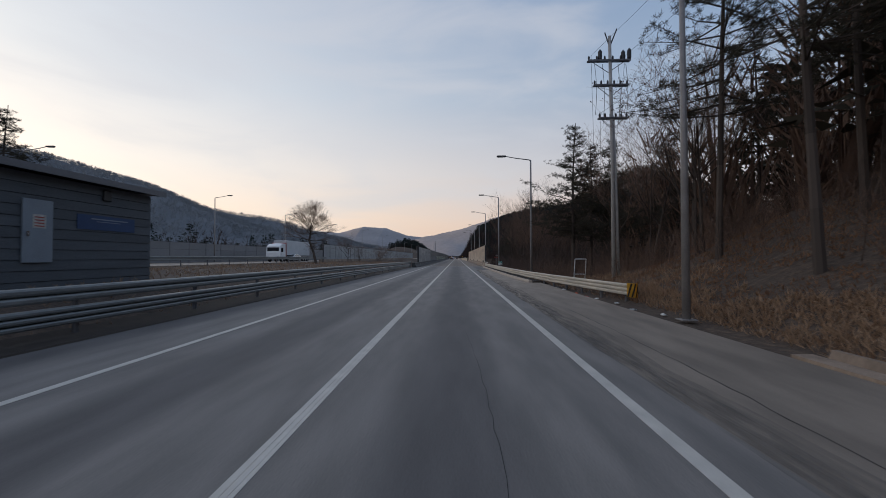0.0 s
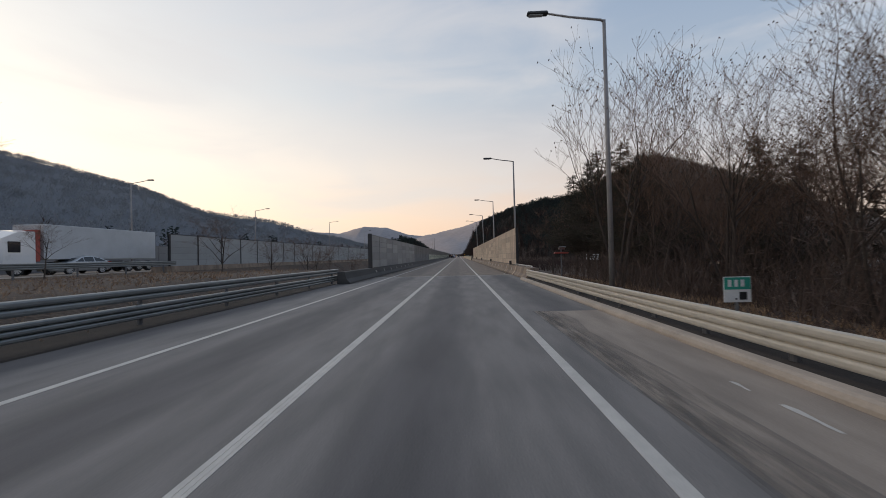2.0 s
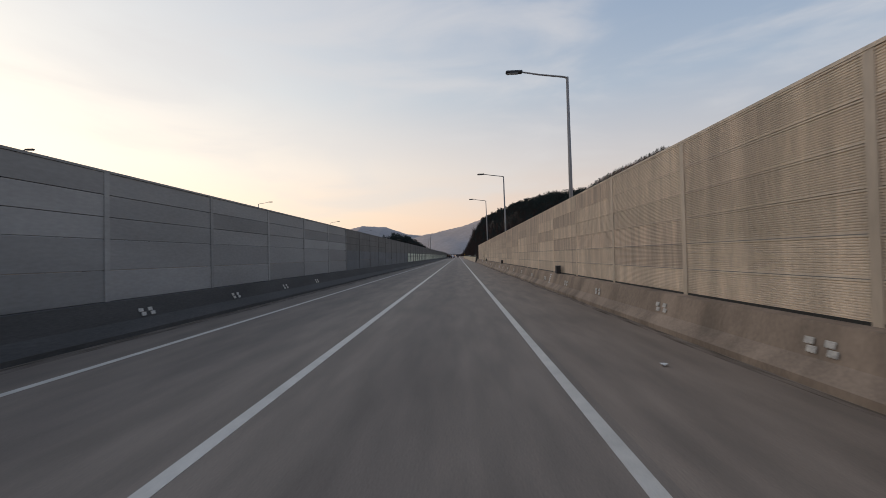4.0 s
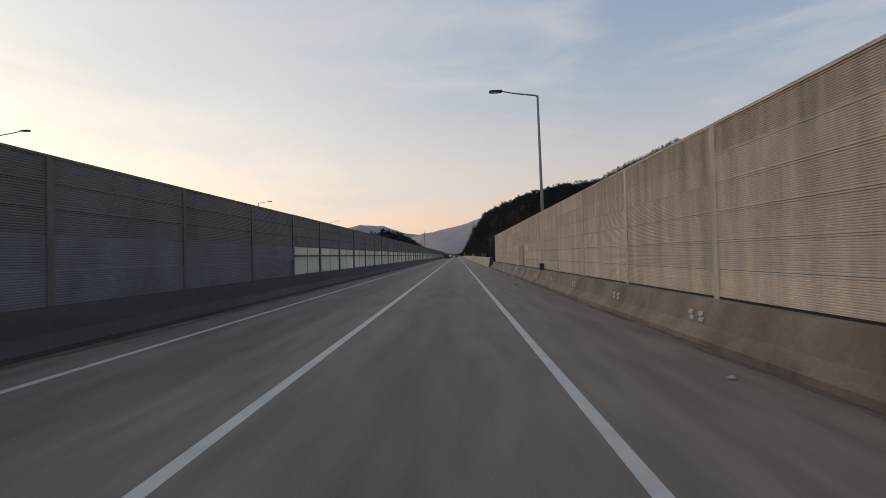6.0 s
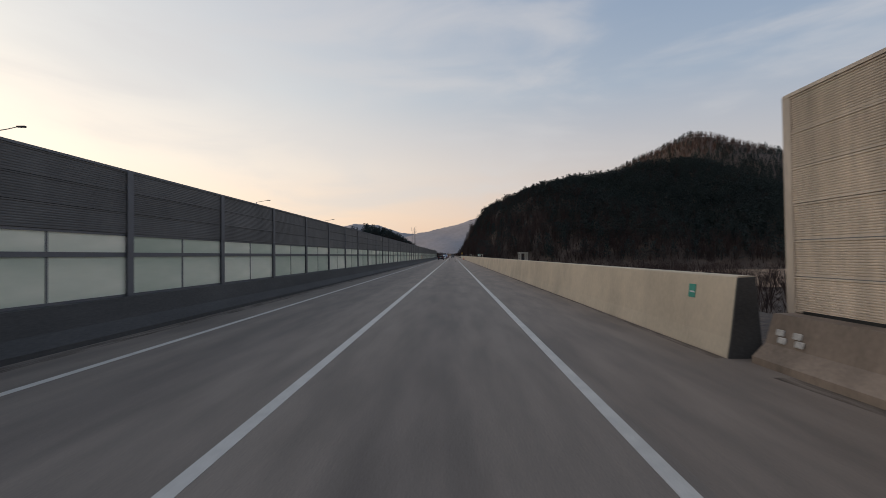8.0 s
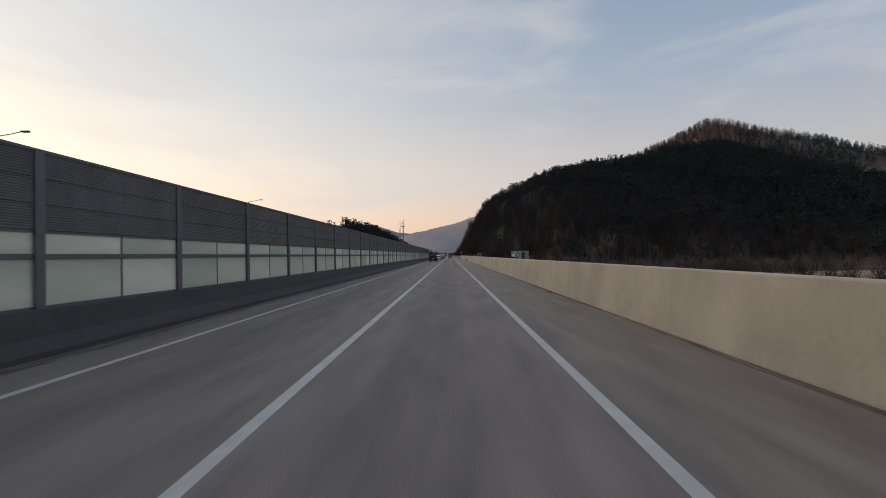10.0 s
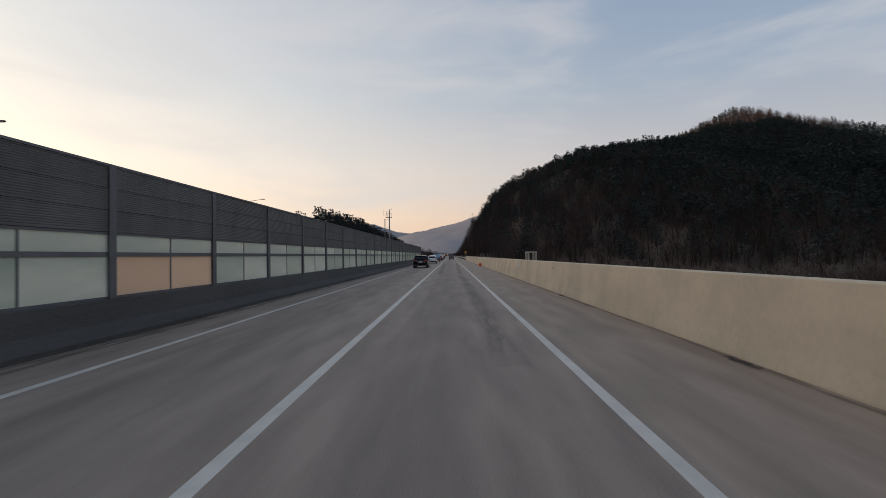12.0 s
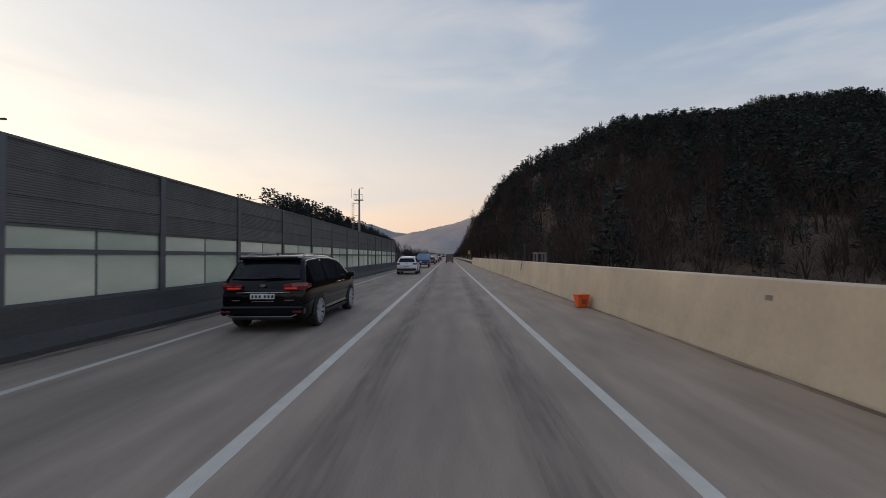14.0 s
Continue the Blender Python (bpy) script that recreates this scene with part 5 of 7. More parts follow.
# ---------------------------------------------------------------- far mountains
def mountain(name, crest, depth, label):
    """A mountain body behind the land: crest of (x, y, z) with a falling front and back."""
    bm = bmesh.new()
    fine = []
    for (x0, y0, z0), (x1, y1, z1) in zip(crest, crest[1:]):
        for t in np.linspace(0, 1, 44, endpoint=False):
            fine.append((x0 + t * (x1 - x0), y0 + t * (y1 - y0), z0 + t * (z1 - z0)))
    fine.append(crest[-1])
    rows = []
    for s in np.linspace(-1, 1, 15):
        row = []
        for i, (x, y, z) in enumerate(fine):
            k = 1 - abs(s) ** 1.25
            wob = 14 * float(wave(x * 1.0, s * 400, 90, 2)) * (0.25 + 0.75 * (1 - k)) + 3 * float(wave(x, s * 300, 33, 1)) + 2.2 * float(wave(x, y, 4.1, 3)) * (abs(s) < 0.08)
            row.append(bm.verts.new((x, y + s * depth, max(-20, z * k + wob))))
        rows.append(row)
    for a, b in zip(rows, rows[1:]):
        for i in range(len(fine) - 1):
            bm.faces.new((a[i], a[i + 1], b[i + 1], b[i]))
    bmesh.ops.recalc_face_normals(bm, faces=bm.faces[:])
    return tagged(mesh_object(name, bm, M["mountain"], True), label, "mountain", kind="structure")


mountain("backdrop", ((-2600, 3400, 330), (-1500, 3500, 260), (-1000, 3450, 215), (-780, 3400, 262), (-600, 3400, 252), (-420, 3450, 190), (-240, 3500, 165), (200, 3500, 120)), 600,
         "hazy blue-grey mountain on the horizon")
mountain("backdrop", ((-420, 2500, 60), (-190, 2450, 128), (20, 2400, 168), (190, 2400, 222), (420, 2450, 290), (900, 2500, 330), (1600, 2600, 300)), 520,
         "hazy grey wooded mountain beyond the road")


# ---------------------------------------------------------------- far carriageway
noise_wall("noise_wall_opposite", -26.0, 1, 78.0, 40, 4.0, 1.35, (0.58, 0.58, 0.58, 0.58, 0.58), ("panel_pale",) * 5, M["dark_metal"],
           "pale grey noise wall of the opposite bridge")
barrier("barrier_opposite", [(-25.7, -3.0), (-25.7, 0.4), (-25.85, 1.35), (-26.15, 1.35), (-26.2, 0.4), (-26.2, -3.0)], [76, 120, 180, 240], M["concrete"],
        "stained concrete parapet of the opposite bridge")
noise_wall("noise_wall_far", -39.2, 1, -62.0, 70, 4.0, 1.0, (0.95, 0.95, 0.95), ("panel_dull",) * 3, M["post_steel"],
           "dull grey noise wall behind the opposite carriageway")


# ---------------------------------------------------------------- roadside hut
def hut():
    top = thing("roadside_hut", "dark boarded hut with a grey door and flat roof", "hut", (-11.5, 3.0, 0))
    ln, dp, z0, z1 = 11.65, 4.5, 0.75, 3.95
    part("wall", boxed(-dp, 0.05, z0, -0.03, ln, z1), M["hut"], top)
    n = 11
    bh = (z1 - z0) / n
    me = None
    for k in range(n):
        at = (0, 0, z0 + k * bh)
        if me is None:
            o = part("board", sweep([(-0.04, 0.0), (0.03, 0.0), (0.012, bh - 0.012), (-0.04, bh - 0.012)], [0, ln + 0.02]), M["hut"], top)
            o.location, me = at, o.data
        else:
            piece("board", me, top, at)
    roof = part("roof", sweep([(-dp - 0.3, 4.25), (0.35, 3.98), (0.35, 4.12), (-dp - 0.3, 4.40)], [-0.3, ln + 0.35]), M["dark_metal"], top)
    part("fascia", boxed(0.35, -0.3, 3.95, 0.38, ln + 0.35, 4.14), M["post_steel"], roof)
    door = part("door", boxed(0.03, 7.2, 1.55, 0.075, 8.0, 3.25, bevel=0.006), M["door_paint"], top, "dull grey sheet door with a notice")
    part("notice", boxed(0.075, 7.45, 2.48, 0.08, 7.8, 2.85), M["worn_plate"], door)
    for k in range(4):
        part("text_bar", boxed(0.08, 7.5, 2.52 + 0.08 * k, 0.083, 7.75, 2.55 + 0.08 * k), M["roof_red"], door)
    part("door_handle", boxed(0.075, 7.28, 2.25, 0.12, 7.34, 2.39, bevel=0.01), M["chrome"], door)
    banner = part("banner", boxed(0.035, 8.75, 2.55, 0.05, 10.9, 3.0), M["blue"], top, "faded dark blue banner with a pale stroke")
    part("stroke", boxed(0.05, 9.2, 2.87, 0.054, 10.6, 2.905), M["door_paint"], banner)
    part("stroke", boxed(0.05, 9.4, 2.80, 0.054, 10.3, 2.82), M["door_paint"], banner)
    part("vent", boxed(0.03, 9.6, 3.5, 0.10, 9.9, 3.85, bevel=0.02), M["black"], top)


hut()


# ---------------------------------------------------------------- utility poles and wires
def utility_pole():
    top = thing("utility_pole", "twin concrete utility pole with steel crossarms", "utility pole", (8.3, 22.2, 0))
    z0 = at_ground(8.3, 22.2) - 0.3
    for dx, h in ((0, 13.7), (0.30, 9.3)):
        b = bmesh.new()
        tube(b, ((dx, 0.1 * (dx > 0), z0), (dx * 0.6, 0, h * 0.5), (-0.1 + dx * 0.5, 0, h)), [0.115, 0.10, 0.08] if dx == 0 else [0.085, 0.08, 0.07], 12)
        part("pole", b, M["pole_conc"], top, smooth=True)
    for z, half, off in ((12.3, 1.15, -0.15), (10.95, 0.95, -0.05), (9.15, 0.8, 0.05)):
        for s in (-0.09, 0.09):
            part("crossarm", boxed(off - half, s - 0.03, z, off + half, s + 0.03, z + 0.09), M["post_steel"], top)
        for k in range(6):
            x = off - half + 0.08 + k * (2 * half - 0.16) / 5
            b = bmesh.new()
            tube(b, ((x, 0, z + 0.09), (x, 0, z + 0.16), (x, 0, z + 0.26), (x, 0, z + 0.33)), [0.02, 0.055, 0.055, 0.02], 8)
            part("insulator", b, M["dark_metal"], top)
        for s in (-1, 1):
            b = bmesh.new()
            tube(b, ((off + s * half * 0.7, 0.1, z), (off, 0.1, z - 0.55)), 0.02, 5)
            part("brace", b, M["post_steel"], top)
    for dx, dz in ((-0.35, 13.9), (0.3, 14.1)):
        b = bmesh.new()
        tube(b, ((-0.1, 0, 13.1), (dx, 0, dz)), 0.035, 6)
        part("spike", b, M["dark_metal"], top)
    for x, z in ((-0.62, 12.75), (0.62, 12.7), (0.95, 12.8)):
        b = bmesh.new()
        tube(b, ((x, 0, z - 0.4), (x, 0, z - 0.3), (x, 0, z + 0.1), (x, 0, z + 0.22)), [0.06, 0.11, 0.11, 0.03], 10)
        part("fuse", b, M["dark_metal"], top)
    for k in range(5):
        b = bmesh.new()
        x = -0.9 + 0.42 * k
        pts = [(x + 0.1 * math.sin(3 * t), 0.05, 12.2 - (2.8 + 0.5 * (k % 2)) * t) for t in np.linspace(0, 1, 8)]
        tube(b, pts, 0.012, 4)
        part("lead", b, M["black"], top)


utility_pole()


def wire(a, b_, sag, r=0.009):
    b = bmesh.new()
    pts = []
    for t in np.linspace(0, 1, 14):
        p = Vector(a).lerp(Vector(b_), t)
        p.z -= sag * 4 * t * (1 - t)
        pts.append(p)
    tube(b, pts, r, 4)
    tagged(mesh_object("overhead_wire", b, M["black"]), "black overhead wire slung between utility poles", "wire", group="overhead wires")


for dx, z in ((-1.1, 12.65), (0.75, 12.65), (-0.6, 9.5)):
    wire((8.3 + dx, 22.2, z), (22.0 + dx, 62.0, z - 1.5), 0.9)
    wire((8.3 + dx, 22.2, z), (16.5 + dx, -25.0, z + 3), 0.9)


# ---------------------------------------------------------------- small roadside things
def km_sign(x, y, zc, w, h):
    top = thing("distance_sign", "small green and white distance sign on a post", "road sign", (x, y, 0), group="distance signs")
    b = bmesh.new()
    tube(b, ((0, 0.03, at_ground(x, y) - 0.2), (0, 0.03, zc + h * 0.4)), 0.03, 8)
    part("post", b, M["post_steel"], top)
    part("backing", boxed(-w / 2, 0, zc - h / 2, w / 2, 0.012, zc + h / 2, bevel=0.004), M["sign_white"], top)
    part("upper_field", boxed(-w / 2 + 0.012, -0.005, zc + 0.0, w / 2 - 0.012, 0.0, zc + h / 2 - 0.012), M["sign_green"], top)
    for k in range(3):
        part("figure_bar", boxed(-0.16 * w / 0.56 + k * 0.11 - 0.03, -0.009, zc + h * 0.11, -0.16 * w / 0.56 + k * 0.11 + 0.03, -0.005, zc + h * 0.38), M["sign_white"], top)
    part("figure_bar", boxed(0.03, -0.005, zc - h * 0.40, 0.16, 0.0, zc - h * 0.10), M["black"], top)
    part("point_bar", boxed(-0.04, -0.005, zc - h * 0.40, -0.01, 0.0, zc - h * 0.33), M["black"], top)


km_sign(5.14, 49.4, 0.96, 0.47, 0.45)
km_sign(5.15, 248.6, 1.60, 0.54, 0.42)


def wire_frame_stand():
    top = thing("metal_frame", "empty white rectangular metal frame on the verge", "frame", (7.4, 25.4, 0))
    z0 = at_ground(7.4, 25.4)
    zb, zt, w, ln = 0.62, 1.55, 0.34, 0.10
    for s in (-1, 1):
        b = bmesh.new()
        tube(b, ((s * w, 0, z0 - 0.1), (s * w + ln, 0, zt)), 0.03, 8)
        part("upright", b, M["sign_white"], top)
    for z in (zb, zt):
        b = bmesh.new()
        k = (z - z0) / (zt - z0) * ln
        tube(b, ((-w + k, 0, z), (w + k, 0, z)), 0.03, 8)
        part("bar", b, M["sign_white"], top)


wire_frame_stand()


def solar_device():
    top = thing("warning_device", "red flat warning box with a small solar panel", "roadside device", (6.42, 66.7, 0))
    b = bmesh.new()
    tube(b, ((0, 0, at_ground(6.42, 66.7) - 0.2), (0, 0, 2.0)), 0.04, 8)
    part("post", b, M["post_steel"], top)
    part("box", boxed(-0.40, -0.16, 1.64, 0.40, 0.16, 1.74, bevel=0.02), M["roof_red"], top)
    b = boxed(-0.20, -0.16, -0.015, 0.20, 0.16, 0.015)
    p = part("solar_panel", b, M["panel_pale"], top)
    p.location, p.rotation_euler = (0.05, 0, 1.98), (radians(-28), 0, 0)


solar_device()


def cage(y, mesh=False):
    """Steel gate frame behind the barrier, where a ladder leads down."""
    top = thing("ladder_cage", "weathered steel ladder cage behind the concrete barrier", "ladder cage", (5.12, y, 0), group="ladder cages")
    mat = M["galv_dull"] if not mesh else M["post_steel"]
    for x in (0.0, 0.48):
        for yy, w in ((-0.50, 0.055), (-0.26, 0.03), (0.28, 0.03), (0.50, 0.05)):
            part("post", boxed(x - 0.035, yy - w, -1.5, x + 0.035, yy + w, 1.72, bevel=0.006), mat, top)
        part("top_rail", boxed(x - 0.05, -0.56, 1.70, x + 0.05, 0.56, 1.79, bevel=0.006), mat, top)
        part("mid_rail", boxed(x - 0.02, -0.45, 1.30, x + 0.02, -0.29, 1.34), mat, top)
    for yy in (-0.5, 0.5):
        part("end_rail", boxed(0.05, yy - 0.045, 1.70, 0.43, yy + 0.045, 1.79), mat, top)
    part("kick_plate", boxed(0.05, 0.47, 1.05, 0.43, 0.49, 1.42), M["dark_metal"], top)
    if mesh:
        b = bmesh.new()
        for k in range(11):
            box(b, 0.252, -0.46 + k * 0.092, 1.2, 0.258, -0.454 + k * 0.092, 1.7)
        for k in range(6):
            box(b, 0.249, -0.46, 1.25 + k * 0.09, 0.252, 0.46, 1.256 + k * 0.09)
        part("mesh_infill", b, M["dark_metal"], top)


for y in (202.8, 246.3, 289.0):
    cage(y)
cage(330.5, True)


def ladder_rack():
    top = thing("hook_ladder", "short steel hook ladder standing on the barrier", "ladder", (4.72, 331.7, 1.265))
    for s in (-0.16, 0.16):
        b = bmesh.new()
        tube(b, ((0, s, -0.0), (0, s, 1.06)), 0.024, 6)
        part("rail", b, M["dark_metal"], top)
    for k in range(7):
        part("rung", boxed(-0.016, -0.16, 0.06 + 0.15 * k, 0.016, 0.16, 0.095 + 0.15 * k), M["dark_metal"], top)
    b = bmesh.new()
    tube(b, ((-0.11, 0.2, 0.02), (-0.20, 0.2, -0.35), (-0.19, 0.26, -0.62)), 0.02, 6)
    part("pipe", b, M["dark_metal"], top)


ladder_rack()


def plate_thing(name, label, cat, x, y, z, w, h, mat, bars=0, bar_mat=None, lean=0.0, group=""):
    """A thin plate fixed on the road face of the barrier (faces -x)."""
    top = thing(name, label, cat, (x, y, z), group=group)
    part("plate", boxed(-0.012, -w / 2, -h / 2, 0.0, w / 2, h / 2, bevel=0.003), mat, top)
    for k in range(bars):
        zz = -h / 2 + (k + 0.6) * h / (bars + 0.4)
        part("text_bar", boxed(-0.015, -w * 0.42, zz - 0.014, -0.012, w * (0.42 if k % 2 else 0.25), zz + 0.014), bar_mat, top)
    top.rotation_euler = (0, lean, 0)
    return top


PALE = 0.1315      # lean of the pale barrier face


def pale_face(z):
    return 4.474 + (z - 0.30) * PALE


plate_thing("notice_plate", "white notice plate fixed on the stained parapet", "notice", 4.885, 158.65, 0.60, 0.40, 0.36, M["sign_white"], 4, M["panel_grey"], 0.28)
for y in (246.06, 288.9):
    plate_thing("notice_plate", "white notice plate with grey lines fixed on the pale barrier", "notice", pale_face(0.92), y, 0.92, 0.46, 0.29, M["sign_white"], 3, M["panel_pale"], PALE)
plate_thing("small_plate", "small faded white plate on the pale barrier", "plate", pale_face(1.0), 246.46, 1.0, 0.27, 0.12, M["worn_plate"], 1, M["panel_grey"], PALE)
for y, z, w, h in ((246.82, 1.05, 0.14, 0.035), (246.80, 0.86, 0.10, 0.02), (289.32, 0.97, 0.14, 0.16), (289.9, 0.57, 0.13, 0.08), (288.35, 0.60, 0.14, 0.06)):
    plate_thing("bracket_plate", "rusty bracket plate on the pale barrier", "bracket", pale_face(z), y, z, w, h, M["concrete"], 0, None, PALE)
plate_thing("green_plate", "small dark green plate on the pale barrier", "plate", pale_face(0.95), 180.4, 0.95, 0.20, 0.24, M["sign_green"], 1, M["sign_white"], PALE)
for y, z in ((237.1, 0.98), (280.1, 0.98), (295.6, 0.9), (293.4, 0.55), (250.9, 0.9), (312.5, 1.0), (287.4, 0.62)):
    plate_thing("bracket_plate", "rusty bracket plate on the pale barrier", "bracket", pale_face(z), y, z, 0.12, 0.07, M["rubber_joint"], 0, None, PALE)

# white reflector plates in pairs along the stained parapet
first = thing("reflector_pair", "pair of worn white reflector plates on the parapet", "reflector", (4.852, 77.3 + 0.45, 0.43), group="reflector pairs on the parapet")
for s in (-1, 1):
    for u_ in (-1, 1):
        part("plate", boxed(-0.014, s * 0.145 - 0.085 + 0.03 * u_, u_ * 0.052 - 0.045, 0.0, s * 0.145 + 0.055 + 0.03 * u_, u_ * 0.052 + 0.045, bevel=0.01), M["worn_plate"], first)
first.rotation_euler = (0, 0.28, 0)
for k in range(1, 27):
    copy_thing(first, pose(4.852 + random.uniform(-0.004, 0.0), 77.75 + 3.88 * k + random.uniform(-0.12, 0.12), 0.43 + random.uniform(-0.02, 0.02), 0, 16, 0))

for k in range(8):
    copy_thing(first, pose(-7.085, 78.0 + 3.95 * k, 0.47, 0, 0, 0) @ Matrix.Rotation(math.pi, 4, "Z") @ Matrix.Rotation(radians(16), 4, "Y"))
tagged(mesh_object("paint_patch", sweep([(4.60, 0.005), (4.60, 0.10), (4.80, 0.305), (4.93, 0.73), (4.95, 0.73), (4.82, 0.30), (4.62, 0.10), (4.62, 0.005)], [75.3, 75.62]), M["concrete_pale"]),
       "pale mortar patch on the parapet at the bridge joint", "mortar patch", kind="structure")

# junction boxes and striped plates at the lamps
for y in (80.2, 103.2, 127.2, 150.7):
    jb = thing("junction_box", "dark junction box on the parapet by a lamp", "junction box", (5.08, y, 0.73), group="junction boxes")
    part("box", boxed(-0.10, -0.12, 0, 0.10, 0.12, 0.34, bevel=0.012), M["dark_metal"], jb)
    part("cap", boxed(-0.115, -0.135, 0.34, 0.115, 0.135, 0.365, bevel=0.008), M["post_steel"], jb)
for y in (127.3, 150.75, 103.9):
    top = thing("striped_marker", "worn white striped marker painted plate on the parapet", "marker", (4.865, y, 0.48), group="striped markers")
    for k in range(5):
        part("stripe", boxed(-0.013, -0.09, -0.22 + k * 0.095, 0.0, 0.09, -0.17 + k * 0.095), M["sign_white"], top)
    top.rotation_euler = (0, 0.28, 0)


def wall_door():
    top = thing("service_door", "tan double service door in the noise wall", "door", (5.235, 157.6, 0.74))
    w, h = 1.86, 1.52
    for y0, y1 in ((0.06, w / 2 - 0.03), (w / 2 + 0.03, w - 0.06)):
        part("leaf", boxed(-0.045, y0, 0.05, 0.0, y1, h - 0.05, bevel=0.008), M["wood"], top)
    part("leaf_gap", boxed(-0.03, w / 2 - 0.03, 0.05, -0.01, w / 2 + 0.03, h - 0.05), M["dark_metal"], top)
    for a in ((-0.06, 0, 0, 0.0, 0.06, h), (-0.06, w - 0.06, 0, 0.0, w, h), (-0.07, -0.04, h, 0.0, w + 0.04, h + 0.06)):
        part("frame", boxed(*a), M["panel_beige"], top)
    part("handle", boxed(-0.07, w - 0.16, 0.55, -0.045, w - 0.13, 0.75, bevel=0.006), M["dark_metal"], top)


wall_door()
# thin plate added so that the barrier's end face comes out dark
jp = thing("joint_filler", "thin dark plate added on the end of the pale barrier", "joint filler", (0, Y_WALL_END, 0))
part("filler", sweep([(4.43, 0.0), (4.48, 0.30), (4.603, 1.24), (4.86, 1.25), (4.94, 0.2), (4.98, 0.0)], [-0.03, -0.001]), M["concrete_dark"], jp)
ep = thing("end_post", "dark steel end post of the noise wall", "post", (5.30, Y_WALL - 0.12, 0.73))
part("post", boxed(-0.10, -0.06, 0, 0.10, 0.04, 3.24), M["dark_metal"], ep)
ep = thing("end_post", "dark steel end post of the noise wall", "post", (-7.45, 77.35, 0.79))
part("post", boxed(-0.17, -0.12, 0, 0.17, 0.06, 3.0), M["dark_metal"], ep)
hr = thing("hand_rail", "grey pipe rail on the parapet before the noise wall", "rail", (5.15, 69.2, 0.73))
b = bmesh.new()
tube(b, ((0, 0, 0.02), (0, 0.4, 0.11), (0, 7.9, 0.11)), 0.04, 8)
part("pipe", b, M["galv"], hr)
for k in range(5):
    part("stanchion", boxed(-0.02, 0.6 + 1.7 * k, 0, 0.02, 0.64 + 1.7 * k, 0.1), M["galv"], hr)


def bucket():
    top = thing("orange_crate", "battered orange plastic crate against the barrier", "crate", (4.16, 319.4, 0), rz=0.2)
    b = bmesh.new()
    box(b, -0.19, -0.17, 0.0, 0.19, 0.17, 0.40, bevel=0.03)
    for v in b.verts:
        k = 0.86 + 0.14 * v.co.z / 0.4
        v.co.x = v.co.x * k + 0.02 * math.sin(9 * v.co.y + 5 * v.co.z)
        v.co.y *= k
    part("tub", b, M["orange"], top)
    part("rim", boxed(-0.205, -0.185, 0.37, 0.205, 0.185, 0.405, bevel=0.012), M["orange"], top)
    part("sticker", boxed(-0.07, -0.176, 0.12, 0.08, -0.168, 0.26), M["roof_red"], top)


bucket()


def mast():
    x, y = -21.1, 402.7
    top = thing("radio_mast", "slender steel mast with a caged ladder and aerials", "mast", (x, y, 0))
    b = bmesh.new()
    tube(b, ((0, 0, -1), (0, 0, 9), (0, 0, 17.6)), [0.32, 0.26, 0.18], 12)
    part("pole", b, M["pole"], top, smooth=True)
    for s in (-0.22, 0.22):
        b = bmesh.new()
        tube(b, ((-1.5 + s, 0, 2), (-1.5 + s, 0, 14.6)), 0.05, 5)
        part("ladder_rail", b, M["pole"], top)
    b = bmesh.new()
    for k in range(24):
        box(b, -1.72, -0.03, 2.3 + k * 0.52, -1.28, 0.03, 2.36 + k * 0.52)
    part("rungs", b, M["pole"], top)
    for k in range(5):
        part("stay", boxed(-1.3, -0.03, 3 + 2.8 * k, -0.1, 0.03, 3.08 + 2.8 * k), M["pole"], top)
    part("platform", boxed(-1.2, -0.6, 15.0, 0.9, 0.6, 15.12), M["pole"], top)
    for sx in (-1.15, -0.5, 0.2, 0.85):
        b = bmesh.new()
        tube(b, ((sx, -0.55, 15.1), (sx, -0.55, 16.3)), 0.03, 5)
        part("stanchion", b, M["pole"], top)
    part("guard_bar", boxed(-1.2, -0.58, 16.25, 0.9, -0.52, 16.33), M["pole"], top)
    for sx, h in ((-1.9, 17.8), (-1.0, 17.2)):
        b = bmesh.new()
        tube(b, ((sx, 0, 15.6), (sx, 0, h)), 0.05, 6)
        part("aerial", b, M["pole"], top)
    b = bmesh.new()
    tube(b, ((0, 0, 17.5), (0.2, 0, 17.9), (0.7, 0, 18.0), (0.95, 0, 17.7)), 0.07, 6)
    part("camera_arm", b, M["dark_metal"], top)
    part("cross_bar", boxed(-0.1, -0.05, 7.0, 1.6, 0.05, 7.1), M["pole"], top)
    part("lamp", boxed(1.35, -0.1, 6.9, 1.65, 0.1, 7.25, bevel=0.03), M["dark_metal"], top)


mast()


def board_sign(x, y, w, h, zc, mat, label):
    top = thing("sign_board", label, "sign", (x, y, 0))
    z0 = at_ground(x, y)
    for s in (-0.35, 0.35):
        b = bmesh.new()
        tube(b, ((s * w, 0.05, z0 - 0.2), (s * w, 0.05, zc + h * 0.4)), 0.05, 8)
        part("post", b, M["post_steel"], top)
    part("board", boxed(-w / 2, -0.02, zc - h / 2, w / 2, 0.02, zc + h / 2, bevel=0.006), mat, top)
    for k in range(2):
        part("text_bar", boxed(-w * 0.4, -0.024, zc - h * 0.2 + k * h * 0.3, w * 0.35, -0.02, zc - h * 0.1 + k * h * 0.3), M["panel_grey"], top)


board_sign(20.4, 104, 1.9, 0.85, 1.0, M["sign_white"], "weathered white sign board on two posts below the road")
board_sign(5.9, 422.7, 0.7, 1.0, 2.6, M["yellow"], "yellow road sign on posts beside the guardrail")


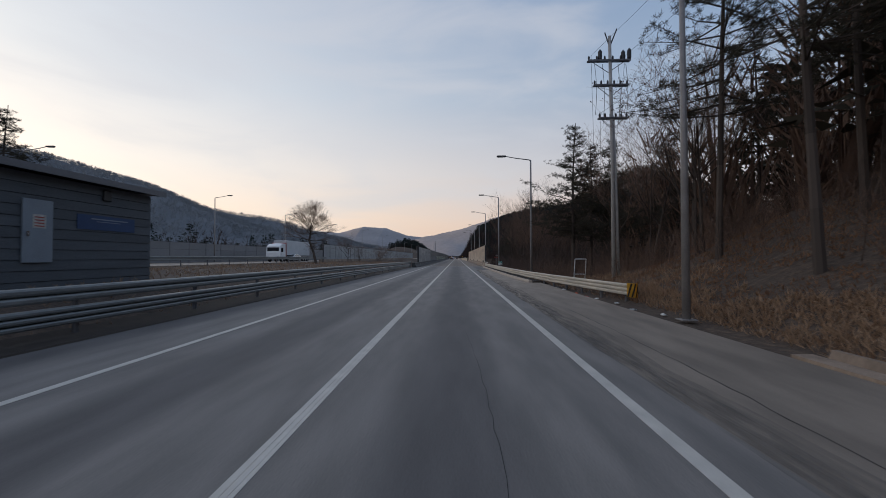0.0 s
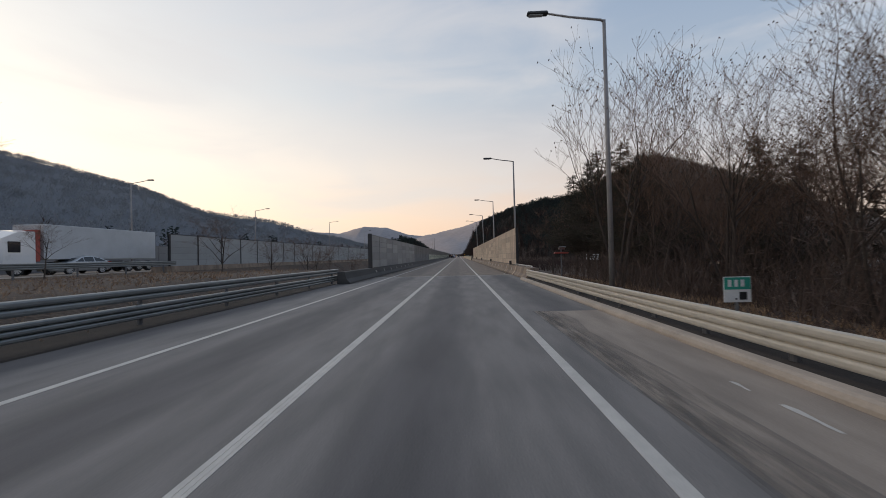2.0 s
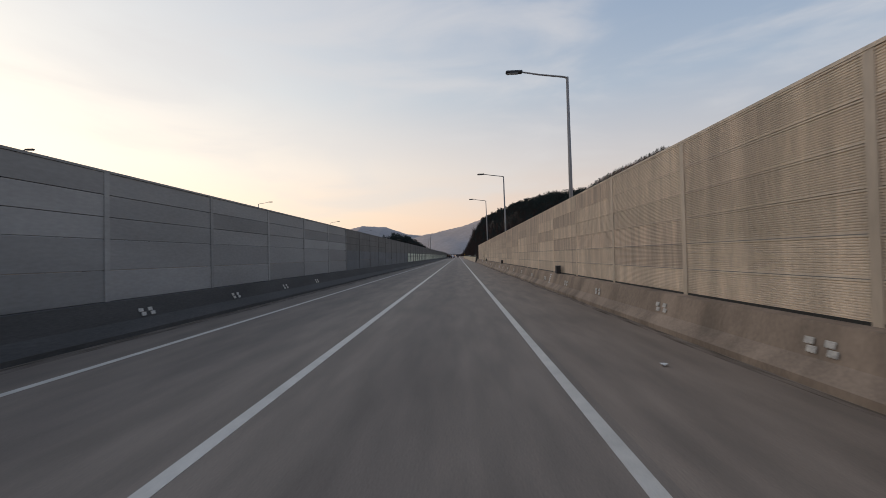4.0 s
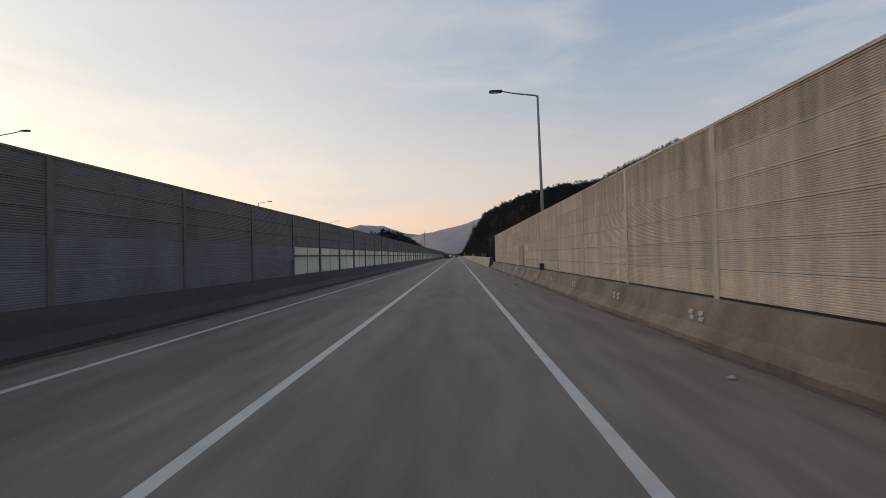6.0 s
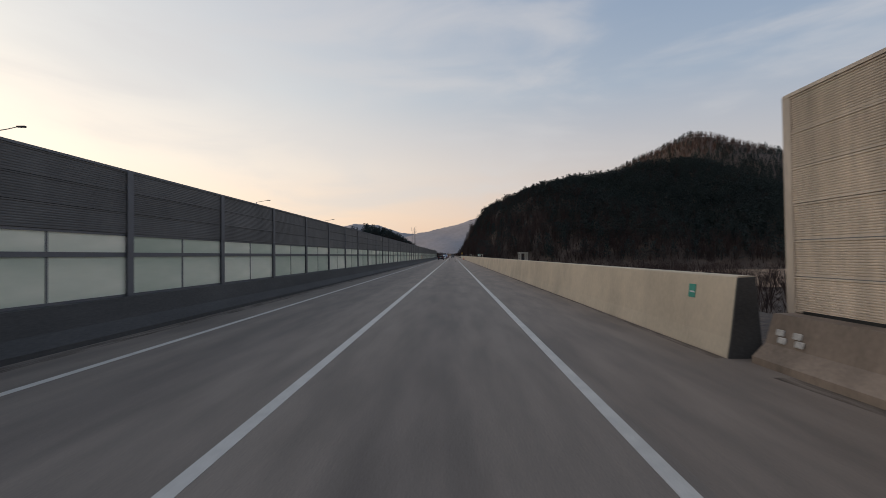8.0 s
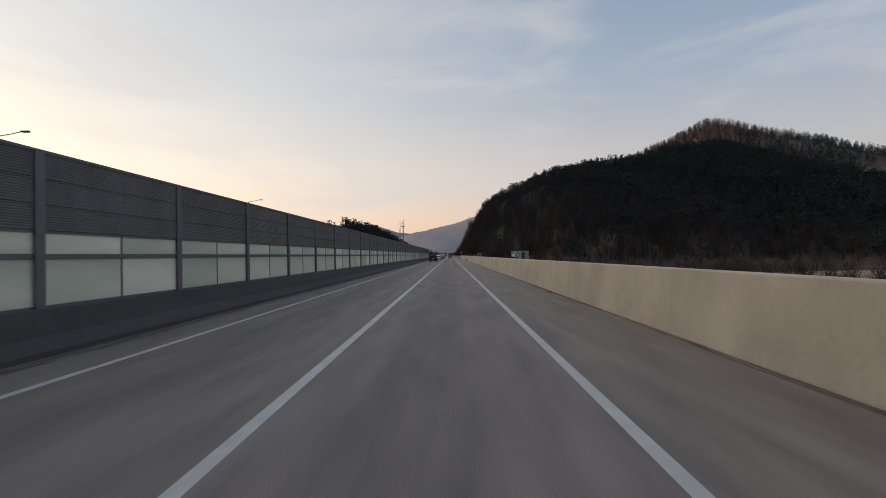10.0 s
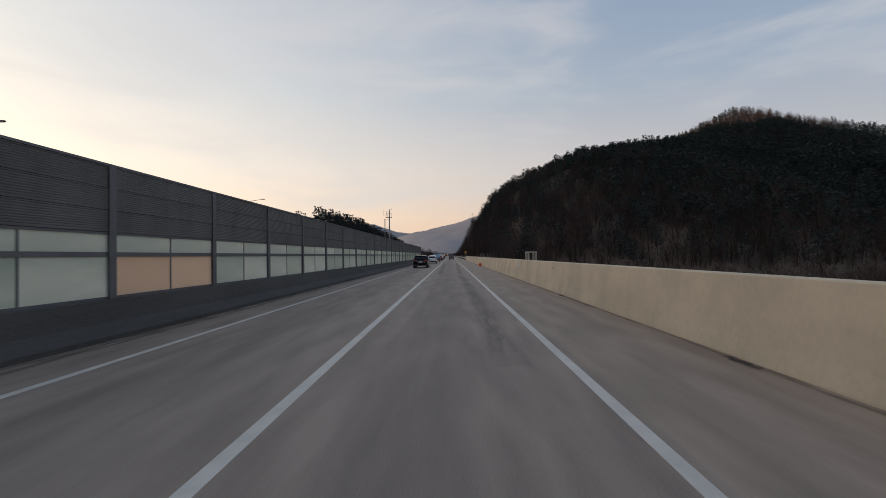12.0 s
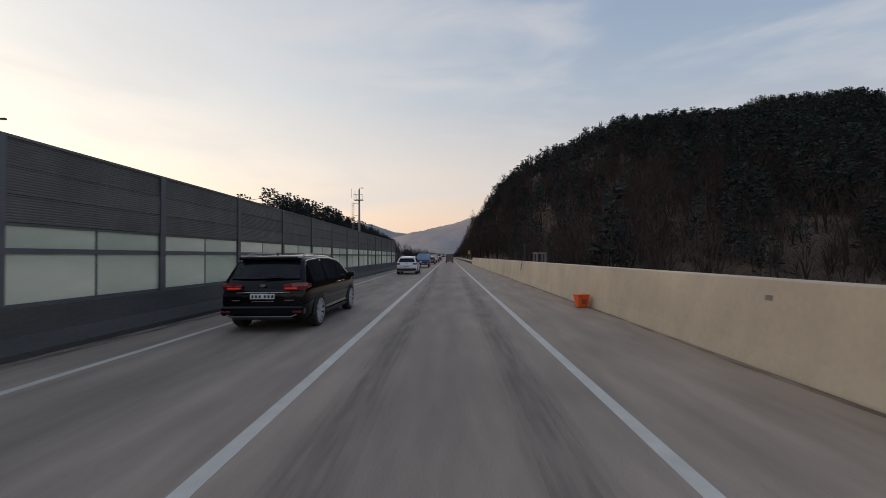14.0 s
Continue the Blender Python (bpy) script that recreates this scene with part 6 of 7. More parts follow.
def house(x, y, w, d, h, roof, rz):
    z0 = at_ground(x, y)
    top = thing("farmhouse", "small pale farmhouse with a pitched roof in the valley", "house", (x, y, z0), group="houses in the valley", rz=rz)
    part("wall", boxed(-w / 2, -d / 2, -0.5, w / 2, d / 2, h), M["panel_light"], top)
    part("roof", sweep([(-w / 2 - 0.4, h - 0.1), (0, h + w * 0.22), (w / 2 + 0.4, h - 0.1), (0, h + w * 0.22 - 0.2)], [-d / 2 - 0.4, d / 2 + 0.4]), roof, top)
    for s in (-1, 1):
        win = part("window", boxed(-w / 2 - 0.03, s * d * 0.25 - 0.5, 1.0, -w / 2 - 0.005, s * d * 0.25 + 0.5, 2.0), M["car_glass"], top)
        part("frame", boxed(-w / 2 - 0.05, s * d * 0.25 - 0.55, 0.93, -w / 2 - 0.03, s * d * 0.25 + 0.55, 0.99), M["post_steel"], win)
        part("window", boxed(s * w * 0.25 - 0.5, -d / 2 - 0.03, 1.0, s * w * 0.25 + 0.5, -d / 2 - 0.005, 2.0), M["car_glass"], top)
    part("door", boxed(-0.45, -d / 2 - 0.04, 0, 0.45, -d / 2 - 0.005, 2.0), M["hut"], top)


for a in ((38, 132, 6, 8, 2.8, M["hut"], 0.3), (52, 126, 5, 7, 2.6, M["panel_grey"], 0.8), (85, 150, 8, 10, 3.0, M["panel_grey"], 0.2), (110, 168, 9, 7, 3.2, M["panel_grey"], -0.4),
          (30, 108, 2.2, 2.4, 2.0, M["panel_grey"], 0.4), (60, 104, 4, 5, 2.2, M["panel_grey"], 0.2), (72, 118, 5, 4, 2.2, M["hut"], -0.3), (140, 190, 9, 9, 3.2, M["panel_grey"], 0.1)):
    house(*a)

# litter caught along the verge
for k, (x, y, c) in enumerate(((4.2, 77.5, "sign_white"), (3.4, 90.2, "sign_white"), (5.35, 17.6, "roof_red"), (5.6, 17.0, "sign_white"), (5.75, 15.2, "sign_white"), (5.5, 19.5, "orange"), (5.3, 21.0, "sign_white"),
                               (5.55, 13.4, "panel_pale"), (5.9, 12.2, "sign_white"), (5.45, 23.0, "panel_pale"), (4.3, 161.7, "sign_white"), (3.9, 133.6, "panel_pale"), (4.2, 119.2, "dark_metal"), (3.6, 150.0, "dark_metal"))):
    rng = random.Random(90 + k)
    b = bmesh.new()
    bmesh.ops.create_icosphere(b, subdivisions=1, radius=0.045 if x < 5 else 0.085)
    for v in b.verts:
        v.co *= rng.uniform(0.5, 1.3)
        v.co.z = max(v.co.z * 0.5 + 0.03, 0.004)
        v.co.x *= 1.5
    lt = mesh_object("litter", b, M[c])
    lt.location = (x, y, max(0.0, at_ground(x, y)) if x < 5.3 else at_ground(x, y) + 0.02)
    if x > ROAD_R and x < ROAD_R + 0.6:
        lt.location.z = 0.0
    tagged(lt, "crumpled scrap of litter lying on the verge", "litter", "litter on the verge")


# ---------------------------------------------------------------- marks on the road
def stain_material(name, color, amount, lo=0.35, hi=0.70):
    m = bpy.data.materials.new(name)
    m.use_nodes = True
    nt = m.node_tree
    N, L = nt.nodes.new, nt.links.new
    b, out = nt.nodes["Principled BSDF"], nt.nodes["Material Output"]
    b.inputs["Base Color"].default_value = (*color, 1)
    b.inputs["Roughness"].default_value = 0.8
    co, mp, nz = N("ShaderNodeTexCoord"), N("ShaderNodeMapping"), N("ShaderNodeTexNoise")
    mp.inputs["Scale"].default_value = (3.0, 0.35, 1)
    L(co.outputs["Object"], mp.inputs[0])
    L(mp.outputs[0], nz.inputs["Vector"])
    nz.inputs["Scale"].default_value, nz.inputs["Detail"].default_value = 3.0, 6
    mr = N("ShaderNodeMapRange")
    mr.inputs["From Min"].default_value, mr.inputs["From Max"].default_value = lo, hi
    mr.inputs["To Max"].default_value = amount
    L(nz.outputs["Fac"], mr.inputs["Value"])
    tr, mix = N("ShaderNodeBsdfTransparent"), N("ShaderNodeMixShader")
    L(mr.outputs[0], mix.inputs[0])
    L(tr.outputs[0], mix.inputs[1])
    L(b.outputs[0], mix.inputs[2])
    L(mix.outputs[0], out.inputs["Surface"])
    return m


M["skid"] = stain_material("tyre_rubber_stain", (0.06, 0.055, 0.052), 0.13, 0.2, 0.85)
M["crack"] = material("crack_shadow", (0.03, 0.03, 0.03), 0.9, vary=0.3, scale=4, fine=40)


def strip(name, pts, w, mat, label, cat, z=0.003, wobble=0.0, seed=0):
    rng = random.Random(seed)
    bm = bmesh.new()
    rows = []
    for x, y in pts:
        x += rng.uniform(-wobble, wobble)
        ww = w * rng.uniform(0.6, 1.3) if wobble else w
        rows.append((bm.verts.new((x - ww / 2, y, z)), bm.verts.new((x + ww / 2, y, z))))
    for a, b_ in zip(rows, rows[1:]):
        bm.faces.new((a[0], a[1], b_[1], b_[0]))
    return tagged(mesh_object(name, bm, mat), label, cat, kind="structure")


def run(x0, x1, y0, y1, n, curve=0.0):
    return [(x0 + (x1 - x0) * t + curve * math.sin(3.1 * t), y0 + (y1 - y0) * t) for t in np.linspace(0, 1, n)]


for x0, x1, y0, y1, cv in ((-1.0, -1.12, 296, 341, 0.06), (0.80, 1.1, 296, 339, 0.05), (-1.2, -1.5, 339, 368, -0.1), (0.95, 0.85, 268, 296, 0.05)):
    for k, w in enumerate((0.62, 0.44, 0.26)):
        strip("tyre_stain", run(x0, x1, y0 + 0.9 * k, y1 - 0.7 * k, 24, cv), w, M["skid"], "soft dark tyre track on the concrete", "tyre mark", 0.003 + 0.0015 * k)
strip("tyre_stain", run(-0.9, -0.8, 272, 302, 20, 0.1), 0.22, M["skid"], "dark rubber tyre track on the concrete", "tyre mark")
strip("road_crack", run(1.26, 1.47, 66.7, 74.2, 40, -0.03), 0.008, M["crack"], "hairline crack in the asphalt", "crack", 0.003, 0.015, 4)
strip("road_crack", run(2.9, 3.4, 0.0, 13.0, 40, 0.2), 0.016, M["crack"], "hairline crack in the asphalt shoulder", "crack", 0.003, 0.02, 5)
strip("road_crack", run(0.15, 0.05, 0.5, 9.0, 30, 0.1), 0.005, M["crack"], "hairline crack in the asphalt", "crack", 0.003, 0.015, 6)

M["dirt"] = stain_material("gutter_dirt", (0.13, 0.095, 0.068), 0.6)
strip("gutter_dirt", run(4.34, 4.34, Y_WALL_END, Y_RAIL, 90), 0.13, M["dirt"], "brown dirt gathered along the barrier foot", "dirt", 0.004, 0.03, 8)
strip("gutter_dirt", run(4.52, 4.52, 76.2, Y_WALL_END - 1, 60), 0.20, M["dirt"], "brown dirt gathered along the parapet foot", "dirt", 0.004, 0.06, 9)
for x, y, ln, w in ((3.64, 45.85, 0.7, 0.07), (3.63, 47.0, 0.35, 0.05)):
    strip("paint_scrap", run(x, x + 0.03, y, y + ln, 6), w, M["paint"], "worn scrap of white paint on the shoulder", "road marking", 0.004, 0.015, 15)
strip("gutter_dirt", run(-6.62, -6.62, 68.5, Y_LEFT_END, 60), 0.36, M["dirt"], "brown dirt gathered along the median parapet", "dirt", 0.004, 0.05, 11)
M["edge_blend"] = stain_material("worn_asphalt_edge", (0.18, 0.158, 0.138), 0.32, 0.28, 0.65)
for k, (x, w) in enumerate(((2.5, 0.25), (2.62, 0.45), (2.8, 0.55))):
    strip("asphalt_wear", run(x, x, -40, 54, 60), w, M["edge_blend"], "uneven dark asphalt edge beside the shoulder", "wear", 0.003 + 0.0015 * k, 0.05, 30 + k)
M["smudge"] = stain_material("oily_smudge", (0.045, 0.04, 0.036), 0.95)
for k, y in enumerate((234.3, 256.2, 268.1, 277.9, 290.7)):
    strip("oil_smudge", run(4.27, 4.32, y - 0.35, y + 0.4, 9), 0.15, M["smudge"], "dark oily smudge at the barrier foot", "stain", 0.006, 0.06, 12 + k)
for k, (y0, y1, w) in enumerate(((287.9, 288.6, 0.05), (288.95, 289.4, 0.035), (290.2, 291.7, 0.03))):
    strip("oil_streak", run(0.26, 0.28, y0, y1, 9, 0.01), w, M["smudge"], "dark broken oil streak on the concrete", "stain", 0.003, 0.012, 21 + k)


# ---------------------------------------------------------------- vehicles
def loft(sections, caps=True):
    """A hull through half profiles [(y, [(x, z), ...])], mirrored over x = 0."""
    bm = bmesh.new()
    rings = []
    for y, prof in sections:
        right = [bm.verts.new((x, y, z)) for x, z in prof]
        left = [bm.verts.new((-x, y, z)) for x, z in prof[1:-1]][::-1]
        rings.append(right + left)
    n = len(rings[0])
    for a, b in zip(rings, rings[1:]):
        for k in range(n):
            bm.faces.new((a[k], a[(k + 1) % n], b[(k + 1) % n], b[k]))
    if caps:
        bm.faces.new(rings[0][::-1])
        bm.faces.new(rings[-1])
    bmesh.ops.recalc_face_normals(bm, faces=bm.faces[:])
    return bm


def wheel(top, x, y, r, w, side):
    b = bmesh.new()
    prof = [(0.70, -0.5), (0.93, -0.5), (1.0, -0.36), (1.0, 0.36), (0.93, 0.5), (0.70, 0.5)]
    n = 28
    rings = [[b.verts.new((x + dx * w, y + math.cos(t) * r * k, r + math.sin(t) * r * k)) for k, dx in prof] for t in (2 * math.pi * i / n for i in range(n))]
    for i in range(n):
        p, q = rings[i], rings[(i + 1) % n]
        for k in range(len(prof)):
            b.faces.new((p[k], p[(k + 1) % 6], q[(k + 1) % 6], q[k]))
    bmesh.ops.recalc_face_normals(b, faces=b.faces[:])
    ty = part("wheel", b, M["tyre"], top, smooth=False)
    b = bmesh.new()
    xo = x + side * w * 0.34
    tube(b, ((xo - side * 0.05, y, r), (xo - side * 0.035, y, r)), r * 0.74, 24)
    part("brake_disc", b, M["plastic"], ty)
    b = bmesh.new()
    for k in range(10):
        a0 = 2 * math.pi * k / 10
        c, s = math.cos(a0), math.sin(a0)
        q = [(0.10, -0.06), (0.10, 0.06), (0.76, 0.13), (0.76, -0.13)]
        f0 = [b.verts.new((xo + side * (0.02 if i < 2 else 0.035), y + r * (u_ * c - v_ * s), r + r * (u_ * s + v_ * c))) for i, (u_, v_) in enumerate(q)]
        f1 = [b.verts.new((v.co.x - side * 0.03, v.co.y, v.co.z)) for v in f0]
        b.faces.new(f0)
        for i in range(4):
            b.faces.new((f0[i], f1[i], f1[(i + 1) % 4], f0[(i + 1) % 4]))
    ring = [[b.verts.new((xo + side * dx, y + r * k * math.cos(t), r + r * k * math.sin(t))) for k, dx in ((0.71, 0.035), (0.79, 0.045), (0.79, -0.02))] for t in (2 * math.pi * i / 28 for i in range(28))]
    for i in range(28):
        p, q = ring[i], ring[(i + 1) % 28]
        for k in range(2):
            b.faces.new((p[k], p[k + 1], q[k + 1], q[k]))
    bmesh.ops.recalc_face_normals(b, faces=b.faces[:])
    part("rim", b, M["rim"], ty)
    return ty


def tail_lamp_shell(s, hw, zl):
    """Lamp that wraps round the rear corner: tall outside, tapering inwards."""
    bm = bmesh.new()
    line = ((0.46, -0.012, 0.05, 0.155), (0.66, -0.016, 0.02, 0.172), (0.82, 0.0, 0.01, 0.17), (0.915, 0.04, 0.01, 0.165), (0.968, 0.14, 0.02, 0.15), (0.985, 0.33, 0.05, 0.10))
    rows = []
    for fx, y, a, b_ in line:
        rows.append([bm.verts.new((s * hw * fx, y, zl - b_)), bm.verts.new((s * hw * (fx + 0.006), y - 0.012, zl - 0.5 * (a + b_))), bm.verts.new((s * hw * fx, y, zl - a))])
    for p, q in zip(rows, rows[1:]):
        for k in range(2):
            bm.faces.new((p[k], q[k], q[k + 1], p[k + 1]))
    bmesh.ops.recalc_face_normals(bm, faces=bm.faces[:])
    bmesh.ops.solidify(bm, geom=bm.faces[:], thickness=0.03)
    return bm


def passenger_car(name, label, at, L, W, H, paint, lit, detail, roof, belt, rear_slope, wheel_r, axles, group="", category="car", rz=0.0, plate="sign_white"):
    """A car with its rear at y = 0: hull, glazing, lamps, trim and wheels. roof: (y, z) line of the top in parts of L and H."""
    top = thing(name, label, category, at, group, rz=rz)
    hw = W / 2
    ys = sorted(set([0.0, 0.012, 0.03, 0.055, 0.085, 0.12, 0.2, 0.3, 0.42, 0.55, 0.63, 0.70, 0.76, 0.82, 0.90, 0.96, 0.985, 1.0]))
    ry, rz_ = [p[0] for p in roof], [p[1] for p in roof]
    secs = []
    for u_ in ys:
        zt = float(np.interp(u_, ry, rz_)) * H
        zb = H * (0.235 if u_ < 0.02 else 0.16 if 0.04 < u_ < 0.95 else 0.19)
        w = hw * float(np.interp(u_, (0, 0.02, 0.06, 0.15, 0.8, 0.93, 1.0), (0.90, 0.955, 0.985, 1.0, 1.0, 0.95, 0.78)))
        bz = min(belt * H, zt - 0.05)
        sh = 0.5 * (zb + bz) + 0.08
        t = max(0.0, min(1.0, (zt - bz) / ((1 - belt) * H)))
        g = w * (0.97 - 0.215 * t)
        secs.append((u_ * L, [(0, zb), (w * 0.90, zb), (w * 0.98, zb + 0.10), (w, sh), (w * 0.985, bz - 0.06), (w * 0.965, bz),
                              (g + 0.03 * t, bz + (zt - bz) * 0.70), (g - 0.02 * t, bz + (zt - bz) * 0.88), (g - 0.11, zt - 0.012 * t), (0, zt + 0.012)]))
    body = part("body", loft(secs), M[paint], top)
    body.data.polygons.foreach_set("use_smooth", [True] * len(body.data.polygons))

    def side_x(u_, z):
        y = u_ * L
        for (ya, pa), (yb, pb) in zip(secs, secs[1:]):
            if ya <= y <= yb:
                k = (y - ya) / (yb - ya)
                prof = [(p[0] + k * (q[0] - p[0]), p[1] + k * (q[1] - p[1])) for p, q in zip(pa, pb)][3:9]
                for (x0, z0), (x1, z1) in zip(prof, prof[1:]):
                    if z0 <= z <= z1:
                        return x0 + (x1 - x0) * (z - z0) / max(z1 - z0, 1e-6)
                return prof[-1][0]
        return hw

    z_lo = belt * H + 0.015
    wins = ((0.11, 0.30), (0.325, 0.53), (0.545, 0.70)) if detail > 1 else ((0.12, 0.32), (0.34, 0.52), (0.535, 0.69))
    for s in (-1, 1):
        for a, b_ in wins:
            bm = bmesh.new()
            rows = []
            for u_ in np.linspace(a, b_, 6):
                zt = float(np.interp(u_, ry, rz_)) * H
                hi_ = min(zt - 0.115, belt * H + (zt - belt * H) * 0.86)
                col = []
                for k in range(4):
                    z = z_lo + max(hi_ - z_lo, 0.02) * k / 3
                    col.append(bm.verts.new((s * (side_x(u_, z) + 0.006), u_ * L, z)))
                rows.append(col)
            for p, q in zip(rows, rows[1:]):
                for k in range(3):
                    bm.faces.new((p[k], p[k + 1], q[k + 1], q[k]))
            bmesh.ops.recalc_face_normals(bm, faces=bm.faces[:])
            part("side_window", bm, M["car_glass"], top)
        bm = bmesh.new()
        pts = []
        for u_ in np.linspace(wins[0][0], wins[-1][1], 14):
            zt = float(np.interp(u_, ry, rz_)) * H
            hi_ = min(zt - 0.115, belt * H + (zt - belt * H) * 0.86) + 0.02
            pts.append((s * (side_x(u_, hi_) + 0.004), u_ * L, hi_))
        tube(bm, pts, 0.011, 5)
        if detail:
            part("window_trim", bm, M["chrome"], top)
        else:
            bm.free()
        if detail:
            for u_ in (0.50, 0.585):
                z = belt * H - 0.10
                part("door_handle", boxed(s * hw * 0.985 - 0.015, u_ * L, z, s * hw * 0.985 + 0.035, u_ * L + 0.2, z + 0.03, bevel=0.008), M["chrome"], top)
            bm = boxed(-0.10, -0.06, -0.07, 0.10, 0.06, 0.08, bevel=0.035)
            mi = part("mirror", bm, M[paint], top)
            mi.location = (s * (hw + 0.11), 0.705 * L, belt * H + 0.06)
            part("side_sill", boxed(s * (hw - 0.04) - 0.03, (axles[0] + 0.1) * L, H * 0.14, s * (hw - 0.04) + 0.035, (axles[1] - 0.1) * L, H * 0.19, bevel=0.015), M["plastic"], top)
            part("sill_strip", boxed(s * (hw - 0.012) - 0.004, (axles[0] + 0.1) * L, H * 0.225, s * (hw - 0.012) + 0.014, (axles[1] - 0.1) * L, H * 0.235), M["chrome"], top)
            zt = float(np.interp(0.35, ry, rz_)) * H
            bm = bmesh.new()
            x = s * (hw * 0.66)
            tube(bm, [(x, 0.12 * L, float(np.interp(0.12, ry, rz_)) * H - 0.03), (x, 0.16 * L, zt + 0.004), (x, 0.30 * L, zt + 0.022), (x, 0.44 * L, zt + 0.018), (x, 0.56 * L, zt - 0.012), (x, 0.59 * L, zt - 0.06)], 0.016, 6)
            part("roof_rail", bm, M["dark_chrome"], top)
        for u_ in axles:
            bm = bmesh.new()
            ring = []
            for t in np.linspace(-0.12, math.pi + 0.12, 22):
                ring.append([bm.verts.new((s * (hw + dx), u_ * L + k * math.cos(t), wheel_r + k * math.sin(t))) for k, dx in ((wheel_r * 1.0, -0.05), (wheel_r * 1.17, -0.05), (wheel_r * 1.17, 0.004), (wheel_r * 1.0, 0.004))])
            for p, q in zip(ring, ring[1:]):
                for k in range(4):
                    bm.faces.new((p[k], p[(k + 1) % 4], q[(k + 1) % 4], q[k]))
            bmesh.ops.recalc_face_normals(bm, faces=bm.faces[:])
            part("wheel_arch", bm, M["plastic"], top)
            wheel(top, s * (hw - 0.105), u_ * L, wheel_r, 0.235, s)
    # rear glazing on the sloping tailgate
    (y0, z0), (y1, z1) = rear_slope
    n = Vector((0, -(z1 - z0), (y1 - y0))).normalized() * 0.012
    bm = bmesh.new()
    rows = []
    for t in np.linspace(0.10, 0.90, 5):
        y, z = y0 + (y1 - y0) * t, z0 + (z1 - z0) * t
        hx = hw * (0.80 - 0.10 * t)
        rows.append([bm.verts.new((hx * k, y + n.y + 0.03 * abs(k) ** 3, z + n.z)) for k in np.linspace(-1, 1, 9)])
    for p, q in zip(rows, rows[1:]):
        for k in range(8):
            bm.faces.new((p[k], p[k + 1], q[k + 1], q[k]))
    bmesh.ops.solidify(bm, geom=bm.faces[:], thickness=0.01)
    rw = part("rear_window", bm, M["car_glass"], top, "dark tinted rear window")
    if detail:
        part("spoiler", boxed(-hw * 0.69, y1 - 0.14, z1 - 0.02, hw * 0.69, y1 + 0.16, z1 + 0.055, bevel=0.02), M[paint], top)
        bm = bmesh.new()
        tube(bm, ((-0.05, y0 + n.y - 0.012, z0 + 0.10), (0.34, y0 + n.y + 0.015, z0 + 0.125)), 0.014, 6)
        part("wiper", bm, M["plastic"], rw)
    # lamps, plate, trim
    zl = z0 - 0.02
    for s in (-1, 1):
        if detail > 1:
            lm = part("tail_lamp", tail_lamp_shell(s, hw, zl), M["tail_off"], top)
            part("lit_band", boxed(s * hw * 0.64 - hw * 0.14, -0.028, zl - 0.148, s * hw * 0.64 + hw * 0.14, -0.006, zl - 0.112, bevel=0.006), M["tail_on"] if lit else M["roof_red"], lm)
            part("clear_strip", boxed(s * hw * 0.66 - hw * 0.16, -0.025, zl - 0.085, s * hw * 0.66 + hw * 0.16, -0.006, zl - 0.075), M["roof_red"], lm)
            part("reflector", boxed(s * hw * 0.80 - 0.10, -0.068, H * 0.255, s * hw * 0.80 + 0.10, -0.05, H * 0.28, bevel=0.004), M["tail_off"], top)
            continue
        lm = part("tail_lamp", boxed(s * hw * 0.785 - hw * 0.185, -0.005, zl - 0.155, s * hw * 0.785 + hw * 0.185, 0.085 * L, zl - 0.02, bevel=0.02), M["tail_off"], top)
        if detail:
            part("lit_band", boxed(s * hw * 0.76 - hw * 0.12, -0.010, zl - 0.13, s * hw * 0.76 + hw * 0.12, 0.0, zl - 0.105, bevel=0.004), M["tail_on"] if lit else M["roof_red"], lm)
        else:
            part("lit_band", boxed(s * hw * 0.78 - 0.1, -0.010, zl - 0.13, s * hw * 0.78 + 0.1, 0.0, zl - 0.06, bevel=0.004), M["tail_on"] if lit else M["roof_red"], lm)
        part("reflector", boxed(s * hw * 0.74 - 0.10, -0.012, H * 0.285, s * hw * 0.74 + 0.10, 0.05, H * 0.31, bevel=0.006), M["tail_off"], top)
    yb = -0.006
    pl = part("number_plate", boxed(-0.26, yb - 0.03, zl - 0.36, 0.26, yb + 0.02, zl - 0.25, bevel=0.004), M[plate], top)
    for k in range(6):
        x = -0.205 + k * 0.08 + (0.03 if k > 2 else 0)
        part("plate_bar", boxed(x - 0.022, yb - 0.034, zl - 0.335, x + 0.022, yb - 0.03, zl - 0.275), M["black"], pl)
    part("chrome_bar", boxed(-hw * 0.60, yb - 0.002, zl - 0.235, hw * 0.60, yb + 0.03, zl - 0.212, bevel=0.006), M["chrome"], top)
    bm = bmesh.new()
    bmesh.ops.create_cone(bm, cap_ends=True, segments=20, radius1=0.07, radius2=0.07, depth=0.02)
    for v in bm.verts:
        v.co = Vector((v.co.x, v.co.z + 0.012, v.co.y * 0.5 + zl - 0.07))
    part("badge", bm, M["chrome"], top)
    bp = part("bumper", boxed(-hw * 0.93, -0.06, H * 0.215, hw * 0.93, 0.14, H * 0.335, bevel=0.035), M[paint if detail > 1 else "plastic"], top)
    if detail > 1:
        bm = bmesh.new()
        tube(bm, ((-hw * 0.78, -0.062, H * 0.232), (-hw * 0.66, -0.075, H * 0.208), (hw * 0.66, -0.075, H * 0.208), (hw * 0.78, -0.062, H * 0.232)), 0.012, 8)
        part("skid_trim", bm, M["dark_chrome"], bp)
        part("lower_skirt", boxed(-hw * 0.66, -0.045, H * 0.165, hw * 0.66, 0.10, H * 0.21, bevel=0.02), M["plastic"], bp)
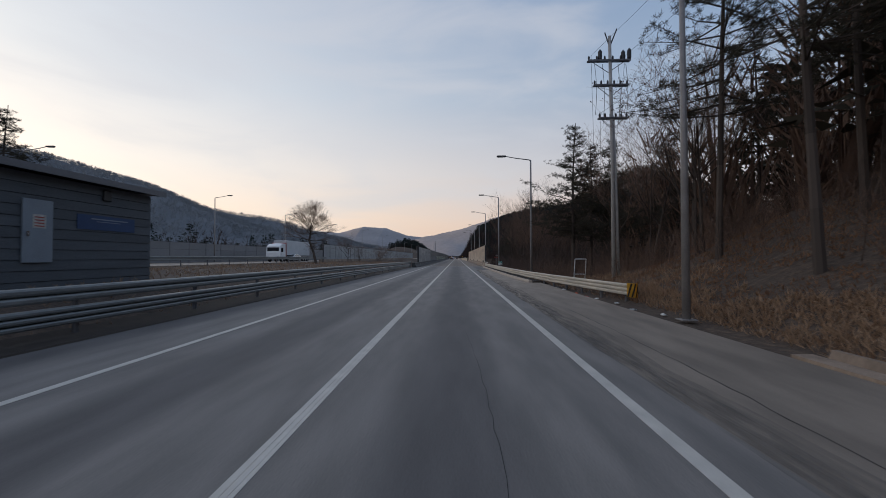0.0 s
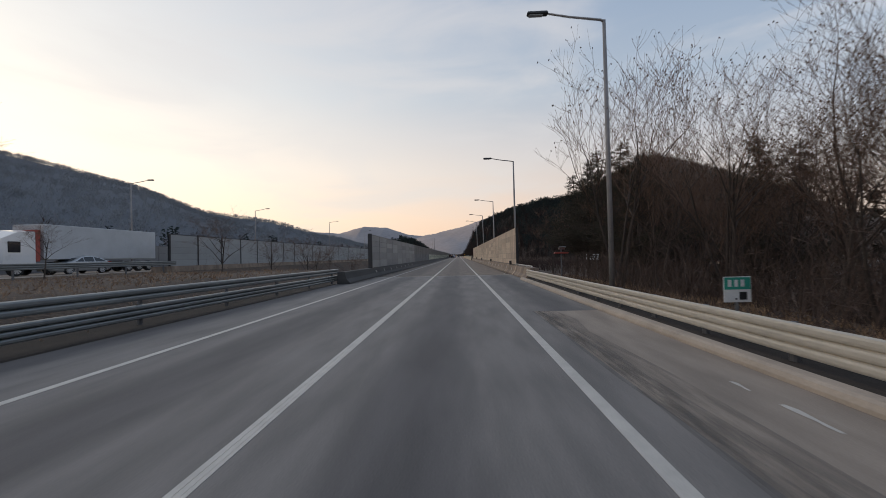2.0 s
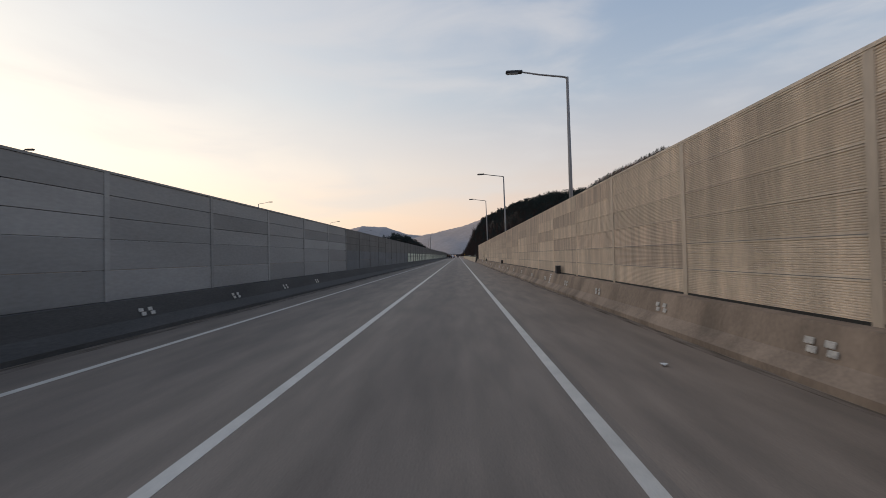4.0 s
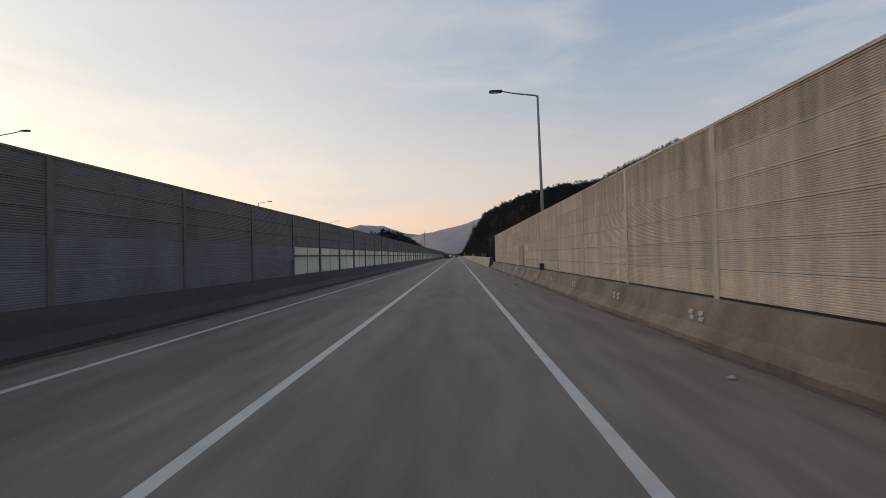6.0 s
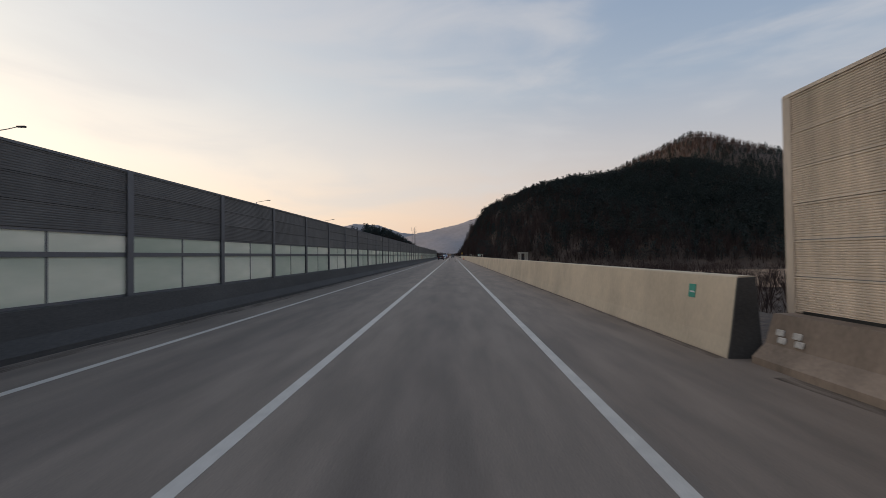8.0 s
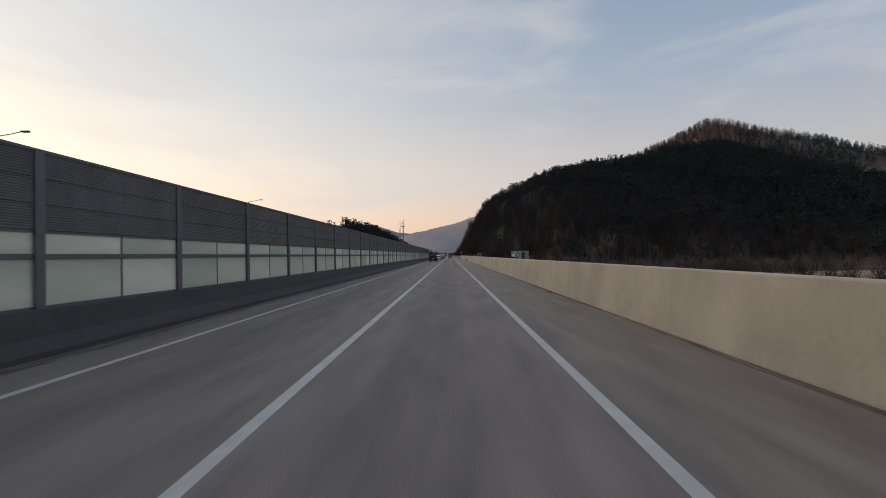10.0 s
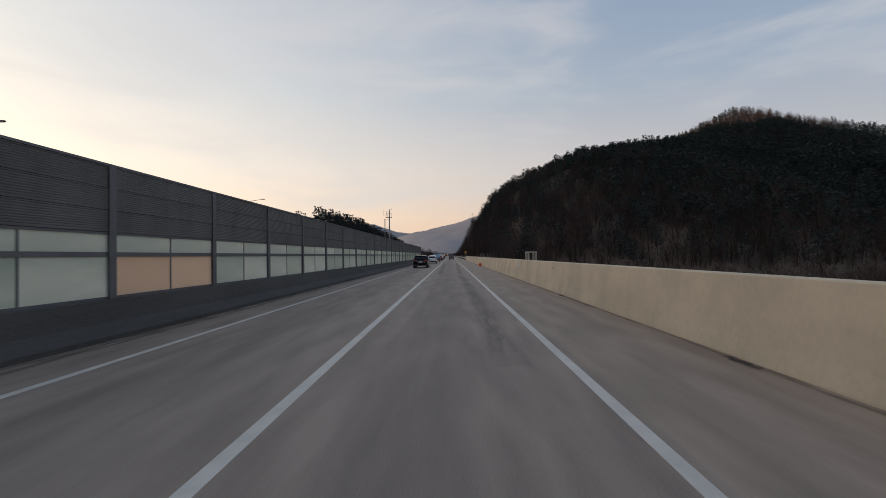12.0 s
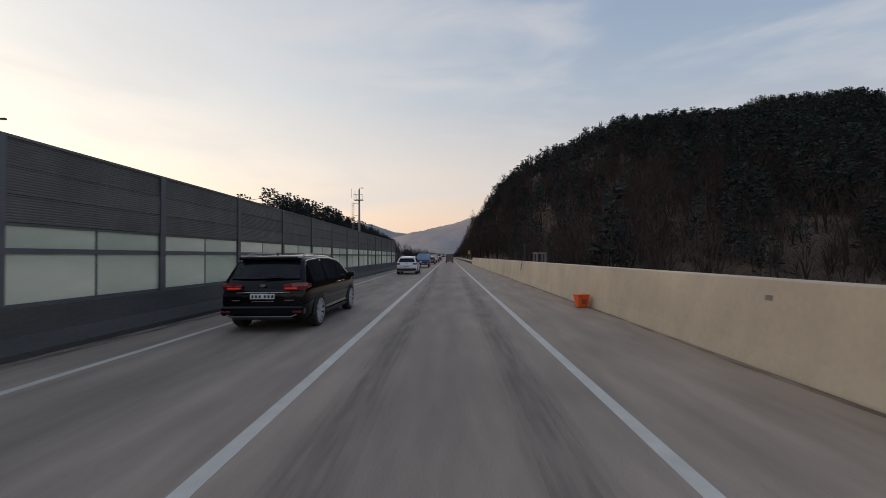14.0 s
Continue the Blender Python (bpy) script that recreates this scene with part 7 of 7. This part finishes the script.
        part("lower_bar", boxed(-0.24, yb - 0.012, zl - 0.425, 0.24, yb + 0.03, zl - 0.40, bevel=0.006), M["chrome"], top)
        bm = bmesh.new()
        tube(bm, ((0, 0.16 * L, float(np.interp(0.16, ry, rz_)) * H), (0, 0.155 * L, float(np.interp(0.16, ry, rz_)) * H + 0.07)), [0.05, 0.006], 6)
        part("aerial_fin", bm, M[paint], top)
        for s, w_ in ((-1, 0.16), (1, 0.2)):
            part("letter_bar", boxed(s * hw * 0.60 - w_ / 2, yb - 0.006, zl - 0.40, s * hw * 0.60 + w_ / 2, yb + 0.03, zl - 0.375), M["dark_chrome"], top)
    # front glazing and headlamps
    bm = bmesh.new()
    rows = []
    for t in np.linspace(0.08, 0.95, 4):
        u_ = 0.60 + t * 0.19
        z = float(np.interp(u_, ry, rz_)) * H
        rows.append([bm.verts.new((hw * 0.68 * k, u_ * L + 0.01, z + 0.022 - 0.02 * k * k)) for k in np.linspace(-1, 1, 7)])
    for p, q in zip(rows, rows[1:]):
        for k in range(6):
            bm.faces.new((p[k], p[k + 1], q[k + 1], q[k]))
    part("windscreen", bm, M["car_glass"], top)
    for s in (-1, 1):
        part("headlamp", boxed(s * hw * 0.68 - 0.16, 0.955 * L, H * 0.42, s * hw * 0.68 + 0.16, 0.99 * L, H * 0.48, bevel=0.02), M["lamp_lens"], top)
    return top


VAN_ROOF = ((0, 0.50), (0.012, 0.60), (0.03, 0.655), (0.085, 0.93), (0.12, 0.975), (0.30, 1.0), (0.50, 0.995), (0.60, 0.965), (0.66, 0.915), (0.78, 0.655), (0.84, 0.615), (0.93, 0.555), (0.985, 0.44), (1.0, 0.36))
SUV_ROOF = ((0, 0.50), (0.012, 0.58), (0.03, 0.66), (0.085, 0.86), (0.13, 0.945), (0.30, 1.0), (0.45, 1.0), (0.55, 0.97), (0.62, 0.90), (0.74, 0.66), (0.82, 0.62), (0.93, 0.55), (0.985, 0.44), (1.0, 0.36))
CAR_ROOF = ((0, 0.52), (0.012, 0.62), (0.03, 0.66), (0.085, 0.70), (0.13, 0.78), (0.25, 0.95), (0.38, 1.0), (0.48, 0.99), (0.56, 0.93), (0.72, 0.665), (0.80, 0.635), (0.93, 0.55), (0.985, 0.42), (1.0, 0.36))

passenger_car("minivan", "glossy black minivan with dark tinted windows and roof rails", (-3.97, 315.40, 0), 4.92, 1.93, 1.69, "car_black", True, 2, VAN_ROOF, 0.615,
              ((0.10, 1.10), (0.41, 1.575)), 0.362, (0.178, 0.79), category="minivan")
passenger_car("suv", "clean white compact SUV with a black lower bumper", (-3.70, 342.70, 0), 4.50, 1.86, 1.62, "car_white", False, 1, SUV_ROOF, 0.62,
              ((0.10, 1.05), (0.42, 1.44)), 0.34, (0.20, 0.80), category="suv")
for at, paint, label, k in (((-3.5, 384.70, 0), "car_red", "dark red estate car in the traffic queue", 0), ((-3.5, 420.70, 0), "car_grey", "dark grey saloon car in the traffic queue", 1),
                            ((-3.5, 452.70, 0), "car_red", "dark red hatchback far down the road", 0), ((0.0, 482.70, 0), "car_silver", "silver saloon car far down the road", 1)):
    passenger_car("car", label, at, 4.6, 1.82, 1.55 if k == 0 else 1.45, paint, True, 0, SUV_ROOF if k == 0 else CAR_ROOF, 0.62 if k == 0 else 0.645,
                  ((0.10, 1.0), (0.42, 1.36)) if k == 0 else ((0.45, 1.0), (1.05, 1.33)), 0.33, (0.20, 0.80), group="cars in the traffic queue")
passenger_car("car", "silver saloon car on the opposite carriageway", (-30.2, 75.6, 0.99), 4.7, 1.84, 1.45, "car_silver", False, 0, CAR_ROOF, 0.645, ((0.45, 1.0), (1.05, 1.33)), 0.33, (0.20, 0.80), rz=math.pi)


def small_truck(at, paint, load, label):
    top = thing("light_truck", label, "truck", at)
    hw = 0.87
    part("chassis", boxed(-0.42, 0.1, 0.42, 0.42, 4.6, 0.58), M["plastic"], top)
    part("bed", boxed(-hw, 0, 0.66, hw, 2.9, 0.76), M["dark_metal"], top)
    for a in ((-hw, 0, 0.76, -hw + 0.04, 2.9, 1.12), (hw - 0.04, 0, 0.76, hw, 2.9, 1.12), (-hw + 0.04, 0, 0.76, hw - 0.04, 0.04, 1.12), (-hw + 0.04, 2.86, 0.76, hw - 0.04, 2.9, 1.12)):
        part("bed_side", boxed(*a, bevel=0.006), M[paint], top)
    part("cargo_cover", sweep([(-hw + 0.03, 1.12), (-hw + 0.02, 1.75), (-hw * 0.7, 2.0), (hw * 0.7, 2.0), (hw - 0.02, 1.75), (hw - 0.03, 1.12)], [0.05, 2.8]), M[load], top)
    sec = [(2.98, [(0, 0.5), (hw * 0.95, 0.5), (hw, 0.7), (hw, 1.2), (hw * 0.9, 1.85), (0, 1.93)]), (3.4, [(0, 0.45), (hw * 0.95, 0.45), (hw, 0.7), (hw, 1.2), (hw * 0.9, 1.88), (0, 1.97)]),
           (4.3, [(0, 0.4), (hw * 0.95, 0.4), (hw, 0.65), (hw * 0.99, 1.2), (hw * 0.88, 1.80), (0, 1.90)]), (4.75, [(0, 0.4), (hw * 0.93, 0.4), (hw * 0.96, 0.65), (hw * 0.94, 1.15), (hw * 0.90, 1.2), (0, 1.22)])]
    part("cab", loft(sec), M[paint], top)
    part("rear_window", boxed(-0.6, 2.955, 1.25, 0.6, 2.975, 1.7), M["car_glass"], top)
    for s in (-1, 1):
        part("side_window", boxed(s * (hw - 0.02) - 0.03, 3.4, 1.22, s * (hw - 0.02) + 0.03, 4.2, 1.62, bevel=0.01), M["car_glass"], top)
        part("tail_lamp", boxed(s * 0.66 - 0.14, -0.05, 0.58, s * 0.66 + 0.14, 0.02, 0.70, bevel=0.01), M["tail_on"], top)
        for y in (0.95, 3.95):
            wheel(top, s * (hw - 0.14), y, 0.31, 0.2, s)
    part("rear_bar", boxed(-hw * 0.9, -0.04, 0.40, hw * 0.9, 0.04, 0.50, bevel=0.01), M["dark_metal"], top)
    pl = part("number_plate", boxed(-0.17, -0.055, 0.52, 0.17, -0.045, 0.64), M["sign_white"], top)
    part("plate_bar", boxed(-0.12, -0.058, 0.555, 0.12, -0.055, 0.605), M["black"], pl)
    return top


small_truck((-3.55, 363.70, 0), "car_blue", "sky_sheet", "small blue truck with a pale blue cargo cover")
small_truck((0.25, 395.70, 0), "car_grey", "hut", "small dark truck with a covered bed")
small_truck((-3.5, 401.70, 0), "car_white", "grey_cloth", "small white truck with a grey box cover")


def lorry():
    """Articulated lorry heading the other way on the far carriageway."""
    top = thing("lorry", "white lorry with a long pale trailer on the opposite carriageway", "lorry", (-31.2, 70.0, 0.99))
    hw = 1.22
    cab = part("cab", loft([(-2.3, [(0, 0.6), (hw * 0.94, 0.6), (hw * 0.96, 1.4), (hw * 0.94, 1.5), (0.0, 1.55)]), (-2.1, [(0, 0.55), (hw, 0.55), (hw, 1.5), (hw * 0.95, 2.6), (0, 2.7)]),
                            (-1.2, [(0, 0.55), (hw, 0.55), (hw, 1.5), (hw * 0.97, 3.05), (0, 3.2)]), (0.0, [(0, 0.55), (hw, 0.55), (hw, 1.5), (hw * 0.97, 3.15), (0, 3.3)])]), M["car_white"], top)
    part("windscreen", boxed(-1.0, -2.25, 1.62, 1.0, -2.12, 2.45, bevel=0.03), M["car_glass"], cab)
    part("side_window", boxed(1.17, -1.8, 1.65, 1.24, -1.0, 2.4, bevel=0.02), M["car_glass"], cab)
    part("side_window", boxed(-1.24, -1.8, 1.65, -1.17, -1.0, 2.4, bevel=0.02), M["car_glass"], cab)
    part("deflector_stripe", boxed(-hw, 0.02, 1.0, hw, 0.35, 3.3, bevel=0.03), M["roof_red"], top)
    part("trailer", boxed(-hw, 0.6, 1.15, hw, 11.5, 3.75, bevel=0.03), M["grey_cloth"], top)
    part("side_guard", boxed(hw - 0.06, 3.0, 0.55, hw, 7.5, 1.0), M["plastic"], top)
    for s in (-1, 1):
        for y in (-1.2, 1.2, 8.3, 9.5, 10.7):
            wheel(top, s * (hw - 0.2), y, 0.48, 0.34, s)
        part("headlamp", boxed(s * 0.9 - 0.2, -2.36, 0.75, s * 0.9 + 0.2, -2.28, 0.98, bevel=0.02), M["lamp_lens"], top)


lorry()
